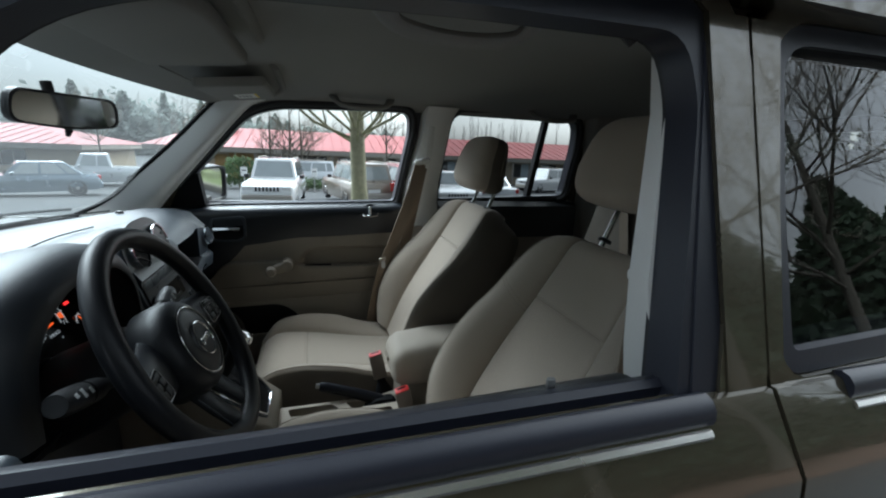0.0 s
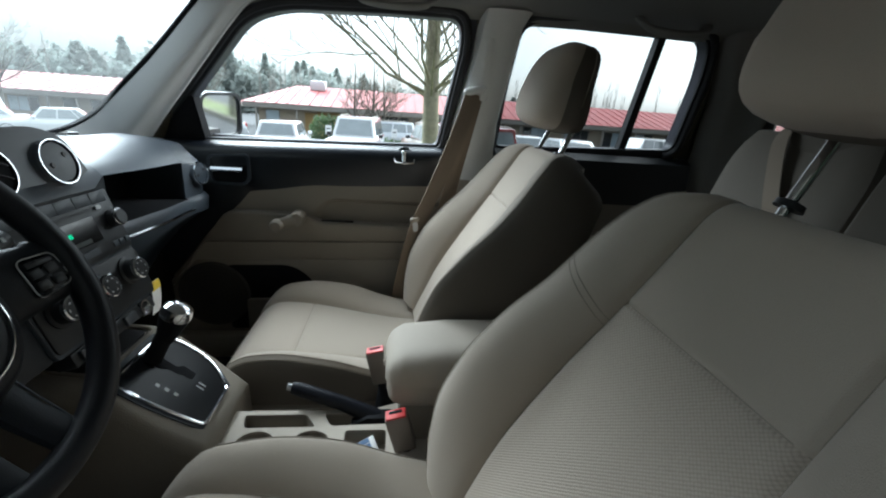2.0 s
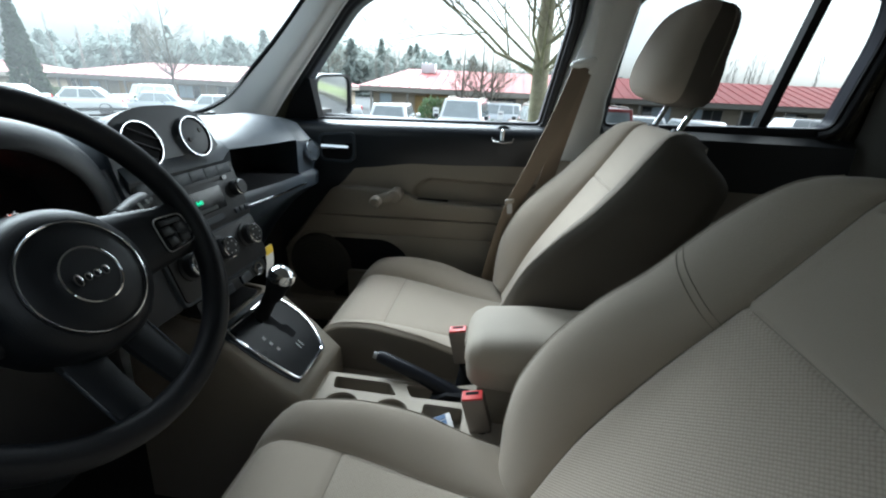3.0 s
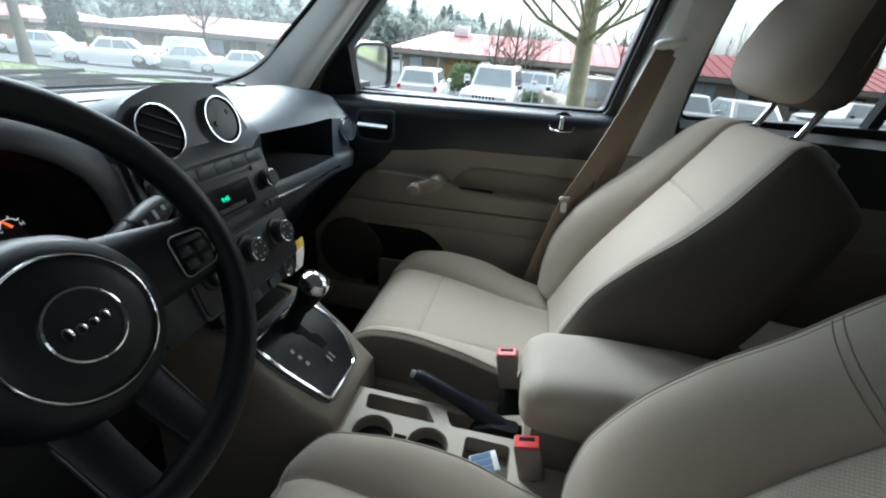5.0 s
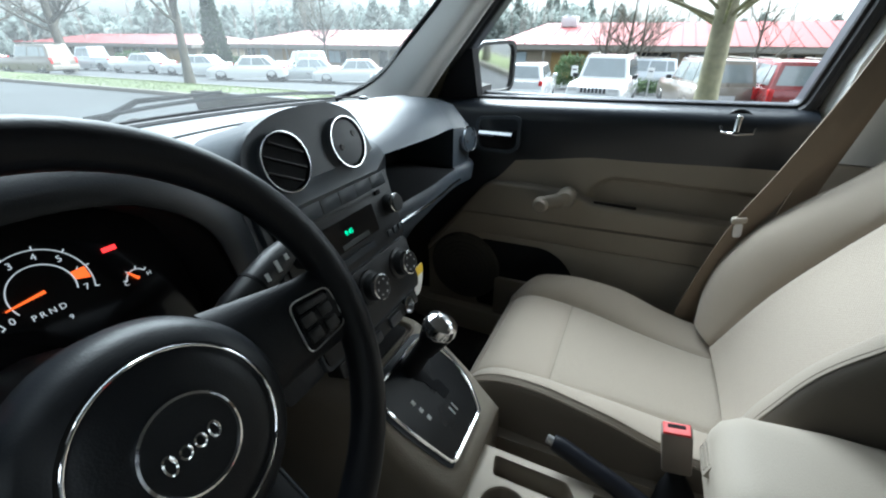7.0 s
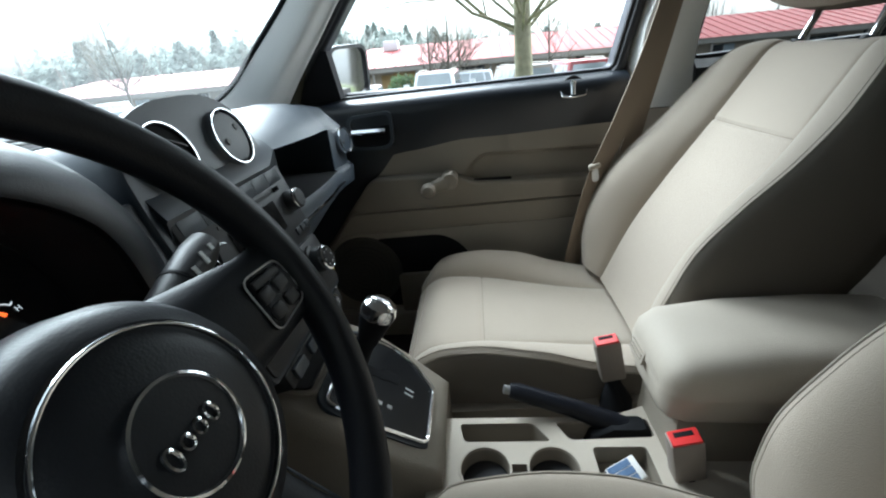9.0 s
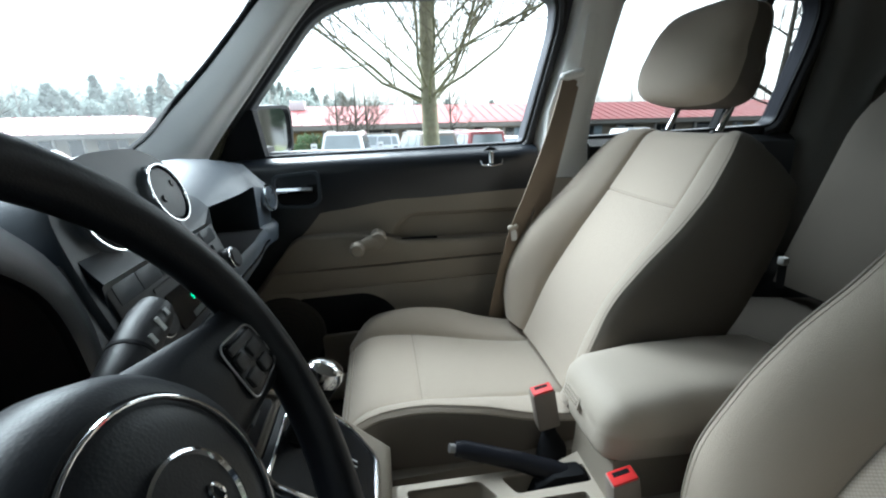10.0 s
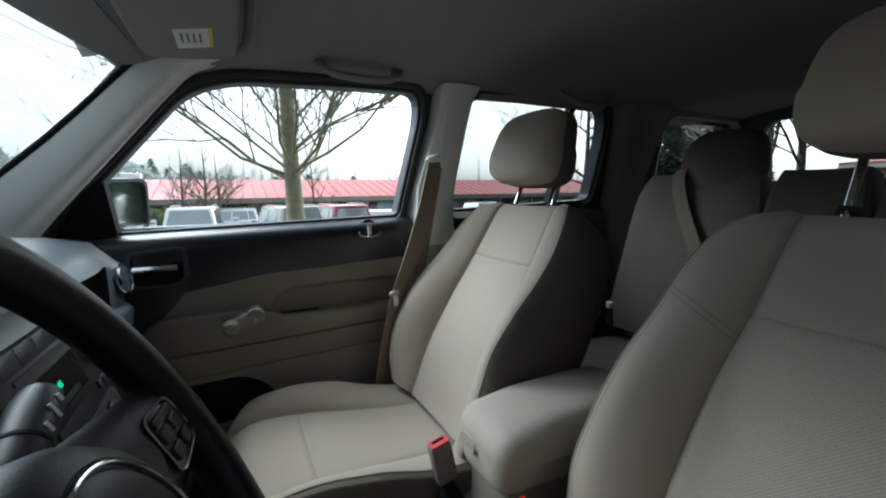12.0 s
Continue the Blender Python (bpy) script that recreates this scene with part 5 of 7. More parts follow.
def insert_half(x):
    """Half width of the cushion's insert."""
    return flow(x, [(0.03, 0.158), (0.20, 0.148), (0.36, 0.128), (0.54, 0.112)])


def cush_point(x, a, lift=0.0):
    w = cush_half(x)
    e = insert_half(x) / w
    z = 0.588 - 0.035 * table(x, [(0.10, 0), (0.5, 1)]) + 0.006 * math.sin((x - 0.05) * 6)
    bol = flow(x, [(0.03, 0.006), (0.12, 0.034), (0.22, 0.046), (0.30, 0.044), (0.40, 0.026), (0.54, 0.010)])
    b = abs(a)
    u = min(1.0, max(0.0, (b - e) / (0.93 - e)))
    z += bol * math.sin(math.pi / 2 * u) ** 0.9
    z -= 0.005 * math.exp(-((b - e) / 0.028) ** 2)
    z -= 0.022 * max(0, (b - 0.93) / 0.07) ** 2
    if b < e:
        z -= 0.003 * math.exp(-((x - 0.20) / 0.006) ** 2)
    nose = max(0, (0.115 - x) / 0.085)
    z -= 0.052 * nose ** 2.2
    return Vector((x, a * w, z + lift))


def cushion_mesh():
    xs = [0.03, 0.034, 0.042, 0.055, 0.07, 0.09, 0.115, 0.14, 0.165, 0.185, 0.193, 0.197, 0.20, 0.203, 0.207, 0.215] + [0.23 + 0.31 * k / 14 for k in range(15)]
    rings = []
    for i, x in enumerate(xs):
        e = insert_half(x) / cush_half(x)
        al = [-1, -0.98, -0.96, -0.93] + [-lerp(0.90, e + 0.06, k / 5) for k in range(6)] + [-e - 0.03, -e - 0.012, -e, -e + 0.012, -e + 0.03] + [lerp(-e + 0.06, e - 0.06, k / 10) for k in range(11)]
        al = al + [-a for a in reversed(al[:15])]
        f = [cush_point(x, a) for a in al]
        w = cush_half(x)
        zb = 0.44 if i > 3 else 0.44 + 0.02 * (3 - i) * 0.5
        rings.append(f + [Vector((x, w * 1.012, 0.535)), Vector((x, w * 0.99, zb)), Vector((x, 0, zb)), Vector((x, -w * 0.99, zb)), Vector((x, -w * 1.012, 0.535))])
    bm = loft(rings)
    n = len(rings[0])
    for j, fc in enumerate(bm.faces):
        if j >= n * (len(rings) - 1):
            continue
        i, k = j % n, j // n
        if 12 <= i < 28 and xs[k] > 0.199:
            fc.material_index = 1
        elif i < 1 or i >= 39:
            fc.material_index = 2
    return bm


def front_seat(label, crossed=0):
    st = thing("bucket_seat", (0.35, 0, 0.30), label, "seat", "front seats")
    back = part("backrest", backrest_mesh(), [FABRIC, KNIT, TAUPESHADE], st, "beige cloth backrest with bolsters", sharp=60)
    for sg in (-1, 1):
        rows = [0.02 + 0.95 * k / 48 for k in range(49)]
        part("seam", tube([back_point(sg * 0.5, v, 0.0006) for v in rows], 0.0008, 5), SEAM, back)
        part("piping", tube([back_point(sg, v, 0.0002) for v in rows], 0.0013, 6), SEAM, back, "raised stitched edge")
        part("piping", tube([back_point(sg * 0.965, v, 0.0) for v in rows], 0.0006, 5), SEAM, back)
        for off in (0.0, 0.016) if sg == crossed else ():
            part("seam", tube([back_point(sg * lerp(0.5, 1.0, k / 12), CROSS + off - 0.07 * (1 - k / 12), 0.0003) for k in range(13)], 0.0008, 5), SEAM, back)
    part("seam", tube([back_point(a * 0.5, CROSS, 0.0003) for a in [-1 + 2 * k / 16 for k in range(17)]], 0.0007, 5), SEAM, back)
    part("back_shell", loft([[SB + SU * (BACK_H * v) + SN * (-table(v, [(0, 0.146), (0.5, 0.171), (0.9, 0.151), (1, 0.12)]) - k) + Vector((0, a * flow(v, CREST_Y) * 0.8, 0)) for a, k in ((-1, 0), (-0.9, 0.008), (0, 0.012), (0.9, 0.008), (1, 0), (0, -0.02))] for v in (0.04, 0.2, 0.4, 0.6, 0.75, 0.86)]), TAN, st, "tan plastic seat back shell")
    cu = part("cushion", cushion_mesh(), [FABRIC, KNITC, TAUPESHADE], st, "beige cloth seat cushion", sharp=60)
    for sg in (-1, 1):
        part("seam", tube([cush_point(x, sg * insert_half(x) / cush_half(x), 0.0003) for x in [0.05 + 0.46 * k / 24 for k in range(25)]], 0.0009, 5), SEAM, cu)
        for a, lift in ((0.94, 0.0004), (0.975, 0.0002)):
            part("piping", tube([cush_point(x, sg * a, lift) for x in [0.035 + 0.48 * k / 24 for k in range(25)]], 0.0011, 5), PIPING, cu)
    part("seam", tube([cush_point(0.20, a * insert_half(0.20) / cush_half(0.20), 0.0006) for a in [-1 + k / 8 for k in range(17)]], 0.0008, 5), SEAM, cu)
    for x in (0.046, 0.038):
        part("piping", tube([cush_point(x, a * 0.95, 0.0003) for a in [-1 + k / 8 for k in range(17)]], 0.0011, 5), PIPING, cu)
    hc = Vector((0.832, 0, 1.248))
    hu, hn = Vector((math.sin(0.22), 0, math.cos(0.22))), Vector((-math.cos(0.22), 0, math.sin(0.22)))
    rings = []
    for k in range(21):
        t = -1 + 2 * k / 20
        t = math.sin(t * math.pi / 2)
        sq = (1 - abs(t) ** 4.2) ** (1 / 4.2) if abs(t) < 1 else 0
        sq = max(sq, 0.02)
        w = (0.132 + 0.006 * (t < 0)) * (1 - 0.10 * max(0, t)) * sq
        dp = (0.062 - 0.012 * t) * sq
        lean = 0.012 * (1 - t * t)
        ring = []
        for j in range(36):
            a = 2 * math.pi * j / 36
            ca, sa = math.cos(a), math.sin(a)
            p = 3.6
            r = (abs(ca) ** p + abs(sa) ** p) ** (-1 / p)
            ring.append(hc + hu * (0.098 * t) + Vector((0, w * r * ca, 0)) + hn * (dp * r * sa + lean - 0.02 * (1 - (ca * r) ** 2) * (sa < 0) * 0))
        rings.append(ring)
    hb_ = loft(rings)
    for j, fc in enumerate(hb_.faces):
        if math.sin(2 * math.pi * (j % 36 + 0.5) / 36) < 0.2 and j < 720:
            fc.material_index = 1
    hr = part("headrest", hb_, [FABRIC, TAUPESHADE], st, "beige cloth headrest", sharp=70)
    part("seam", tube([hc + hu * (0.097 * 0.999 * t) + hn * (-0.014) + Vector((0, 0.134 * (1 - abs(t) ** 4.2) ** (1 / 4.2) * (1 - 0.1 * max(0, t)) + 0.0015, 0)) for t in [-0.97 + 1.94 * k / 24 for k in range(25)]], 0.0016, 5), SEAM, hr)
    part("seam", tube([hc + hu * (0.097 * 0.999 * t) + hn * (-0.014) - Vector((0, 0.134 * (1 - abs(t) ** 4.2) ** (1 / 4.2) * (1 - 0.1 * max(0, t)) + 0.0015, 0)) for t in [-0.97 + 1.94 * k / 24 for k in range(25)]], 0.0016, 5), SEAM, hr)
    for y in (-0.078, 0.078):
        part("headrest_post", tube([(0.808, y, 1.055), (0.856, y, 1.17), (0.862, y, 1.19)], 0.0065, 12), CHROME, st, "chrome headrest post")
        part("post_collar", lathe([(0.016, 0), (0.015, 0.008), (0.008, 0.010)], pose(0.824, y, 1.092, 0, 23, 0), 16), BLACK, st)
    for y in (-0.19, 0.19):
        part("seat_rail", box(0.02, 0.60, y - 0.02, y + 0.02, 0.31, 0.34, 0.004), SATIN, st)
        part("seat_riser", box(0.08, 0.55, y - 0.015, y + 0.015, 0.335, 0.45, 0.008), BLACK, st)
    part("side_shield", prism(rounded([(0.06, 0.40), (0.06, 0.50), (0.50, 0.52), (0.58, 0.56), (0.58, 0.44), (0.50, 0.39)], 0.03, 3), lambda x, z, d: Vector((x, 0.225 + d, z)), -0.012, 0.012), TAN, st)
    part("side_shield", prism(rounded([(0.06, 0.40), (0.06, 0.50), (0.50, 0.52), (0.58, 0.56), (0.58, 0.44), (0.50, 0.39)], 0.03, 3), lambda x, z, d: Vector((x, -0.225 - d, z)), -0.012, 0.012), TAN, st)
    return st


seat = front_seat("beige cloth front passenger seat with chrome headrest posts")
seat.location = (0.35, 0.339, 0.30)
for ob in seat.children:
    if ob.name.split(".")[0] in ("cushion", "headrest", "headrest_post", "post_collar"):
        ob.location.y = 0.009
dseat = front_seat("beige cloth driver seat with chrome headrest posts", 1)
dseat.location = (0.380, -0.374, 0.298)
LIFTS = {"cushion": (0.024, 0.016, 0.027), "headrest": (0.024, 0.008, 0.032), "headrest_post": (0.030, 0.006, 0.014), "post_collar": (0.030, 0.006, 0.010)}
for ob in dseat.children:
    ob.location = LIFTS.get(ob.name.split(".")[0], (0, 0, 0))

# rear bench, the rear cabin's shade put into its cloth colour
bench = thing("rear_bench", (1.4, 0, 0.30), "rear bench with two headrests, cloth darkened as in shade", "bench")


def rear_block(y0, y1, back):
    w = (y1 - y0) / 2
    c = (y0 + y1) / 2
    rings = []
    n = 14
    for i in range(n + 1):
        v = i / n
        ring = []
        for j in range(40):
            a = 2 * math.pi * j / 40
            ca, sa = math.cos(a), math.sin(a)
            p = 6
            r = (abs(ca) ** p + abs(sa) ** p) ** (-1 / p)
            f = 1 - 0.25 * max(0, (v - 0.85) / 0.15) ** 2 - 0.15 * max(0, (0.1 - v) / 0.1) ** 2
            if back:
                b = Vector((1.43, c, 0.60)) + Vector((0.30, 0, 0.95)).normalized() * (0.60 * v)
                ring.append(b + Vector((0, w * 0.99 * r * ca * (1 - 0.16 * max(0, (v - 0.75) / 0.25) ** 2), 0)) + Vector((-0.95, 0, 0.3)) * (0.07 * r * sa * f + 0.02 * abs(ca * r) ** 3))
            else:
                b = Vector((lerp(0.98, 1.50, v), c, 0.53 - 0.05 * v))
                f2 = 1 - 0.4 * max(0, (0.12 - v) / 0.12) ** 2
                ring.append(b + Vector((0, w * 0.99 * r * ca, 0.08 * r * sa * f2 + 0.01 * abs(ca * r) ** 3)))
        rings.append(ring)
    return loft(rings)


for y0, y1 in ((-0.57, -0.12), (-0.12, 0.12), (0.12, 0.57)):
    part("back_cushion", rear_block(y0, y1, True), TAUPESHADE, bench)
    part("seat_cushion", rear_block(y0, y1, False), TAUPESHADE, bench)
    c = (y0 + y1) / 2
    part("seat_seam", tube([(1.505 + 0.02 * k, c - 0.14, 0.75 + 0.06 * k) for k in range(5)], 0.002, 5), SEAM, bench) if abs(c) > 0.1 else None
for c in (-0.30, 0.30):
    rings = []
    for k in range(13):
        t = math.sin((-1 + 2 * k / 12) * math.pi / 2)
        sq = max(0.02, (1 - abs(t) ** 3.5) ** (1 / 3.5))
        rings.append([Vector((1.605 + 0.03 * t, c, 1.215)) + Vector((0.055 * sq * math.sin(a) * 1.1, 0.142 * sq * math.copysign(abs(math.cos(a)) ** 0.7, math.cos(a)) * (1 - 0.12 * max(0, t)), 0.125 * t)) for a in [2 * math.pi * j / 28 for j in range(28)]])
    part("headrest", loft(rings), TAUPESHADE, bench, "rear headrest, cloth darkened as in shade", sharp=70)
    for y in (-0.06, 0.06):
        part("headrest_post", tube([(1.60, c + y, 1.08), (1.62, c + y, 1.18)], 0.006, 10), CHROME, bench)
part("cargo_deck", box(1.70, 2.36, -0.68, 0.68, 0.70, 0.735, 0.01), CARPET, bench)


# belts
def ribbon(path, normal, w, th=0.0014):
    bm = bmesh.new()
    p = [Vector(q) for q in path]
    rings = []
    for i, q in enumerate(p):
        t = (p[min(i + 1, len(p) - 1)] - p[max(i - 1, 0)]).normalized()
        n = Vector(normal[i] if isinstance(normal, list) else normal).normalized()
        b = t.cross(n).normalized()
        n = b.cross(t)
        rings.append([q + b * (w / 2) + n * th, q - b * (w / 2) + n * th, q - b * (w / 2) - n * th, q + b * (w / 2) - n * th])
    return loft(rings, bm)


for s in (1, -1):
    sb = thing("seat_belt", (0.5, s * 0.60, 0.40), "brown webbing seat belt hanging at the centre pillar", "seat belt", "seat belts")
    web = spline([(0.664, 0.622, 1.236), (0.62, 0.600, 1.10), (0.56, 0.588, 0.94), (0.505, 0.582, 0.80), (0.46, 0.585, 0.58), (0.45, 0.59, 0.42)] if s > 0 else
                 [(0.70, -0.622, 1.135), (0.695, -0.628, 1.0), (0.69, -0.632, 0.80), (0.685, -0.638, 0.60), (0.68, -0.642, 0.45)], 26)
    dx = 0.0 if s > 0 else 0.035
    part("webbing", ribbon(web, (0.25, -s, 0.1), 0.047), BELT, sb, "brown woven belt webbing")
    if s > 0:
        part("webbing", ribbon(spline([(0.676, 0.634, 1.234), (0.648, 0.630, 1.10), (0.618, 0.632, 0.95), (0.595, 0.640, 0.80), (0.58, 0.648, 0.60)], 14), (0.25, -s, 0.1), 0.047), BELT, sb, "brown woven belt webbing")
    if s > 0:
        part("guide_loop", tube([(0.634, 0.622, 1.236), (0.640, 0.620, 1.238), (0.655, 0.618, 1.241), (0.680, 0.619, 1.247), (0.697, 0.622, 1.252), (0.703, 0.624, 1.253)], [0.004, 0.010, 0.012, 0.012, 0.010, 0.004], 14), TRIM, sb, "grey belt guide loop")
        part("guide_bolt", lathe([(0.02, 0), (0.018, 0.012), (0, 0.014)], pose(0.675, 0.66, 1.262, 90, 0, 0), 18), TRIM, sb)
    else:
        part("guide_cover", tube([(0.672, -0.652, 1.150), (0.672, -0.651, 1.158), (0.672, -0.650, 1.172), (0.672, -0.649, 1.196), (0.673, -0.648, 1.220), (0.674, -0.648, 1.238), (0.675, -0.649, 1.246)], [0.006, 0.013, 0.018, 0.020, 0.018, 0.012, 0.004], 18), TRIM, sb, "rounded grey guide cover")
        part("guide_loop", tube([(0.652, -0.640, 1.132), (0.657, -0.639, 1.136), (0.670, -0.639, 1.139), (0.690, -0.640, 1.136), (0.698, -0.642, 1.132)], [0.004, 0.010, 0.013, 0.011, 0.005], 14), TRIM, sb, "grey belt guide")
    part("height_slider", prism(rounded([(0.685, 1.215), (0.685, 1.385), (0.712, 1.385), (0.712, 1.215)], 0.012, 4), lambda x, z, d: Vector((x + dx, s * (ywin(z) - 0.083 - d), z)), -0.012, 0.006, r=0.003), TRIM, sb, "belt height adjuster")
    tx, ty = (0.0, 0.0) if s > 0 else (0.185, 0.052)
    tp = part("tongue", prism(rounded([(0.499, 0.804), (0.495, 0.834), (0.511, 0.838), (0.515, 0.807)], 0.005, 3), lambda x, z, d: Vector((x + tx, s * (0.578 + ty - d), z)), -0.004, 0.004), SATIN, sb, "metal belt tongue")
    part("tongue_grip", prism(rounded([(0.489, 0.834), (0.488, 0.847), (0.516, 0.854), (0.517, 0.841)], 0.005, 3), lambda x, z, d: Vector((x + tx, s * (0.578 + ty - d), z)), -0.007, 0.007, r=0.002), TANSOFT, tp)
    part("anchor", box(0.43 + dx, 0.60 + dx, s * 0.60 - 0.012, s * 0.60 + 0.012, 0.40, 0.42, 0.004), SATIN, sb)


def buckle(top, lean, label):
    b = thing("belt_buckle", (top[0], top[1], 0.36), label, "belt buckle", "belt buckles")
    t = Vector(top)
    ax = Vector(lean).normalized()
    m = facing(t, ax, (0, 1, 0))
    b1 = bmesh.new()
    box(-0.021, 0.021, -0.013, 0.013, -0.085, 0.0, 0.004, 2, bm=b1)
    bmesh.ops.transform(b1, matrix=m, verts=b1.verts)
    body = part("housing", b1, BUCKLE, b, "taupe plastic housing")
    b2 = bmesh.new()
    box(-0.0185, 0.0185, -0.0112, 0.0105, -0.002, 0.0025, 0.001, 1, bm=b2)
    bmesh.ops.transform(b2, matrix=m, verts=b2.verts)
    part("button", b2, RED, body, "red release button")
    # shade of the belt slot, drawn as a raised black piece
    b3 = bmesh.new()
    box(-0.012, 0.012, -0.0005, 0.0065, 0.0005, 0.0031, 0.0004, 1, bm=b3)
    bmesh.ops.transform(b3, matrix=m, verts=b3.verts)
    part("slot", b3, VOID, body)
    part("stem", tube([t - ax * 0.080, t - ax * 0.105, t - ax * 0.14, (t.x + 0.03, t.y, 0.44)], [0.011, 0.014, 0.027, 0.034], 14), VOID, b, "black buckle stalk boot")
    return b


buckle((0.452, -0.092, 0.655), (-0.25, -0.12, 1), "taupe belt buckle with red button beside the driver seat")
buckle((0.405, 0.092, 0.672), (-0.22, -0.05, 1), "taupe belt buckle with red button beside the passenger seat")
# belt over the rear bench, with its latch
rb_ = thing("rear_belt", (1.45, 0.3, 0.7), "brown rear belt webbing over the bench", "seat belt", "seat belts")
part("webbing", ribbon(spline([(1.66, 0.425, 1.215), (1.585, 0.410, 1.215), (1.515, 0.395, 1.175), (1.478, 0.345, 1.06), (1.43, 0.262, 0.93), (1.385, 0.19, 0.78)], 22), (-0.95, 0, 0.3), 0.045), BELT, rb_)
rbk = thing("rear_buckle", (1.171, 0.372, 0.60), "white-topped rear belt tongue hanging behind the seat", "belt buckle")
part("plate", box(1.162, 1.180, 0.362, 0.382, 0.755, 0.777, 0.004), WHITEP, rbk)
part("strap", ribbon([(1.172, 0.372, 0.755), (1.175, 0.372, 0.72), (1.178, 0.372, 0.69)], (-1, -0.4, 0), 0.018), RUBBER, rbk)


# centre console
con = thing("centre_console", (0.3, 0, 0.30), "beige plastic centre console with cup holders and shift plate", "console")


def cons_top(x):
    if 0 <= x <= 0.105:
        return 0.700 - x * 0.092 / 0.105
    return table(x, [(-0.16, 0.735), (-0.05, 0.725), (0.0, 0.700), (0.105, 0.608), (0.14, 0.585)])


rings = []
for x in (-0.20, -0.12, -0.05, 0.0, 0.03, 0.06, 0.09, 0.115, 0.13):
    z = cons_top(x)
    w = 0.112 - 0.012 * table(x, [(0.06, 0), (0.13, 1)])
    rings.append([Vector((x, y, zz)) for y, zz in ((-w - 0.035, 0.33), (-w - 0.012, z - 0.12), (-w - 0.004, z - 0.03), (-w, z - 0.010), (-w + 0.012, z - 0.002), (w - 0.012, z - 0.002), (w, z - 0.010), (w + 0.004, z - 0.03), (w + 0.012, z - 0.12), (w + 0.035, 0.33))])
part("front_housing", loft(rings), TAN, con, "tan tunnel housing under the gear lever", sharp=50)

# low tray with cup holders, slot and coin tray, cut through the top
TZ = 0.570
TRAY = [(0.106, -0.128), (0.106, 0.024), (0.40, 0.024), (0.50, 0.060), (0.82, 0.085), (0.82, -0.128)]
part("tray_skirt", hoop(rounded(TRAY, 0.015, 4), [(lerp(0.45, x, 0.97), lerp(-0.05, y, 0.90)) for x, y in rounded(TRAY, 0.015, 4)], lambda x, y, d: Vector((x, y, d)), 0.31, TZ - 0.006), TAN, con, "tan tray side walls")


def plate_with_holes(outline, z, th, holes):
    """A flat plate with openings: each hole is an outline of 2D points."""
    cu = bpy.data.curves.new("plate", "CURVE")
    cu.dimensions, cu.fill_mode, cu.extrude = "2D", "BOTH", th / 2
    for poly in [rounded(outline, 0.015, 4)] + holes:
        sp = cu.splines.new("POLY")
        sp.points.add(len(poly) - 1)
        for q, (u, v) in zip(sp.points, poly):
            q.co = (u, v, 0, 1)
        sp.use_cyclic_u = True
    tmp = bpy.data.objects.new("plate", cu)
    me = bpy.data.meshes.new_from_object(tmp)
    bpy.data.objects.remove(tmp)
    bm = bmesh.new()
    bm.from_mesh(me)
    bmesh.ops.translate(bm, verts=bm.verts, vec=(0, 0, z - th / 2))
    return bm


circ = lambda cx, cy, r, n=28: [(cx + r * math.cos(2 * math.pi * k / n), cy + r * math.sin(2 * math.pi * k / n)) for k in range(n)]
CUPS = ((0.192, -0.072, 0.0365), (0.293, -0.072, 0.0365))
slot = rounded([(0.160, -0.024), (0.152, 0.012), (0.272, 0.012), (0.296, -0.024)], 0.008, 3)
slot2 = rounded([(0.325, -0.022), (0.308, 0.012), (0.455, 0.018), (0.455, -0.018)], 0.008, 3)
coin = rounded([(0.355, -0.105), (0.355, -0.035), (0.435, -0.035), (0.435, -0.105)], 0.008, 3)
notch = rounded([(0.2305, -0.080), (0.2305, -0.064), (0.2545, -0.064), (0.2545, -0.080)], 0.003, 2)
part("tray_top", plate_with_holes(TRAY, TZ, 0.006, [circ(x, y, r) for x, y, r in CUPS] + [slot, slot2, coin, notch]), TANSOFT, con, "beige tray top")
for x, y, r in CUPS:
    cup = part("cup_holder", lathe([(r, 0.0), (r * 0.95, -0.055), (r * 0.94, -0.065), (0, -0.065)], pose(x, y, TZ - 0.003), 28, open0=True), TAN, con, "round cup holder well")
    part("cup_mat", lathe([(r * 0.985, -0.024), (r * 0.93, -0.024), (r * 0.90, -0.052), (0, -0.052)], pose(x, y, TZ - 0.003), 28), RUBBER, cup, "black rubber cup liner")
    part("cup_rim", lathe([(r * 1.10, -0.001), (r * 1.08, 0.002), (r * 1.0, 0.0015), (r * 0.99, -0.004)], pose(x, y, TZ), 32, ring=True), TANSOFT, cup)
for poly, dep, mt in ((slot, 0.05, TAN), (slot2, 0.05, TAN), (coin, 0.035, TAN), (notch, 0.014, TAN)):
    bm = bmesh.new()
    top = [bm.verts.new((u, v, TZ - 0.003)) for u, v in poly]
    low = [bm.verts.new((u, v, TZ - dep)) for u, v in poly]
    bm.faces.new(low)
    for i in range(len(poly)):
        bm.faces.new((top[i], top[(i + 1) % len(poly)], low[(i + 1) % len(poly)], low[i]))
    part("tray_well", bm, mt, con)

# shift plate
def shift(u, v, d=0.0):
    """u across (y), v along x on the sloped plate."""
    z = 0.700 - (v - 0.0) * (0.092 / 0.105) + 0.0
    n = Vector((0.66, 0, 0.75))
    return Vector((v, u, z)) + n * d


gear = thing("gear_lever", (0.03, 0.0, 0.66), "automatic gear lever with chrome knob on a black plate", "gear lever")
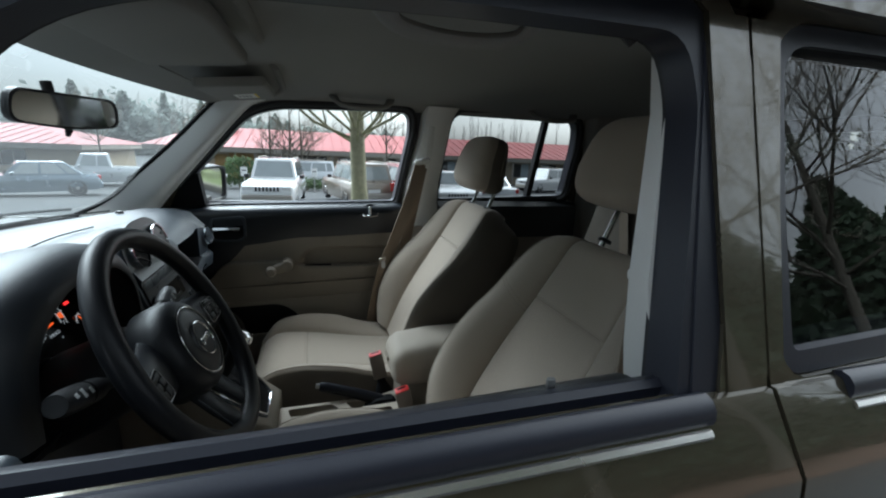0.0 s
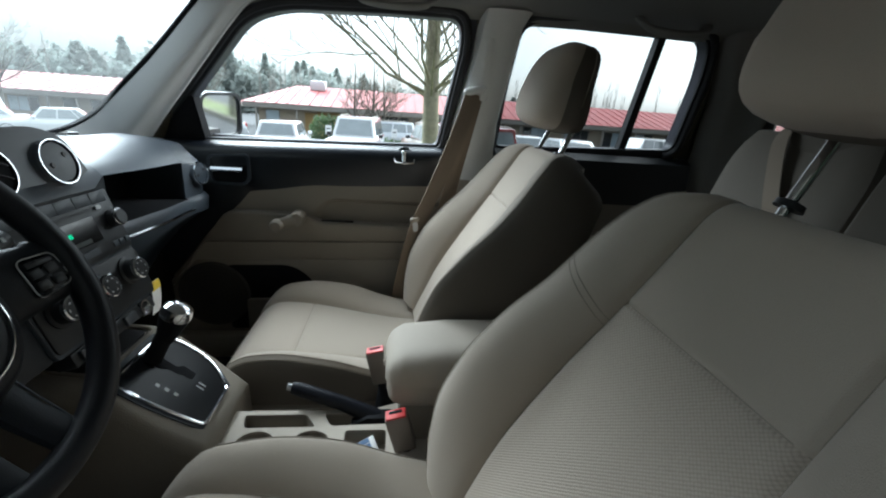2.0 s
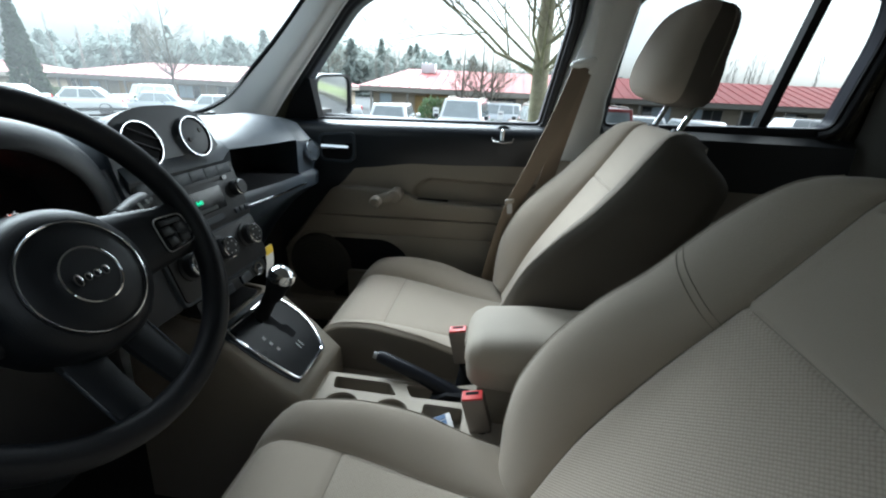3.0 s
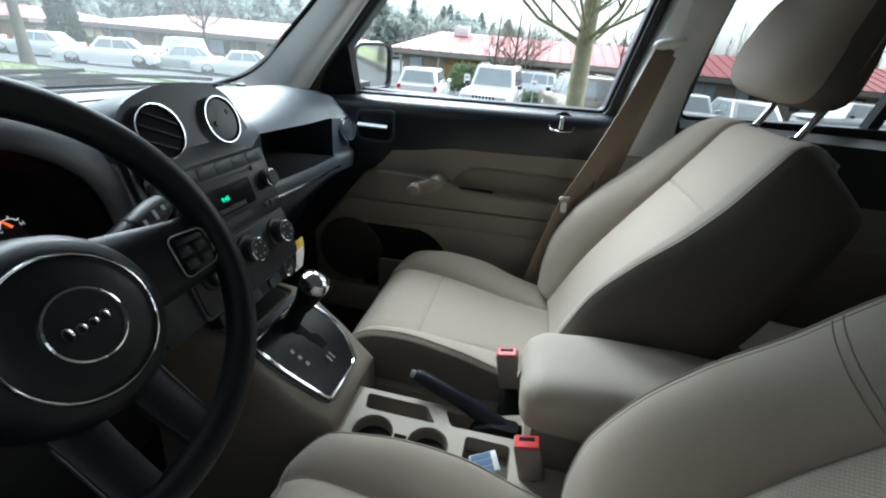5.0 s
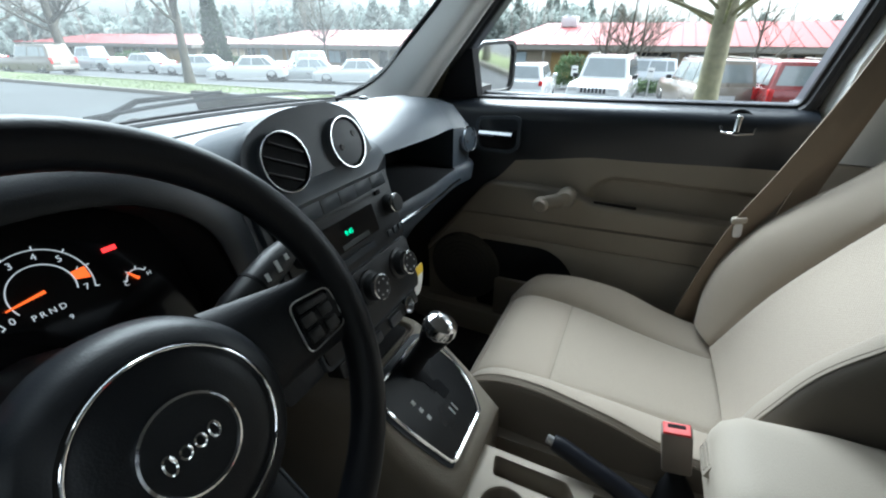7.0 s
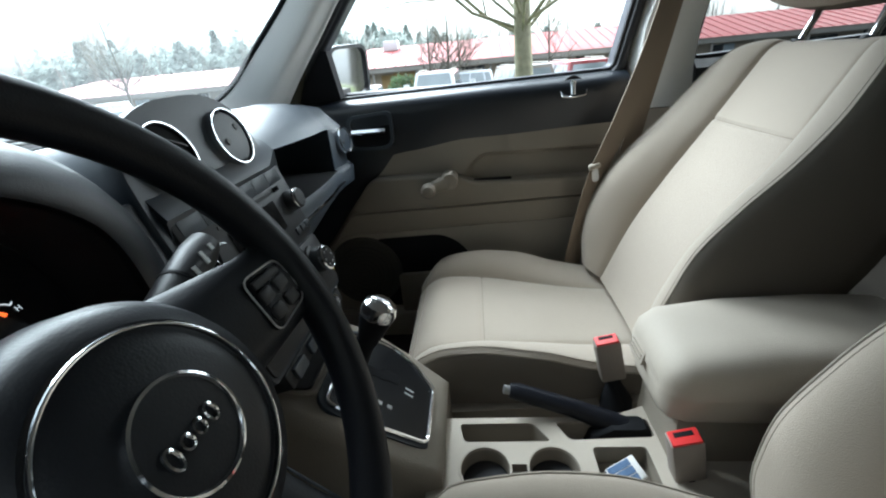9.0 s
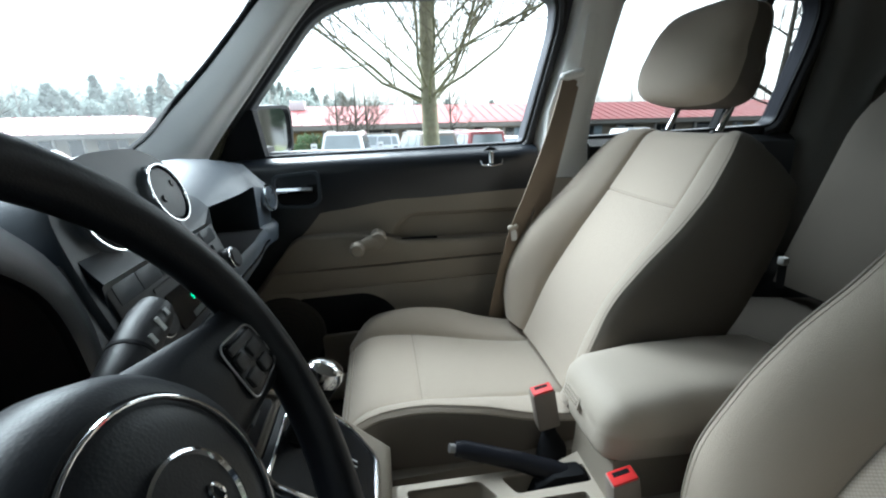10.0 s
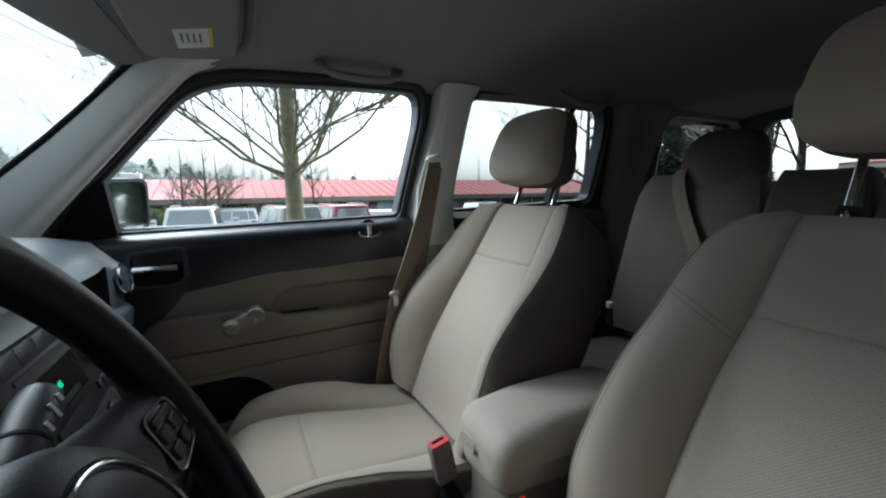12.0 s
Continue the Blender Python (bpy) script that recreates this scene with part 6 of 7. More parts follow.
pl = rounded([(-0.084, -0.020), (0.072, -0.020), (0.086, 0.014), (0.090, 0.045), (0.080, 0.073), (0.050, 0.106), (-0.060, 0.106), (-0.070, 0.07), (-0.080, 0.03)], [0.012, 0.02, 0.03, 0.03, 0.03, 0.012, 0.012, 0.03, 0.03], 5)
part("shift_plate", prism(pl, shift, -0.004, 0.0026), PLATE, gear, "gloss black shift plate")
part("chrome_frame", tube([shift(u, v, 0.0030) for u, v in pl], 0.0034, 8, True), CHROME, gear, "chrome frame of the shift plate")
part("plate_surround", prism(grown(pl, 0.009), shift, -0.006, 0.0008, r=0.001), FASCIAMAT, gear, "dark slate surround of the shift plate")
# black shape on the plate takes the place of the gate's shade
gate = rounded([(-0.004, -0.016), (-0.004, 0.012), (0.008, 0.022), (0.008, 0.036), (0.014, 0.042), (0.014, 0.056), (0.034, 0.056), (0.034, 0.034), (0.022, 0.030), (0.022, 0.008), (0.014, -0.016)], 0.004, 3)
part("shift_gate_shade", prism(gate, shift, 0.0, 0.0036), VOID, gear)
for k in range(3):
    part("gear_mark", prism([(-0.041 + 0.002 * k, 0.022 + 0.013 * k), (-0.041 + 0.002 * k, 0.028 + 0.013 * k), (-0.035 + 0.002 * k, 0.028 + 0.013 * k), (-0.035 + 0.002 * k, 0.022 + 0.013 * k)], shift, 0.0, 0.0036), LEGEND, gear)
for k in range(2):
    part("gear_mark", prism([(0.008 + 0.010 * k, 0.066), (0.008 + 0.010 * k, 0.078), (0.0100 + 0.010 * k, 0.078), (0.0100 + 0.010 * k, 0.066)], shift, 0.0, 0.0036), LEGEND, gear)
lev = [Vector((0.000, 0.006, 0.705)), Vector((0.022, 0.013, 0.75)), Vector((0.040, 0.018, 0.785))]
part("lever_shaft", tube(lev, [0.016, 0.015, 0.018], 14), VOID, gear)
km = facing(Vector((0.040, 0.019, 0.782)), Vector((0.42, 0.08, 0.9)), (1, 0, 0))
part("knob_body", lathe([(0.015, -0.045), (0.021, -0.02), (0.0255, 0.002), (0.0258, 0.010)], km, 28), VOID, gear, "black lever grip")
part("knob_cap", lathe([(0.0262, 0.006), (0.0275, 0.014), (0.0245, 0.026), (0.0145, 0.033), (0, 0.035)], km, 32), CHROME, gear, "chrome knob cap")
part("front_pocket", prism(rounded([(-0.065, -0.13), (0.075, -0.13), (0.075, -0.045), (-0.065, -0.045)], 0.01, 3), lambda u, v, d: Vector((v, u, cons_top(v) + d)), -0.02, 0.0005), RUBBER, con, "dark rubber pocket mat")
part("pocket_rim", tube([Vector((v, u, cons_top(v) + 0.001)) for u, v in rounded([(-0.075, -0.138), (0.085, -0.138), (0.085, -0.037), (-0.075, -0.037)], 0.012, 3)], 0.0035, 6, True), TAN, con)

# hand brake
hbk = thing("hand_brake", (0.42, 0.045, 0.52), "dark hand brake lever with chrome release button", "hand brake")
part("lever", tube([(0.238, 0.043, 0.612), (0.25, 0.042, 0.610), (0.34, 0.028, 0.585), (0.40, 0.016, 0.564), (0.45, 0.006, 0.545)], [0.012, 0.0145, 0.0155, 0.018, 0.02], 14), LEVERSKIN, hbk, "dark padded brake lever")
part("release_button", tube([(0.228, 0.043, 0.615), (0.240, 0.043, 0.612)], 0.0075, 12), SATIN, hbk, "silver release button")
part("boot", loft([[Vector((x + a, 0.006 + b, z)) for a, b in rounded([(-w, -0.014), (w, -0.014), (w, 0.014), (-w, 0.014)], 0.008, 3)] for x, z, w in ((0.41, 0.53, 0.055), (0.412, 0.556, 0.048), (0.42, 0.574, 0.026))]), VOID, hbk, "black brake lever boot")

# centre armrest
arm = thing("padded_storage_bin", (0.60, 0.0, 0.31), "beige padded centre armrest box with front latch", "armrest")
rings = []
for x, zt, w in ((0.431, 0.722, 0.052), (0.434, 0.733, 0.062), (0.443, 0.747, 0.072), (0.465, 0.760, 0.080), (0.55, 0.769, 0.084), (0.68, 0.770, 0.086), (0.77, 0.764, 0.086), (0.80, 0.750, 0.080), (0.806, 0.735, 0.072)):
    arch = [2 * math.pi * k / 48 for k in range(25)]
    rings.append([Vector((x, -w * math.copysign(abs(math.cos(a)) ** 0.42, math.cos(a)), 0.703 + (zt - 0.703) * math.sin(a) ** 0.55)) for a in arch])
part("lid", loft(rings), TANSOFT, arm, "padded beige armrest lid", sharp=60)
rings = []
for x, zt, w, zl in ((0.434, 0.700, 0.046, 0.668), (0.438, 0.702, 0.058, 0.656), (0.447, 0.702, 0.067, 0.649), (0.468, 0.702, 0.074, 0.647), (0.55, 0.702, 0.078, 0.647), (0.79, 0.702, 0.080, 0.647)):
    rings.append([Vector((x, y, z)) for y, z in rounded([(-w + 0.008, zl), (-w, zt), (w, zt), (w - 0.008, zl)], [0.014, 0.002, 0.002, 0.014], 4)])
part("lid_base", loft(rings), TANSOFT, arm, "beige lid shell under the pad")
part("bin", loft([[Vector((x, y, z)) for x, y in ((0.445 - k, -w), (0.79, -w), (0.79, w), (0.445 - k, w))] for z, w, k in ((0.30, 0.070, -0.012), (0.55, 0.062, -0.012), (0.60, 0.060, -0.014), (0.648, 0.060, -0.014))]), TAN, arm, "tan storage bin")
def latch_face(y, z, d):
    return Vector((0.4295 + 0.35 * max(0, z - 0.705) - d, y, z))


latch = part("latch", prism(rounded([(0.002, 0.692), (0.002, 0.724), (0.048, 0.722), (0.048, 0.692)], 0.004, 3), latch_face, -0.010, 0.0035, r=0.001), TANSOFT, arm, "beige front latch")
for z in (0.7005, 0.7065, 0.7125):
    part("latch_groove", prism([(0.007, z), (0.007, z + 0.0012), (0.043, z + 0.0012), (0.043, z)], latch_face, 0.0, 0.0039), SEAM, latch)
part("latch_gap", prism([(0.0495, 0.692), (0.0495, 0.724), (0.0515, 0.724), (0.0515, 0.692)], latch_face, -0.008, 0.0022), SPEAKER, latch, "dark gap beside the latch")

# leaflet lying in the coin tray
lf = thing("leaflet_packet", (0.40, -0.07, 0.54), "blue and white leaflet packet in the console tray", "packet")
b = bmesh.new()
box(-0.024, 0.024, -0.017, 0.017, -0.004, 0.004, 0.002, bm=b)
bmesh.ops.transform(b, matrix=pose(0.395, -0.070, 0.556, 16, -16, 20), verts=b.verts)
pk = part("packet", b, WHITEP, lf)
for k in range(3):
    b = bmesh.new()
    box(-0.021, 0.014, -0.016 + 0.011 * k, -0.0065 + 0.011 * k, 0.0035, 0.0046, 0, bm=b)
    bmesh.ops.transform(b, matrix=pose(0.395, -0.070, 0.556, 16, -16, 20), verts=b.verts)
    part("printed_patch", b, BLUEP, pk)

# sun visors
for s in (1, -1):
    vs_ = thing("sun_visor", (0.0, s * 0.36, 1.43), "grey folded sun visor" + (" with white warning label" if s > 0 else " above the driver seat"), "sun visor", "sun visors")
    zv = lambda x: 1.429 + 0.10 * (x - 0.045)
    rings = []
    for y, q in ((0.150, 0.90), (0.153, 0.97), (0.165, 1.0), (0.25, 1.0), (0.35, 1.0), (0.44, 0.995), (0.475, 0.97), (0.50, 0.91), (0.515, 0.83), (0.524, 0.72), (0.527, 0.6)):
        x0, x1, h = 0.040 - 0.088 * q, 0.040 + 0.086 * q, 0.024 * (0.5 + 0.5 * min(1, (q - 0.55) / 0.4))
        ring = [Vector((x, s * y, zv(x) + z)) for x, z in rounded([(x0, 0.012 - h / 2), (x0, 0.012 + h / 2), (x1, 0.012 + h / 2), (x1, 0.012 - h / 2)], 0.009, 4)]
        rings.append(ring)
    part("panel", loft(rings), LINER, vs_, sharp=60)
    flat = lambda x, y, d: Vector((x, s * y, zv(x) - d))
    part("pivot_rod", tube([(-0.03, s * 0.20, 1.436), (-0.03, s * 0.53, 1.436), (-0.02, s * 0.555, 1.452)], 0.006, 8), TRIM, vs_)
    tagged(part("trim_visor_recess", tube(spline([(-0.06, s * 0.535, 1.452), (0.0, s * 0.555, 1.450), (0.09, s * 0.55, 1.456), (0.145, s * 0.50, 1.468), (0.15, s * 0.30, 1.482), (0.148, s * 0.15, 1.485)], 26), 0.011, 8, flat=0.6), LINER), "rolled headliner edge round the visor recess", "trim", kind="structure")
    gh = thing("grab_handle", (0.42, s * 0.55, 1.44), "grey moulded roof grab handle", "grab handle", "grab handles")
    part("grip", tube(spline([(0.315, s * 0.565, 1.470), (0.325, s * 0.548, 1.452), (0.35, s * 0.538, 1.438), (0.42, s * 0.534, 1.432), (0.49, s * 0.538, 1.438), (0.515, s * 0.548, 1.452), (0.525, s * 0.565, 1.470)], 28), 0.017, 12, flat=0.55, up=(0, 0, 1)), LINER, gh)
    copy_thing(gh, pose(1.22, s * 0.55, 1.44))
    if s < 0:
        continue
    lab = part("warning_label", prism([(0.020, 0.335), (0.020, 0.440), (0.076, 0.425), (0.076, 0.320)], flat, -0.001, 0.0008), WHITEP, vs_, "white paper warning label")
    part("label_band", prism([(0.0765, 0.32), (0.0765, 0.425), (0.082, 0.424), (0.082, 0.319)], flat, -0.001, 0.0008), YELLOWP, lab)
    for k in range(4):
        part("label_line", prism([(0.030 + 0.010 * k, 0.35), (0.030 + 0.010 * k, 0.40), (0.033 + 0.010 * k, 0.40), (0.033 + 0.010 * k, 0.35)], flat, 0.0, 0.0014), INK, lab)
# inside mirror
im = thing("rear_view_mirror", (-0.26, 0, 1.33), "black framed inside rear-view mirror", "rear-view mirror")
MC = Vector((-0.245, 0.005, 1.338))
mf = facing(MC, Vector((0.92, -0.33, -0.08)))
mo = rounded([(-0.125, -0.026), (-0.118, 0.036), (0.118, 0.036), (0.125, -0.026), (0.0, -0.036)], [0.025, 0.025, 0.025, 0.025, 0.05], 4)
put = lambda u, v, d: mf @ Vector((u, v, d))
part("shell", loft([[put(u * k, v * k, d) for u, v in mo] for d, k in ((-0.035, 0.5), (-0.025, 0.85), (-0.008, 1.0), (0.004, 1.0))]), BLACK, im)
part("bezel", hoop(mo, [(u * 0.95, v * 0.86) for u, v in mo], put, 0.0, 0.007), BLACK, im)
part("mirror_glass", prism([(u * 0.955, v * 0.87) for u, v in mo], put, 0.0, 0.0055), MIRROR, im)
part("tab", tube([put(0, -0.035, 0), put(0, -0.05, -0.004)], [0.008, 0.004], 8), BLACK, im)
part("stem", tube([put(0, 0.01, -0.03), Vector((-0.27, 0.0, 1.38)), Vector((-0.272, 0, 1.395))], 0.01, 10), BLACK, im)
# wipers at the foot of the screen
for y0, y1, zz in ((0.52, -0.02, 1.04), (-0.06, -0.55, 1.035)):
    wp_ = thing("wiper", (-0.62, (y0 + y1) / 2, 1.03), "black windscreen wiper resting on the cowl", "wiper", "wipers")
    blade = [Vector((xbase(lerp(y0, y1, k / 10)) - 0.022, lerp(y0, y1, k / 10), 1.060 + 0.010 * math.sin(math.pi * k / 10))) for k in range(11)]
    part("blade", tube(blade, 0.0045, 6), VOID, wp_)
    part("arm", tube([blade[5] + Vector((0, 0, 0.012)), blade[8] + Vector((-0.02, 0, 0.012)), Vector((xbase(y1) - 0.06, y1 - 0.03, 1.02))], [0.004, 0.0055, 0.009], 8), VOID, wp_)
# driver's belt catch, bright tab on the sill
part("clip", box(0.470, 0.480, -0.746, -0.739, 1.050, 1.063, 0.003), SATIN, driver_door)


# outside
ASPHALT = mat("wet_grey_asphalt", (0.042, 0.0435, 0.0455), 0.85, vary=0.25, grain=0.004, scale=60, wear=0.4, spec=0.2)
KERB = mat("concrete_kerb", (0.16, 0.145, 0.125), 0.85, vary=0.15, grain=0.003, scale=30)
GRASS = mat("winter_grass", (0.075, 0.095, 0.026), 0.9, vary=0.35, grain=0.03, scale=25, wear=0.8)
BLADE = mat("grass_blade", (0.075, 0.10, 0.028), 0.8, vary=0.3, scale=3)
# bark of the further trees, darkened by shade put into the colour
DARKBARK = mat("shaded_grey_bark", (0.075, 0.067, 0.053), 0.9, vary=0.3, grain=0.012, scale=14, wear=3)
BARK = mat("mossy_bark", (0.235, 0.22, 0.15), 0.9, vary=0.35, grain=0.012, scale=14, wear=3)
TWIG = mat("grey_brown_twig", (0.145, 0.125, 0.095), 0.9, vary=0.25, scale=10)
LEAF = mat("evergreen_leaf", (0.035, 0.06, 0.03), 0.7, vary=0.4, scale=2.0, wear=0.6)
BUSH = mat("shrub_leaf", (0.055, 0.09, 0.035), 0.7, vary=0.4, scale=2.0, wear=0.6)
# far leaves and twigs are paled: distance haze is in both base colours
FARLEAF = mat("far_conifer_with_haze", (0.27, 0.30, 0.28), 0.9, vary=0.35, scale=0.3, wear=0.05)
FARTWIG = mat("far_twigs_with_haze", (0.24, 0.222, 0.2), 0.9, vary=0.25, scale=0.3, wear=0.05)
ROOF = mat("red_metal_roof", (0.22, 0.05, 0.05), 0.6, spec=0.2, vary=0.12, scale=4, wear=0.3)
FASCIA = mat("grey_fascia", (0.27, 0.25, 0.22), 0.7, vary=0.1, wear=0.5)
WALLM = mat("beige_stucco", (0.34, 0.29, 0.22), 0.9, vary=0.12, grain=0.004, scale=30, wear=0.4)
BRICKM = mat("ochre_panel", (0.33, 0.22, 0.09), 0.8, vary=0.15, wear=0.6)
DARKWIN = mat("dark_window_glass", (0.02, 0.024, 0.026), 0.06, vary=0.1)
BLUEWIN = mat("pale_window_blind", (0.35, 0.42, 0.46), 0.3, vary=0.1)
WHITECAR = mat("white_car_paint", (0.60, 0.61, 0.62), 0.25, vary=0.03, coat=1.0)
SILVERCAR = mat("silver_car_paint", (0.48, 0.50, 0.52), 0.3, 0.5, vary=0.03, coat=1.0)
BROWNCAR = mat("taupe_car_paint", (0.20, 0.17, 0.14), 0.3, 0.4, vary=0.04, coat=1.0)
REDCAR = mat("dark_red_car_paint", (0.22, 0.03, 0.03), 0.25, 0.3, vary=0.04, coat=1.0)
BLUECAR = mat("grey_blue_car_paint", (0.16, 0.20, 0.24), 0.25, 0.4, vary=0.04, coat=1.0)
# pale base colour imitates the sky reflected in the windows
CARGLASS = mat("parked_car_glass_with_sky", (0.20, 0.225, 0.235), 0.08, vary=0.15, spec=1.0, coat=1.0)
LENS = mat("clear_lamp_lens", (0.6, 0.6, 0.6), 0.12, vary=0.05, spec=0.8)
REDLENS = mat("red_lamp_lens", (0.45, 0.02, 0.02), 0.15, vary=0.05)
MULCH = mat("brown_bark_mulch", (0.10, 0.055, 0.035), 0.95, vary=0.4, grain=0.03, scale=20, wear=1)
SIGNW = mat("white_sign_board", (0.75, 0.75, 0.74), 0.6, vary=0.03)
rng = random.Random(7)
for m_ in (LEAF, BUSH, FARLEAF, BLADE):
    # leaves let half of the light through
    nt_ = m_.node_tree
    out_ = nt_.nodes["Material Output"]
    b_ = nt_.nodes["Principled BSDF"]
    thin_ = nt_.nodes.new("ShaderNodeBsdfTranslucent")
    nt_.links.new(b_.inputs["Base Color"].links[0].from_socket, thin_.inputs["Color"])
    half_ = nt_.nodes.new("ShaderNodeMixShader")
    half_.inputs[0].default_value = 0.45
    nt_.links.new(b_.outputs[0], half_.inputs[1])
    nt_.links.new(thin_.outputs[0], half_.inputs[2])
    nt_.links.new(half_.outputs[0], out_.inputs["Surface"])


def gz(x, y):
    """Height of the ground: the lot falls away beyond the passenger side."""
    return table(y, [(2.0, 0.0), (9.0, -0.55), (15.0, -1.0), (25.0, -1.45), (40.0, -1.85), (70.0, -1.9)])


coords_y = [-600, -200, -80, -40, -20, -10, -5, -2, 0, 2, 3.5, 5, 6.5, 8, 9.5, 11, 13, 15, 18, 21, 25, 30, 35, 40, 50, 60, 80, 200, 700]
coords_x = [-700, -250, -120, -80, -60, -45, -35, -28, -22, -17, -13, -9, -6, -3, 0, 3, 6, 9, 13, 18, 25, 35, 50, 80, 150, 300, 700]
bm = bmesh.new()
vs = [[bm.verts.new((x, y, gz(x, y))) for y in coords_y] for x in coords_x]
for i in range(len(coords_x) - 1):
    for j in range(len(coords_y) - 1):
        bm.faces.new((vs[i][j], vs[i + 1][j], vs[i + 1][j + 1], vs[i][j + 1]))
tagged(part("ground", bm, ASPHALT), "wet grey asphalt of a parking lot sloping gently", "ground", kind="structure")


def strip(name, near, far, x0, x1, n, lift, material, label, cat, rise=0.12):
    def pt(u, v):
        x = lerp(x0, x1, u)
        y = lerp(near(x), far(x), v)
        return Vector((x, y, gz(x, y) + lift + rise * math.sin(math.pi * v)))
    return tagged(part(name, grid(pt, n, 9), material), label, cat, kind="structure")


near = lambda x: table(x, [(-14.0, 9.2), (-3.0, 4.8), (12.0, 4.8)])
far = lambda x: table(x, [(-14.0, 14.6), (-3.0, 8.0), (12.0, 7.6)])
strip("ground_grass", near, far, -60, 34, 70, 0.10, GRASS, "grass island between the lane and the lot", "grass")
for k, (fn, off) in enumerate(((near, -0.15), (far, 0.0))):
    rings = []
    for i in range(61):
        x = lerp(-60, 34, i / 60)
        y = fn(x) + off
        g = gz(x, y)
        rings.append([Vector((x, y + a, g + b)) for a, b in ((0, -0.05), (0.005, 0.11), (0.02, 0.13), (0.13, 0.13), (0.15, 0.11), (0.15, -0.05))])
    tagged(part("kerb", loft(rings), KERB), "concrete kerb along the grass", "kerb", kind="structure")
tagged(part("ground_bed", grid(lambda u, v: Vector((lerp(-30, 30, u), lerp(-4.2, -16, v), 0.03 + 0.5 * v + 0.05 * noise.noise((u * 40, v * 12, 0)))), 60, 14), MULCH), "brown bark mulch bed behind the kerb", "planting bed", kind="structure")

# grass blades on the island
bm = bmesh.new()
for k in range(15000):
    x = rng.uniform(-26, 8)
    v = rng.random()
    y = lerp(near(x), far(x), v)
    z = gz(x, y) + 0.10 + 0.12 * math.sin(math.pi * v)
    a, h = rng.uniform(0, 6.28), rng.uniform(0.03, 0.07)
    d = Vector((math.cos(a), math.sin(a), 0)) * 0.009
    q = Vector((x, y, z))
    bm.faces.new((bm.verts.new(q - d), bm.verts.new(q + d), bm.verts.new(q + d * rng.uniform(-2, 2) + Vector((0, 0, h)))))
me = bpy.data.meshes.new("grass_tuft")
bm.to_mesh(me)
bm.free()
me.materials.append(BLADE)
tagged(new("grass_tuft", me), "short winter grass blades", "grass", kind="stuff")


# bare trees
def limb_tree(bm, twigs, p, d, length, r, depth, rg, spread=0.6, up=0.15, sides=6, more=0):
    pts, rad = [p], [r]
    n = 5 if depth > 1 else 4
    q, dd = p, d.normalized()
    for k in range(n):
        dd = (dd + Vector((rg.uniform(-1, 1), rg.uniform(-1, 1), rg.uniform(-0.6, 0.9) + up)) * (0.16 + 0.05 * more)).normalized()
        q = q + dd * (length / n)
        pts.append(q)
        rad.append(r * (1 - 0.62 * (k + 1) / n))
    tube(pts, rad, sides if r > 0.012 else 4, bm=bm if r > 0.012 else twigs)
    if depth <= 0:
        return
    kids = (5 if depth > 1 else 6) + more
    for k in range(kids):
        i = rg.randint(1, n)
        a = Vector((rg.uniform(-1, 1), rg.uniform(-1, 1), rg.uniform(-0.4, 0.9)))
        nd = (dd * (1 - spread * 0.4) + a.normalized() * spread).normalized()
        limb_tree(bm, twigs, pts[i], nd, length * rg.uniform(0.45, 0.72), max(0.004, rad[i] * 0.62), depth - 1, rg, spread, up, sides, more)


def bare_tree(x, y, h, r, fork, seed, label, limbs=None, depth=3, z=None, group="bare trees", thin=(0.38, 0.55), more=0):
    rg = random.Random(seed)
    z = gz(x, y) + 0.15 if z is None else z
    t = thing("tree", (x, y, z), label, "tree", group)
    bm, tw = bmesh.new(), bmesh.new()
    pts, rad = [], []
    for k in range(9):
        f = k / 8
        pts.append(Vector((x + 0.06 * h * 0.15 * math.sin(f * 5 + seed), y + 0.05 * h * 0.1 * math.cos(f * 4 + seed), z - 0.1 + h * f)))
        rad.append(r * (1.35 if k == 0 else 1.05 - 0.9 * f))
    tube(pts, rad, 14, bm=bm)
    limbs = limbs or [(fork + (h - fork) * rg.random() ** 1.5 * 0.85, rg.uniform(0, 6.28), rg.uniform(0.25, 0.9)) for k in range(13)]
    for zz, az, el in limbs:
        f = min(0.98, (zz + 0.1) / h)
        i = min(7, int(f * 8))
        base = pts[i].lerp(pts[i + 1], f * 8 - i)
        rr = lerp(rad[i], rad[i + 1], f * 8 - i)
        d = Vector((math.cos(az) * math.cos(el), math.sin(az) * math.cos(el), math.sin(el)))
        limb_tree(bm, tw, base, d, (h - zz) * rg.uniform(0.42, 0.58) + 0.3, rr * rg.uniform(*thin), depth, rg, more=more)
    part("trunk", bm, BARK if more else DARKBARK, t, "mossy bark trunk and limbs" if more else "", sharp=80)
    part("twigs", tw, TWIG, t)
    return t


MT = []
mt_rng = random.Random(5)
for k in range(11):
    MT.append((1.50 + 0.07 * (k % 4), 0.35 + k * 6.283 / 11 + mt_rng.uniform(-0.2, 0.2), mt_rng.uniform(0.32, 0.72)))
for k in range(22):
    MT.append((1.9 + 0.2 * k, mt_rng.uniform(0, 6.283), mt_rng.uniform(0.45, 0.95)))
bare_tree(0.98, 6.0, 7.5, 0.14, 1.5, 3, "bare mossy deciduous tree with spreading limbs on the grass island", MT, 3, thin=(0.15, 0.23), more=2)
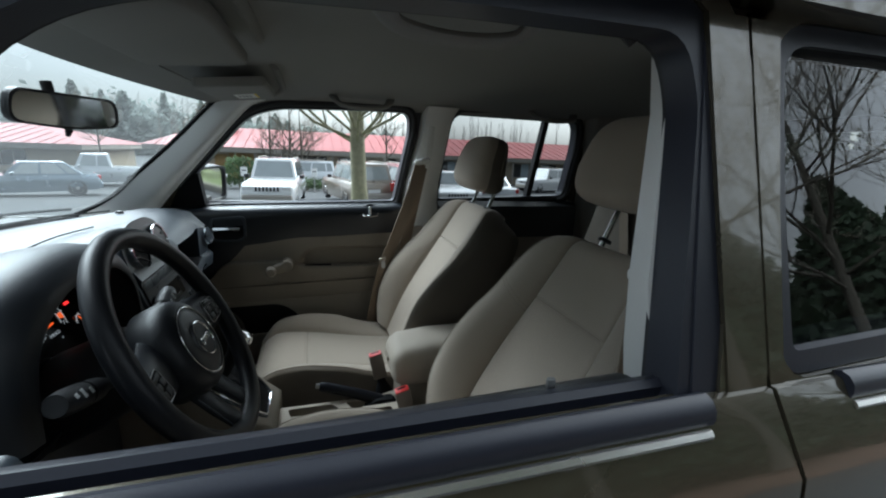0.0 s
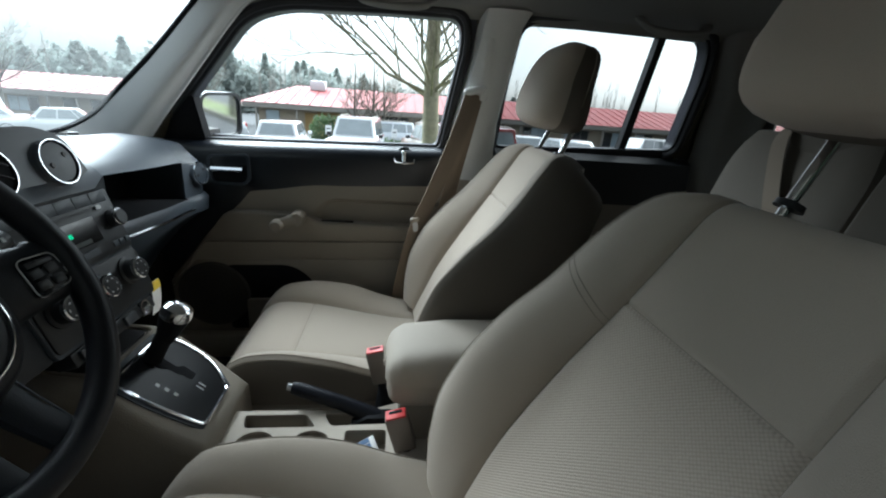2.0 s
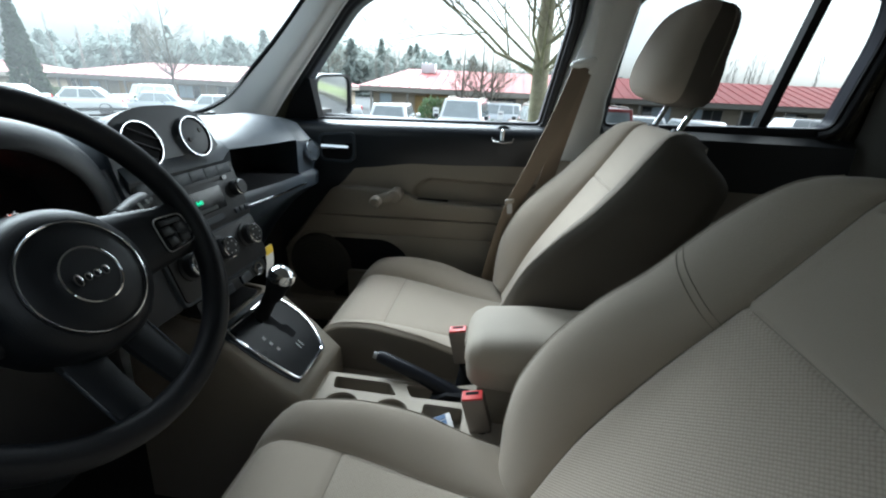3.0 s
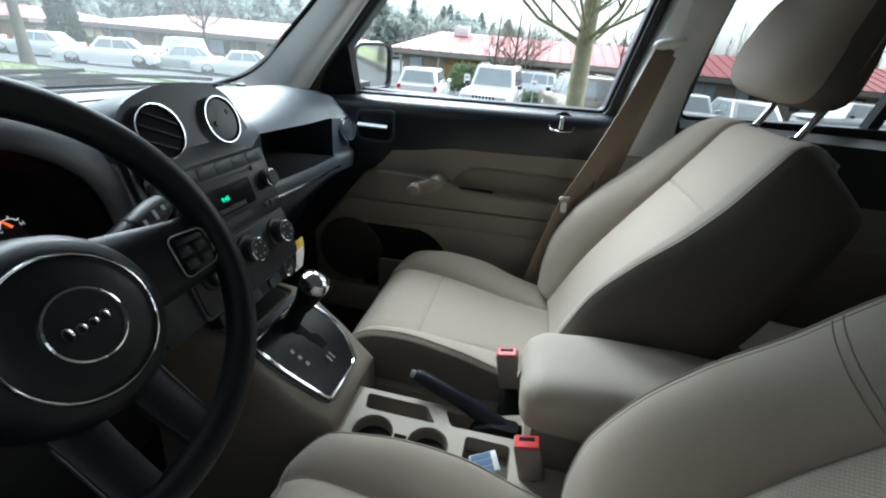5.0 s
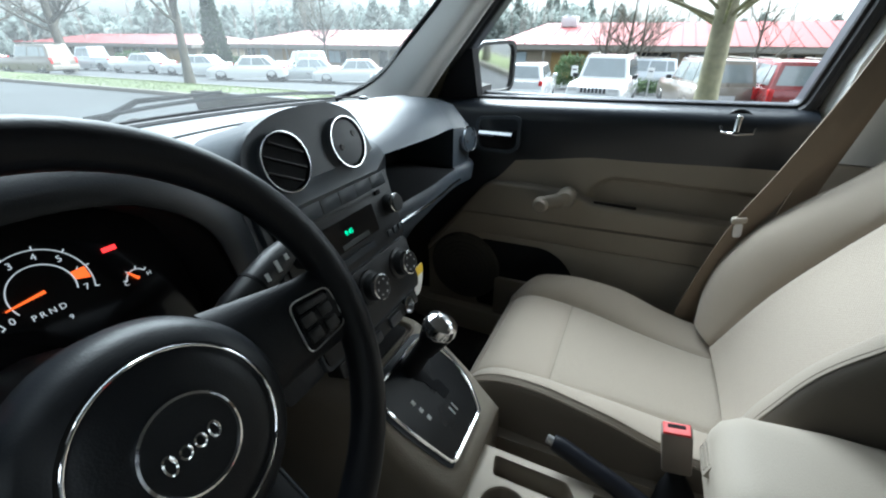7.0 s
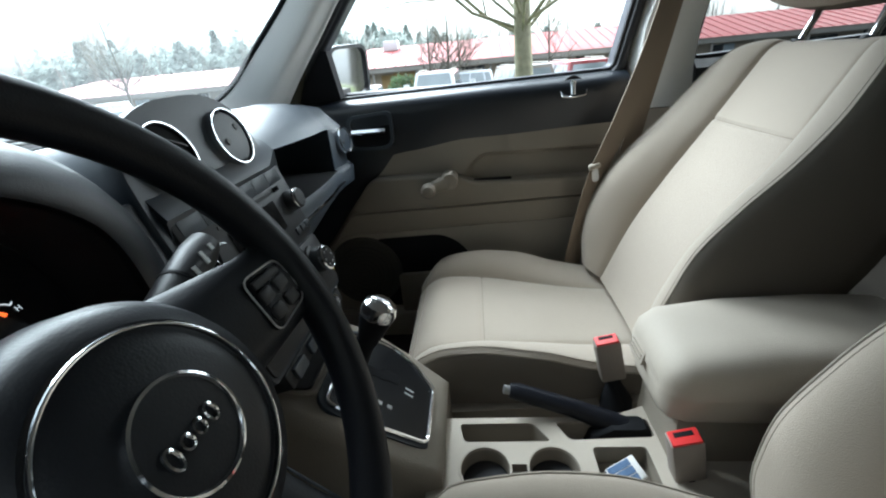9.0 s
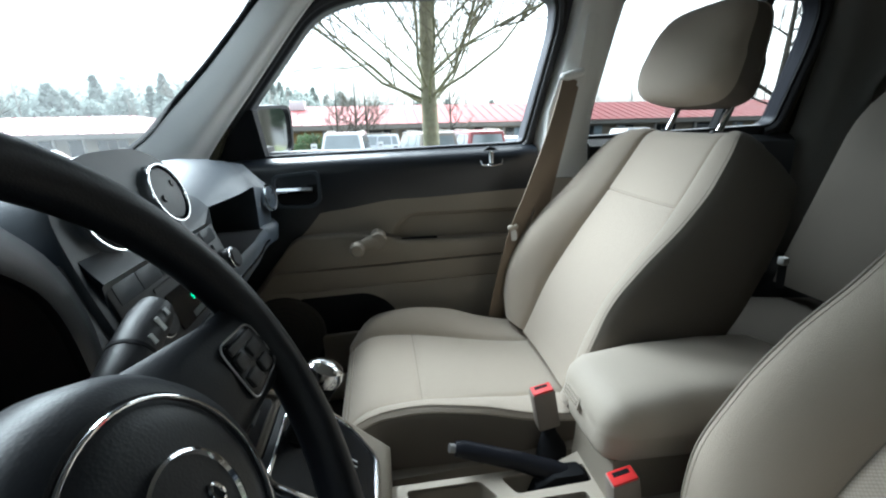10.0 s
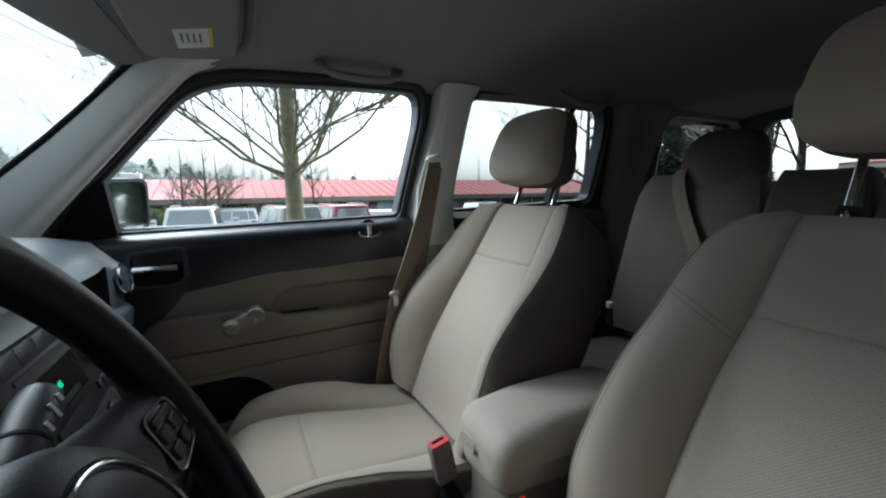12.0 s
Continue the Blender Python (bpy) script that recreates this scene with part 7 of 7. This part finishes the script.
for x, y, h, r, sd in ((-19.5, 13.8, 9, 0.20, 5), (-36, 17.0, 10, 0.32, 8), (-44, 16.5, 10, 0.24, 11), (-27, 33, 8, 0.12, 12), (-15, 37, 6, 0.08, 14)):
    bare_tree(x, y, h, r, 2.2, sd, "bare deciduous tree in the parking lot", None, 3)
for x, y, h, r, sd in ((-2.6, 31.0, 5.5, 0.11, 21), (-1.4, 32.0, 6, 0.12, 23), (-0.6, 31.0, 5.5, 0.10, 25), (6, 34, 6.5, 0.11, 26)):
    bare_tree(x, y, h, r, 1.0, sd, "small bare multi-stem tree before the building", None, 2)
for x, y, h, r, sd in ((11, 5.5, 9, 0.16, 31), (13.5, 5.1, 7, 0.12, 34), (20, 9, 9, 0.18, 33), (16, 15, 9, 0.16, 37), (30, 3, 10, 0.2, 39)):
    bare_tree(x, y, h, r, 1.6, sd, "bare deciduous tree behind the car", None, 3)
for x, y, h, r, sd in ((3.2, -5.2, 8, 0.10, 41), (0.5, -5.6, 8, 0.11, 43), (6.0, -5.4, 8, 0.11, 45), (-3, -5.5, 8, 0.10, 47), (9.5, -5.5, 8, 0.1, 48)):
    bare_tree(x, y, h, r, 1.4, sd, "bare deciduous tree in the mulch bed", None, 3, z=0.3)


def leafy(bm, c, rx, ry, rz, n, size, rg, cone=False):
    """Scatters small folded leaves through an uneven blob or cone."""
    c = Vector(c)
    for k in range(n):
        a, s = rg.uniform(0, 6.283), rg.random()
        if cone:
            hgt = rg.random() ** 1.3
            w = (1 - hgt) ** 0.85 * (0.55 + 0.45 * abs(math.sin(hgt * 37 + 3 * a))) * (0.5 + 0.5 * s ** 0.4)
            q = c + Vector((rx * w * math.cos(a), ry * w * math.sin(a), rz * hgt))
        else:
            t = math.acos(rg.uniform(-0.5, 1))
            w = (0.78 + 0.22 * math.sin(3 * a + 5 * t) * math.cos(4 * t)) * (0.6 + 0.4 * s ** 0.4)
            q = c + Vector((rx * w * math.sin(t) * math.cos(a), ry * w * math.sin(t) * math.sin(a), rz * w * math.cos(t)))
        u = Vector((rg.uniform(-1, 1), rg.uniform(-1, 1), rg.uniform(-1, 1))).normalized()
        v = u.orthogonal().normalized()
        z = size * rg.uniform(0.6, 1.4)
        bm.faces.new([bm.verts.new(p) for p in (q - u * z, q + v * z * 0.6, q + u * z, q - v * z * 0.6)])


def shrub(x, y, rx, ry, rz, n, size, seed, label, name="bush", cat="bush"):
    rg = random.Random(seed)
    z = gz(x, y)
    t = thing(name, (x, y, z), label, cat, "shrubs")
    bm = bmesh.new()
    leafy(bm, (x, y, z + rz * 0.35), rx, ry, rz * 0.7, n, size, rg)
    part("foliage", bm, BUSH, t)
    part("stems", tube([(x, y, z - 0.05), (x + 0.05, y, z + rz * 0.5)], [0.06, 0.02], 6), TWIG, t)


shrub(-4.2, 27.5, 1.3, 1.2, 2.1, 2500, 0.07, 51, "round evergreen bush before the building")
shrub(-0.2, 26.0, 1.8, 0.7, 0.8, 1800, 0.06, 52, "low clipped hedge at the lot edge", "hedge", "hedge")
shrub(3.6, 27.5, 2.0, 0.7, 0.9, 1600, 0.06, 53, "low clipped hedge at the lot edge", "hedge", "hedge")
shrub(-24.5, 27.5, 1.4, 1.2, 1.3, 1500, 0.07, 54, "low evergreen bush before the building")
shrub(-33, 28, 2.5, 1.2, 1.4, 1500, 0.08, 55, "low evergreen bush before the building")
shrub(-50, 30, 3.5, 1.5, 1.6, 1500, 0.09, 56, "low evergreen bush before the building")


def conifer(x, y, h, w, n, size, seed, label, z=None, material=None):
    rg = random.Random(seed)
    z = gz(x, y) if z is None else z
    t = thing("conifer", (x, y, z), label, "tree", "conifers")
    part("trunk", tube([(x, y, z - 0.1), (x, y, z + h * 0.9)], [w * 0.09, w * 0.02], 8), BARK, t)
    bm = bmesh.new()
    leafy(bm, (x, y, z + h * 0.06), w, w, h * 0.95, n, size, rg, True)
    part("foliage", bm, material or LEAF, t)


conifer(9.9, 6.6, 8.5, 0.75, 9000, 0.09, 61, "dark columnar evergreen beside the lot")
conifer(-33.5, 27.0, 7.5, 1.3, 5000, 0.14, 62, "dark slender conifer in the lot")
# out of view before x = 6, 7 m are added to shade the driver side
for k in range(14):
    x = -14 + 2.3 * k + rng.uniform(-0.6, 0.6)
    conifer(x, -7.0 - rng.uniform(0, 2.5), rng.uniform(3.8, 5.2) + (7.0 if x < 6 else 0.0), 2.2, 10000, 0.14, 70 + k, "dark evergreen in the mulch bed; those before x = 6 raised to block light", 0.3)
for k in range(8):
    x = -9 + 2.6 * k
    rg = random.Random(90 + k)
    t = thing("bush", (x, -6.5, 0.1), "evergreen shrub in the mulch bed", "bush", "shrubs")
    bm = bmesh.new()
    t["label"] = "evergreen shrub in the brown mulch bed"
    leafy(bm, (x, -6.5 + rg.uniform(-0.5, 0.5), 0.35), rg.uniform(0.8, 1.2), 0.9, rg.uniform(0.8, 1.3), 1500, 0.06, rg)
    part("foliage", bm, LEAF, t)

# far woods: one sheet of many conifers and bare crowns
bm, bt = bmesh.new(), bmesh.new()
rg = random.Random(101)


def az_place(az, dist):
    return -math.sin(radians(az)) * dist, math.cos(radians(az)) * dist


for k in range(240):
    az = rg.uniform(-16, 80)
    dist = rg.uniform(95, 175)
    x, y = az_place(az, dist)
    el = table(az, [(-16, 2.2), (-5, 2.6), (5, 3.6), (14, 5.2), (24, 5.4), (33, 4.2), (40, 5.2), (50, 3.4), (64, 2.6), (80, 2.6)])
    top = 1.2 + math.tan(radians(el)) * dist * rg.uniform(0.66, 1.04)
    wd = rg.uniform(3.0, 6.0)
    leafy(bm, (x, y, -2), wd, wd, (top + 2) * rg.uniform(0.8, 1.05), 850, 0.66, rg, rg.random() < 0.35)
for k in range(110):
    az = rg.uniform(-48, 14) if k < 80 else rg.uniform(14, 75)
    dist = rg.uniform(75, 105)
    x, y = az_place(az, dist)
    top = 1.2 + math.tan(radians(rg.uniform(3.2, 5.2))) * dist
    p = Vector((x, y, -2))
    tube([p, p + Vector((rg.uniform(-0.3, 0.3), 0, (top + 2) * 0.5)), p + Vector((rg.uniform(-0.6, 0.6), 0, top + 2))], [0.10, 0.06, 0.015], 5, bm=bt)
    for j in range(34):
        f = rg.uniform(0.3, 0.95)
        q = p + Vector((0, 0, (top + 2) * f))
        a = rg.uniform(0, 6.28)
        d = Vector((math.cos(a) * 0.45, math.sin(a) * 0.45, 1)) * rg.uniform(1.0, 2.6) * (1.15 - f)
        tube([q, q + d], [0.03, 0.008], 3, bm=bt)
for b_, nm, mt, lb in ((bm, "far_conifers", FARLEAF, "distant conifer woods on a hillside, haze in their colour"), (bt, "far_bare_trees", FARTWIG, "distant bare trees, haze in their colour")):
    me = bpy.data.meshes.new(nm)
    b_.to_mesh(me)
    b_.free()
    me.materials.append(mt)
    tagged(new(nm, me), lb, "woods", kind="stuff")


# single-storey buildings
def building(x0, x1, y0, depth, zb, eave, ridge, label, hip=3.0, bays=None, wallm=None):
    bld = thing("building", ((x0 + x1) / 2, y0 + depth / 2, zb), label, "building", "office buildings")
    part("wall", box(x0 + 0.9, x1 - 0.9, y0 + 1.2, y0 + depth - 1.2, zb - 0.1, eave - 0.05), wallm or WALLM, bld)
    part("fascia", box(x0, x1, y0, y0 + depth, eave - 0.42, eave, 0.03), FASCIA, bld, "grey fascia band")
    ym = y0 + depth / 2
    bm = bmesh.new()
    a, b, c, d = [bm.verts.new(p) for p in ((x0 - 0.1, y0 - 0.1, eave + 0.003), (x1 + 0.1, y0 - 0.1, eave + 0.003), (x1 + 0.1, y0 + depth + 0.1, eave + 0.003), (x0 - 0.1, y0 + depth + 0.1, eave + 0.003))]
    e, f = bm.verts.new((x0 + hip, ym, ridge)), bm.verts.new((x1 - hip, ym, ridge))
    for q in ((a, b, f, e), (b, c, f), (c, d, e, f), (d, a, e), (a, d, c, b)):
        bm.faces.new(q)
    rf = part("roof", bm, ROOF, bld, "faded red standing-seam metal roof")
    n = int((x1 - x0) / 0.9)
    bm = bmesh.new()
    for k in range(1, n):
        x = lerp(x0, x1, k / n)
        fx = min(1, (x - x0) / hip, (x1 - x) / hip)
        p, q = Vector((x, y0 - 0.1, eave + 0.02)), Vector((x, lerp(y0, ym, fx), lerp(eave, ridge, fx) + 0.02))
        tube([p, q], 0.035, 4, bm=bm)
    tagged(part("roof_seam", bm, ROOF, rf), kind="stuff")
    rg = random.Random(int(x0 * 7) % 1000)
    x = x0 + 1.5
    while x < x1 - 3:
        w = rg.choice((1.2, 1.8, 2.4))
        kind = rg.random()
        yy = y0 + 1.2
        if kind < 0.62:
            wd = part("window", box(x, x + w, yy - 0.06, yy + 0.02, zb + 0.7, eave - 0.55, 0.01), FASCIA, bld)
            np_ = max(1, int(w / 0.7))
            for j in range(np_):
                a0, a1 = x + 0.06 + j * (w - 0.06) / np_, x + (j + 1) * (w - 0.06) / np_
                part("pane", box(a0, a1, yy - 0.075, yy - 0.05, zb + 0.76, eave - 0.6), DARKWIN if rg.random() < 0.65 else BLUEWIN, wd)
        elif kind < 0.82:
            part("door", box(x, x + 1.0, yy - 0.05, yy + 0.02, zb, zb + 2.05, 0.01), BRICKM, bld, "ochre door panel")
            part("panel", box(x + 1.05, x + w + 0.6, yy - 0.04, yy + 0.02, zb, eave - 0.5, 0.01), BRICKM, bld)
        else:
            part("window", box(x, x + w, yy - 0.07, yy + 0.02, zb + 0.05, eave - 0.5, 0.01), DARKWIN, bld, "dark entrance glazing")
        part("post", box(x - 0.55, x - 0.40, y0 + 0.15, y0 + 0.30, zb, eave - 0.4), FASCIA, bld)
        x += w + rg.uniform(0.9, 2.2)
    return bld


building(-12.5, 48, 37.5, 14, -1.85, 0.83, 2.55, "long low office building with faded red metal roof")
roof_unit = thing("roof_unit", (-7.3, 43.5, 2.3), "white rooftop ventilation box", "vent box")
part("casing", box(-8.0, -6.6, 43.0, 44.2, 2.2, 3.05, 0.04), WHITECAR, roof_unit)
building(-46, -17, 39.0, 14, -1.95, 0.55, 2.05, "low office building with faded red metal roof", 6)
building(-88, -50, 37.0, 14, -1.95, 0.45, 1.6, "low office building with faded red roof beyond the lot", 6)
building(-150, -93, 42.0, 14, -1.95, 0.3, 1.2, "distant low building with red roof", 6)


# parked cars
def parked_car(x, y, yaw, paint, kind, label, scale=1.0):
    z = gz(x, y)
    m = pose(x, y, z, 0, 0, yaw) @ Matrix.Scale(scale, 4)
    t = thing("parked_car", (x, y, z), label, "car", "parked cars")
    spec = {  # half length, half width, belt, roof, cabin start/end low and high
        "suv": (2.30, 0.91, 1.02, 1.74, -0.95, 2.20, -0.35, 2.05, 0.98),
        "sedan": (2.30, 0.88, 0.90, 1.43, -0.95, 1.75, -0.20, 1.15, 0.84),
        "hatch": (2.05, 0.86, 0.92, 1.47, -0.85, 1.95, -0.15, 1.65, 0.86),
        "pickup": (2.70, 0.95, 1.05, 1.80, -0.95, 1.0, -0.35, 0.85, 1.02),
    }
    L, W, belt, roof, c0, c1, r0, r1, hood = spec[kind]
    T = lambda q: m @ Vector(q)

    def ring(xx, w, zt, zb):
        return [T((xx, yy, zz)) for yy, zz in ((-w, zb), (-w * 1.02, zb + 0.25), (-w * 1.02, (zb + zt) / 2 + 0.1), (-w * 0.97, zt - 0.06), (-w * 0.9, zt), (w * 0.9, zt), (w * 0.97, zt - 0.06), (w * 1.02, (zb + zt) / 2 + 0.1), (w * 1.02, zb + 0.25), (w, zb))]
    prof = [(-L, 0.86, hood - 0.25, 0.32), (-L + 0.08, 0.95, hood - 0.10, 0.26), (-L + 0.3, 1.0, hood - 0.03, 0.24), (c0, 1.0, hood + 0.02, 0.22), (c0 + 0.3, 1.0, belt, 0.22), (c1 - 0.2, 1.0, belt, 0.22)]
    tail = belt if kind in ("suv", "hatch", "pickup") else belt + 0.02
    prof += [(L - 0.15, 0.98, tail, 0.26), (L - 0.04, 0.94, tail - 0.05, 0.30), (L, 0.88, tail - 0.20, 0.36)]
    part("body", loft([ring(xx, W * w, zt, zb) for xx, w, zt, zb in prof]), paint, t)
    cabin = loft([[T((lerp(a, b, f), yy * W * lerp(0.93, 0.76, f), lerp(belt - 0.02, roof, f2))) for a, b, yy in ((c0 + 0.25, r0, -0.96), (c0 + 0.25 + 0.05, r0 + 0.05, -1), (c1 - 0.05, r1 - 0.05, -1), (c1, r1, -0.95), (c1, r1, 0.95), (c1 - 0.05, r1 - 0.05, 1), (c0 + 0.3, r0 + 0.05, 1), (c0 + 0.25, r0, 0.96))] for f, f2 in ((0, 0), (0.5, 0.5), (0.9, 0.92), (1.0, 0.985), (1.12, 1.0))])
    part("cabin", cabin, paint, t)

    def quad(name, pts, material, lift=0.012):
        b = bmesh.new()
        vs_ = [T(q) for q in pts]
        n_ = (vs_[1] - vs_[0]).cross(vs_[2] - vs_[0]).normalized() * lift * scale
        c_ = sum(vs_, Vector()) / 4
        if n_.dot(c_ - T((0.3, 0, belt))) < 0:
            n_ = -n_
        lo, hi = [b.verts.new(q) for q in vs_], [b.verts.new(q + n_) for q in vs_]
        b.faces.new(hi)
        for i in range(4):
            b.faces.new((lo[i], lo[(i + 1) % 4], hi[(i + 1) % 4], hi[i]))
        return part(name, b, material, t)

    def cp(xa, xb, yy, f):
        return (lerp(xa, xb, f), yy * W * lerp(0.93, 0.76, f), lerp(belt - 0.02, roof, f))
    quad("windscreen", [cp(c0 + 0.25, r0, -0.86, 0.10), cp(c0 + 0.25, r0, 0.86, 0.10), cp(c0 + 0.25, r0, 0.84, 0.88), cp(c0 + 0.25, r0, -0.84, 0.88)], CARGLASS)
    quad("rear_window", [cp(c1, r1, -0.84, 0.14), cp(c1, r1, 0.84, 0.14), cp(c1, r1, 0.80, 0.84), cp(c1, r1, -0.80, 0.84)], CARGLASS)
    cuts = [0.03, 0.40, 0.44, 0.80, 0.83, 0.98] if kind != "pickup" else [0.03, 0.55, 0.60, 0.97]
    for sg in (-1, 1):
        for k in range(0, len(cuts), 2):
            fa, fb = cuts[k], cuts[k + 1]
            lo_a, lo_b = lerp(c0 + 0.35, c1 - 0.1, fa), lerp(c0 + 0.35, c1 - 0.1, fb)
            hi_a, hi_b = lerp(r0 + 0.12, r1 - 0.1, fa), lerp(r0 + 0.12, r1 - 0.1, fb)
            quad("side_window", [cp(lo_a, hi_a, sg, 0.12), cp(lo_b, hi_b, sg, 0.12), cp(lo_b, hi_b, sg, 0.85), cp(lo_a, hi_a, sg, 0.85)], CARGLASS)
        part("door_mirror", box(c0 + 0.42, c0 + 0.56, sg * (W + 0.10) - 0.09, sg * (W + 0.10) + 0.09, belt - 0.0, belt + 0.14, 0.03, m=m), BLACK if kind == "suv" else paint, t)
        part("headlight", box(-L - 0.005, -L + 0.16, sg * W * 0.72 - 0.16, sg * W * 0.72 + 0.16, hood - 0.27, hood - 0.12, 0.03, m=m), LENS, t)
        part("tail_light", box(L - 0.14, L + 0.012, sg * W * 0.86 - 0.075, sg * W * 0.86 + 0.075, belt - (0.36 if kind == "suv" else 0.2), belt - 0.02, 0.02, m=m), REDLENS, t)
    part("front_bumper", box(-L - 0.05, -L + 0.25, -W * 0.92, W * 0.92, 0.28, 0.56, 0.06, 3, m=m), paint if kind != "suv" else FASCIA, t)
    part("rear_bumper", box(L - 0.25, L + 0.06, -W * 0.94, W * 0.94, 0.30, 0.58, 0.06, 3, m=m), paint if kind != "suv" else FASCIA, t)
    gr = part("grille", box(-L - 0.012, -L + 0.05, -0.46, 0.46, hood - 0.32, hood - 0.13, 0.02, m=m), paint, t)
    for k in range(7):
        part("grille_slot", box(-L - 0.02, -L + 0.0, -0.40 + 0.12 * k - 0.005, -0.40 + 0.12 * k + 0.075, hood - 0.30, hood - 0.15, 0.01, 1, m=m), RUBBER, gr)
    part("plate_bar", box(L + 0.004, L + 0.016, -0.26, 0.26, belt - 0.42, belt - 0.28, m=m), LENS, t)
    if kind == "suv":
        for sg in (-1, 1):
            part("roof_rail", tube([T((0.0, sg * W * 0.70, roof + 0.0)), T((0.1, sg * W * 0.70, roof + 0.05)), T((1.7, sg * W * 0.70, roof + 0.05)), T((1.8, sg * W * 0.70, roof))], 0.02, 6), FASCIA, t)
    if kind == "pickup":
        part("bed_liner", box(1.05, 2.55, -W * 0.82, W * 0.82, belt - 0.05, belt + 0.006, m=m), RUBBER, t)
    for xx in (-L + 0.82, L - 0.85):
        for sg in (-1, 1):
            w_ = part("wheel", lathe([(0.20, -0.10), (0.31, -0.11), (0.345, -0.07), (0.345, 0.07), (0.31, 0.11), (0.20, 0.10)], m @ pose(xx, sg * (W - 0.09), 0.34, 90, 0, 0), 22), RUBBER, t)
            part("rim", lathe([(0, 0.10), (0.06, 0.105), (0.12, 0.07), (0.21, 0.09), (0.215, 0.12), (0.23, 0.05)], m @ pose(xx, sg * (W - 0.09), 0.34, -90 * sg, 0, 0), 18), SATIN, w_)
    return t


def polar(az, dist):
    x, y = az_place(az, dist)
    return x + 0.3, y - 0.45


x, y = polar(4.9, 17.5)
parked_car(x, y, 86, WHITECAR, "suv", "white sport utility car parked nose out with black grille slots")
x, y = polar(13.8, 19.5)
parked_car(x, y, -86, WHITECAR, "hatch", "white hatchback parked tail out")
x, y = polar(-5.2, 18.5)
parked_car(x, y, -76, BROWNCAR, "suv", "taupe sport utility car with dark rear window parked tail out")
x, y = polar(-10.6, 24)
parked_car(x, y, -80, WHITECAR, "suv", "white utility car parked beside others")
x, y = polar(-11.6, 18.5)
parked_car(x, y, -82, REDCAR, "suv", "dark red sport utility car parked tail out")
x, y = polar(-17.5, 18.0)
parked_car(x, y, 88, WHITECAR, "sedan", "white sedan parked nose out")
x, y = polar(-22.5, 19.0)
parked_car(x, y, -88, SILVERCAR, "sedan", "silver sedan parked in the row")
x, y = polar(-31, 33)
parked_car(x, y, 20, WHITECAR, "suv", "white sport utility car near the building")
x, y = polar(1.8, 30)
parked_car(x, y, 10, SILVERCAR, "suv", "silver utility car near the building")
for az, dist, yaw, pm, kd, lb in ((62.4, 48, 12, SILVERCAR, "pickup", "silver pickup truck parked across the lot"), (58.2, 42, 15, WHITECAR, "sedan", "white sedan parked across the lot"), (53.2, 38, 20, WHITECAR, "sedan", "white sedan parked across the lot"),
                                  (48.0, 31, 35, WHITECAR, "sedan", "white sedan parked near the grass"), (41.8, 31, 35, SILVERCAR, "sedan", "silver sedan parked near the grass"), (42.2, 43, 60, SILVERCAR, "suv", "silver sport utility car across the lot"),
                                  (36.2, 29, 30, WHITECAR, "sedan", "white sedan parked near the grass"), (28.5, 24, 30, BLUECAR, "sedan", "grey-blue sedan parked near the grass"), (23.3, 31, 20, SILVERCAR, "pickup", "silver pickup truck parked in the lot"), (66.5, 40, 12, BROWNCAR, "suv", "taupe sport utility car across the lot"), (70.5, 50, 12, REDCAR, "sedan", "red sedan across the lot")):
    x, y = polar(az, dist)
    parked_car(x, y, yaw, pm, kd, lb)
parked_car(14.5, 10.2, 175, WHITECAR, "suv", "white van-like car parked behind along the grass", 1.15)
for k in range(9):
    conifer(20 + 3.4 * k, 12 + 1.4 * k + rng.uniform(-2, 2), rng.uniform(6, 9), 1.6, 2500, 0.2, 140 + k, "dark evergreen behind the lot")
for x, y, pm in ((24, 1.5, BLUECAR), (24, 4.5, SILVERCAR), (25, -1.8, WHITECAR)):
    parked_car(x, y, 178, pm, "sedan", "sedan parked in the row behind")
building(40, 46, -8, 22, 0.0, 2.8, 4.2, "pale low building behind the lot", 2.5)

# parking signs on posts
for az, dist in ((0.1, 24.5), (8.6, 24.0), (-15, 25)):
    x, y = polar(az, dist)
    z = gz(x, y)
    sg_ = thing("parking_sign", (x, y, z), "small white parking sign on a post", "sign", "parking signs")
    part("post", tube([(x, y, z - 0.05), (x, y, z + 1.45)], 0.03, 8), SATIN, sg_)
    part("board", prism(rounded([(-0.16, 0.95), (-0.16, 1.42), (0.16, 1.42), (0.16, 0.95)], 0.03, 3), lambda u, v, d: Vector((x + u, y - 0.035 - d, z + v)), -0.01, 0.01), SIGNW, sg_)
    part("writing_bar", box(x - 0.10, x + 0.10, y - 0.049, y - 0.0455, z + 1.22, z + 1.28), INK, sg_)
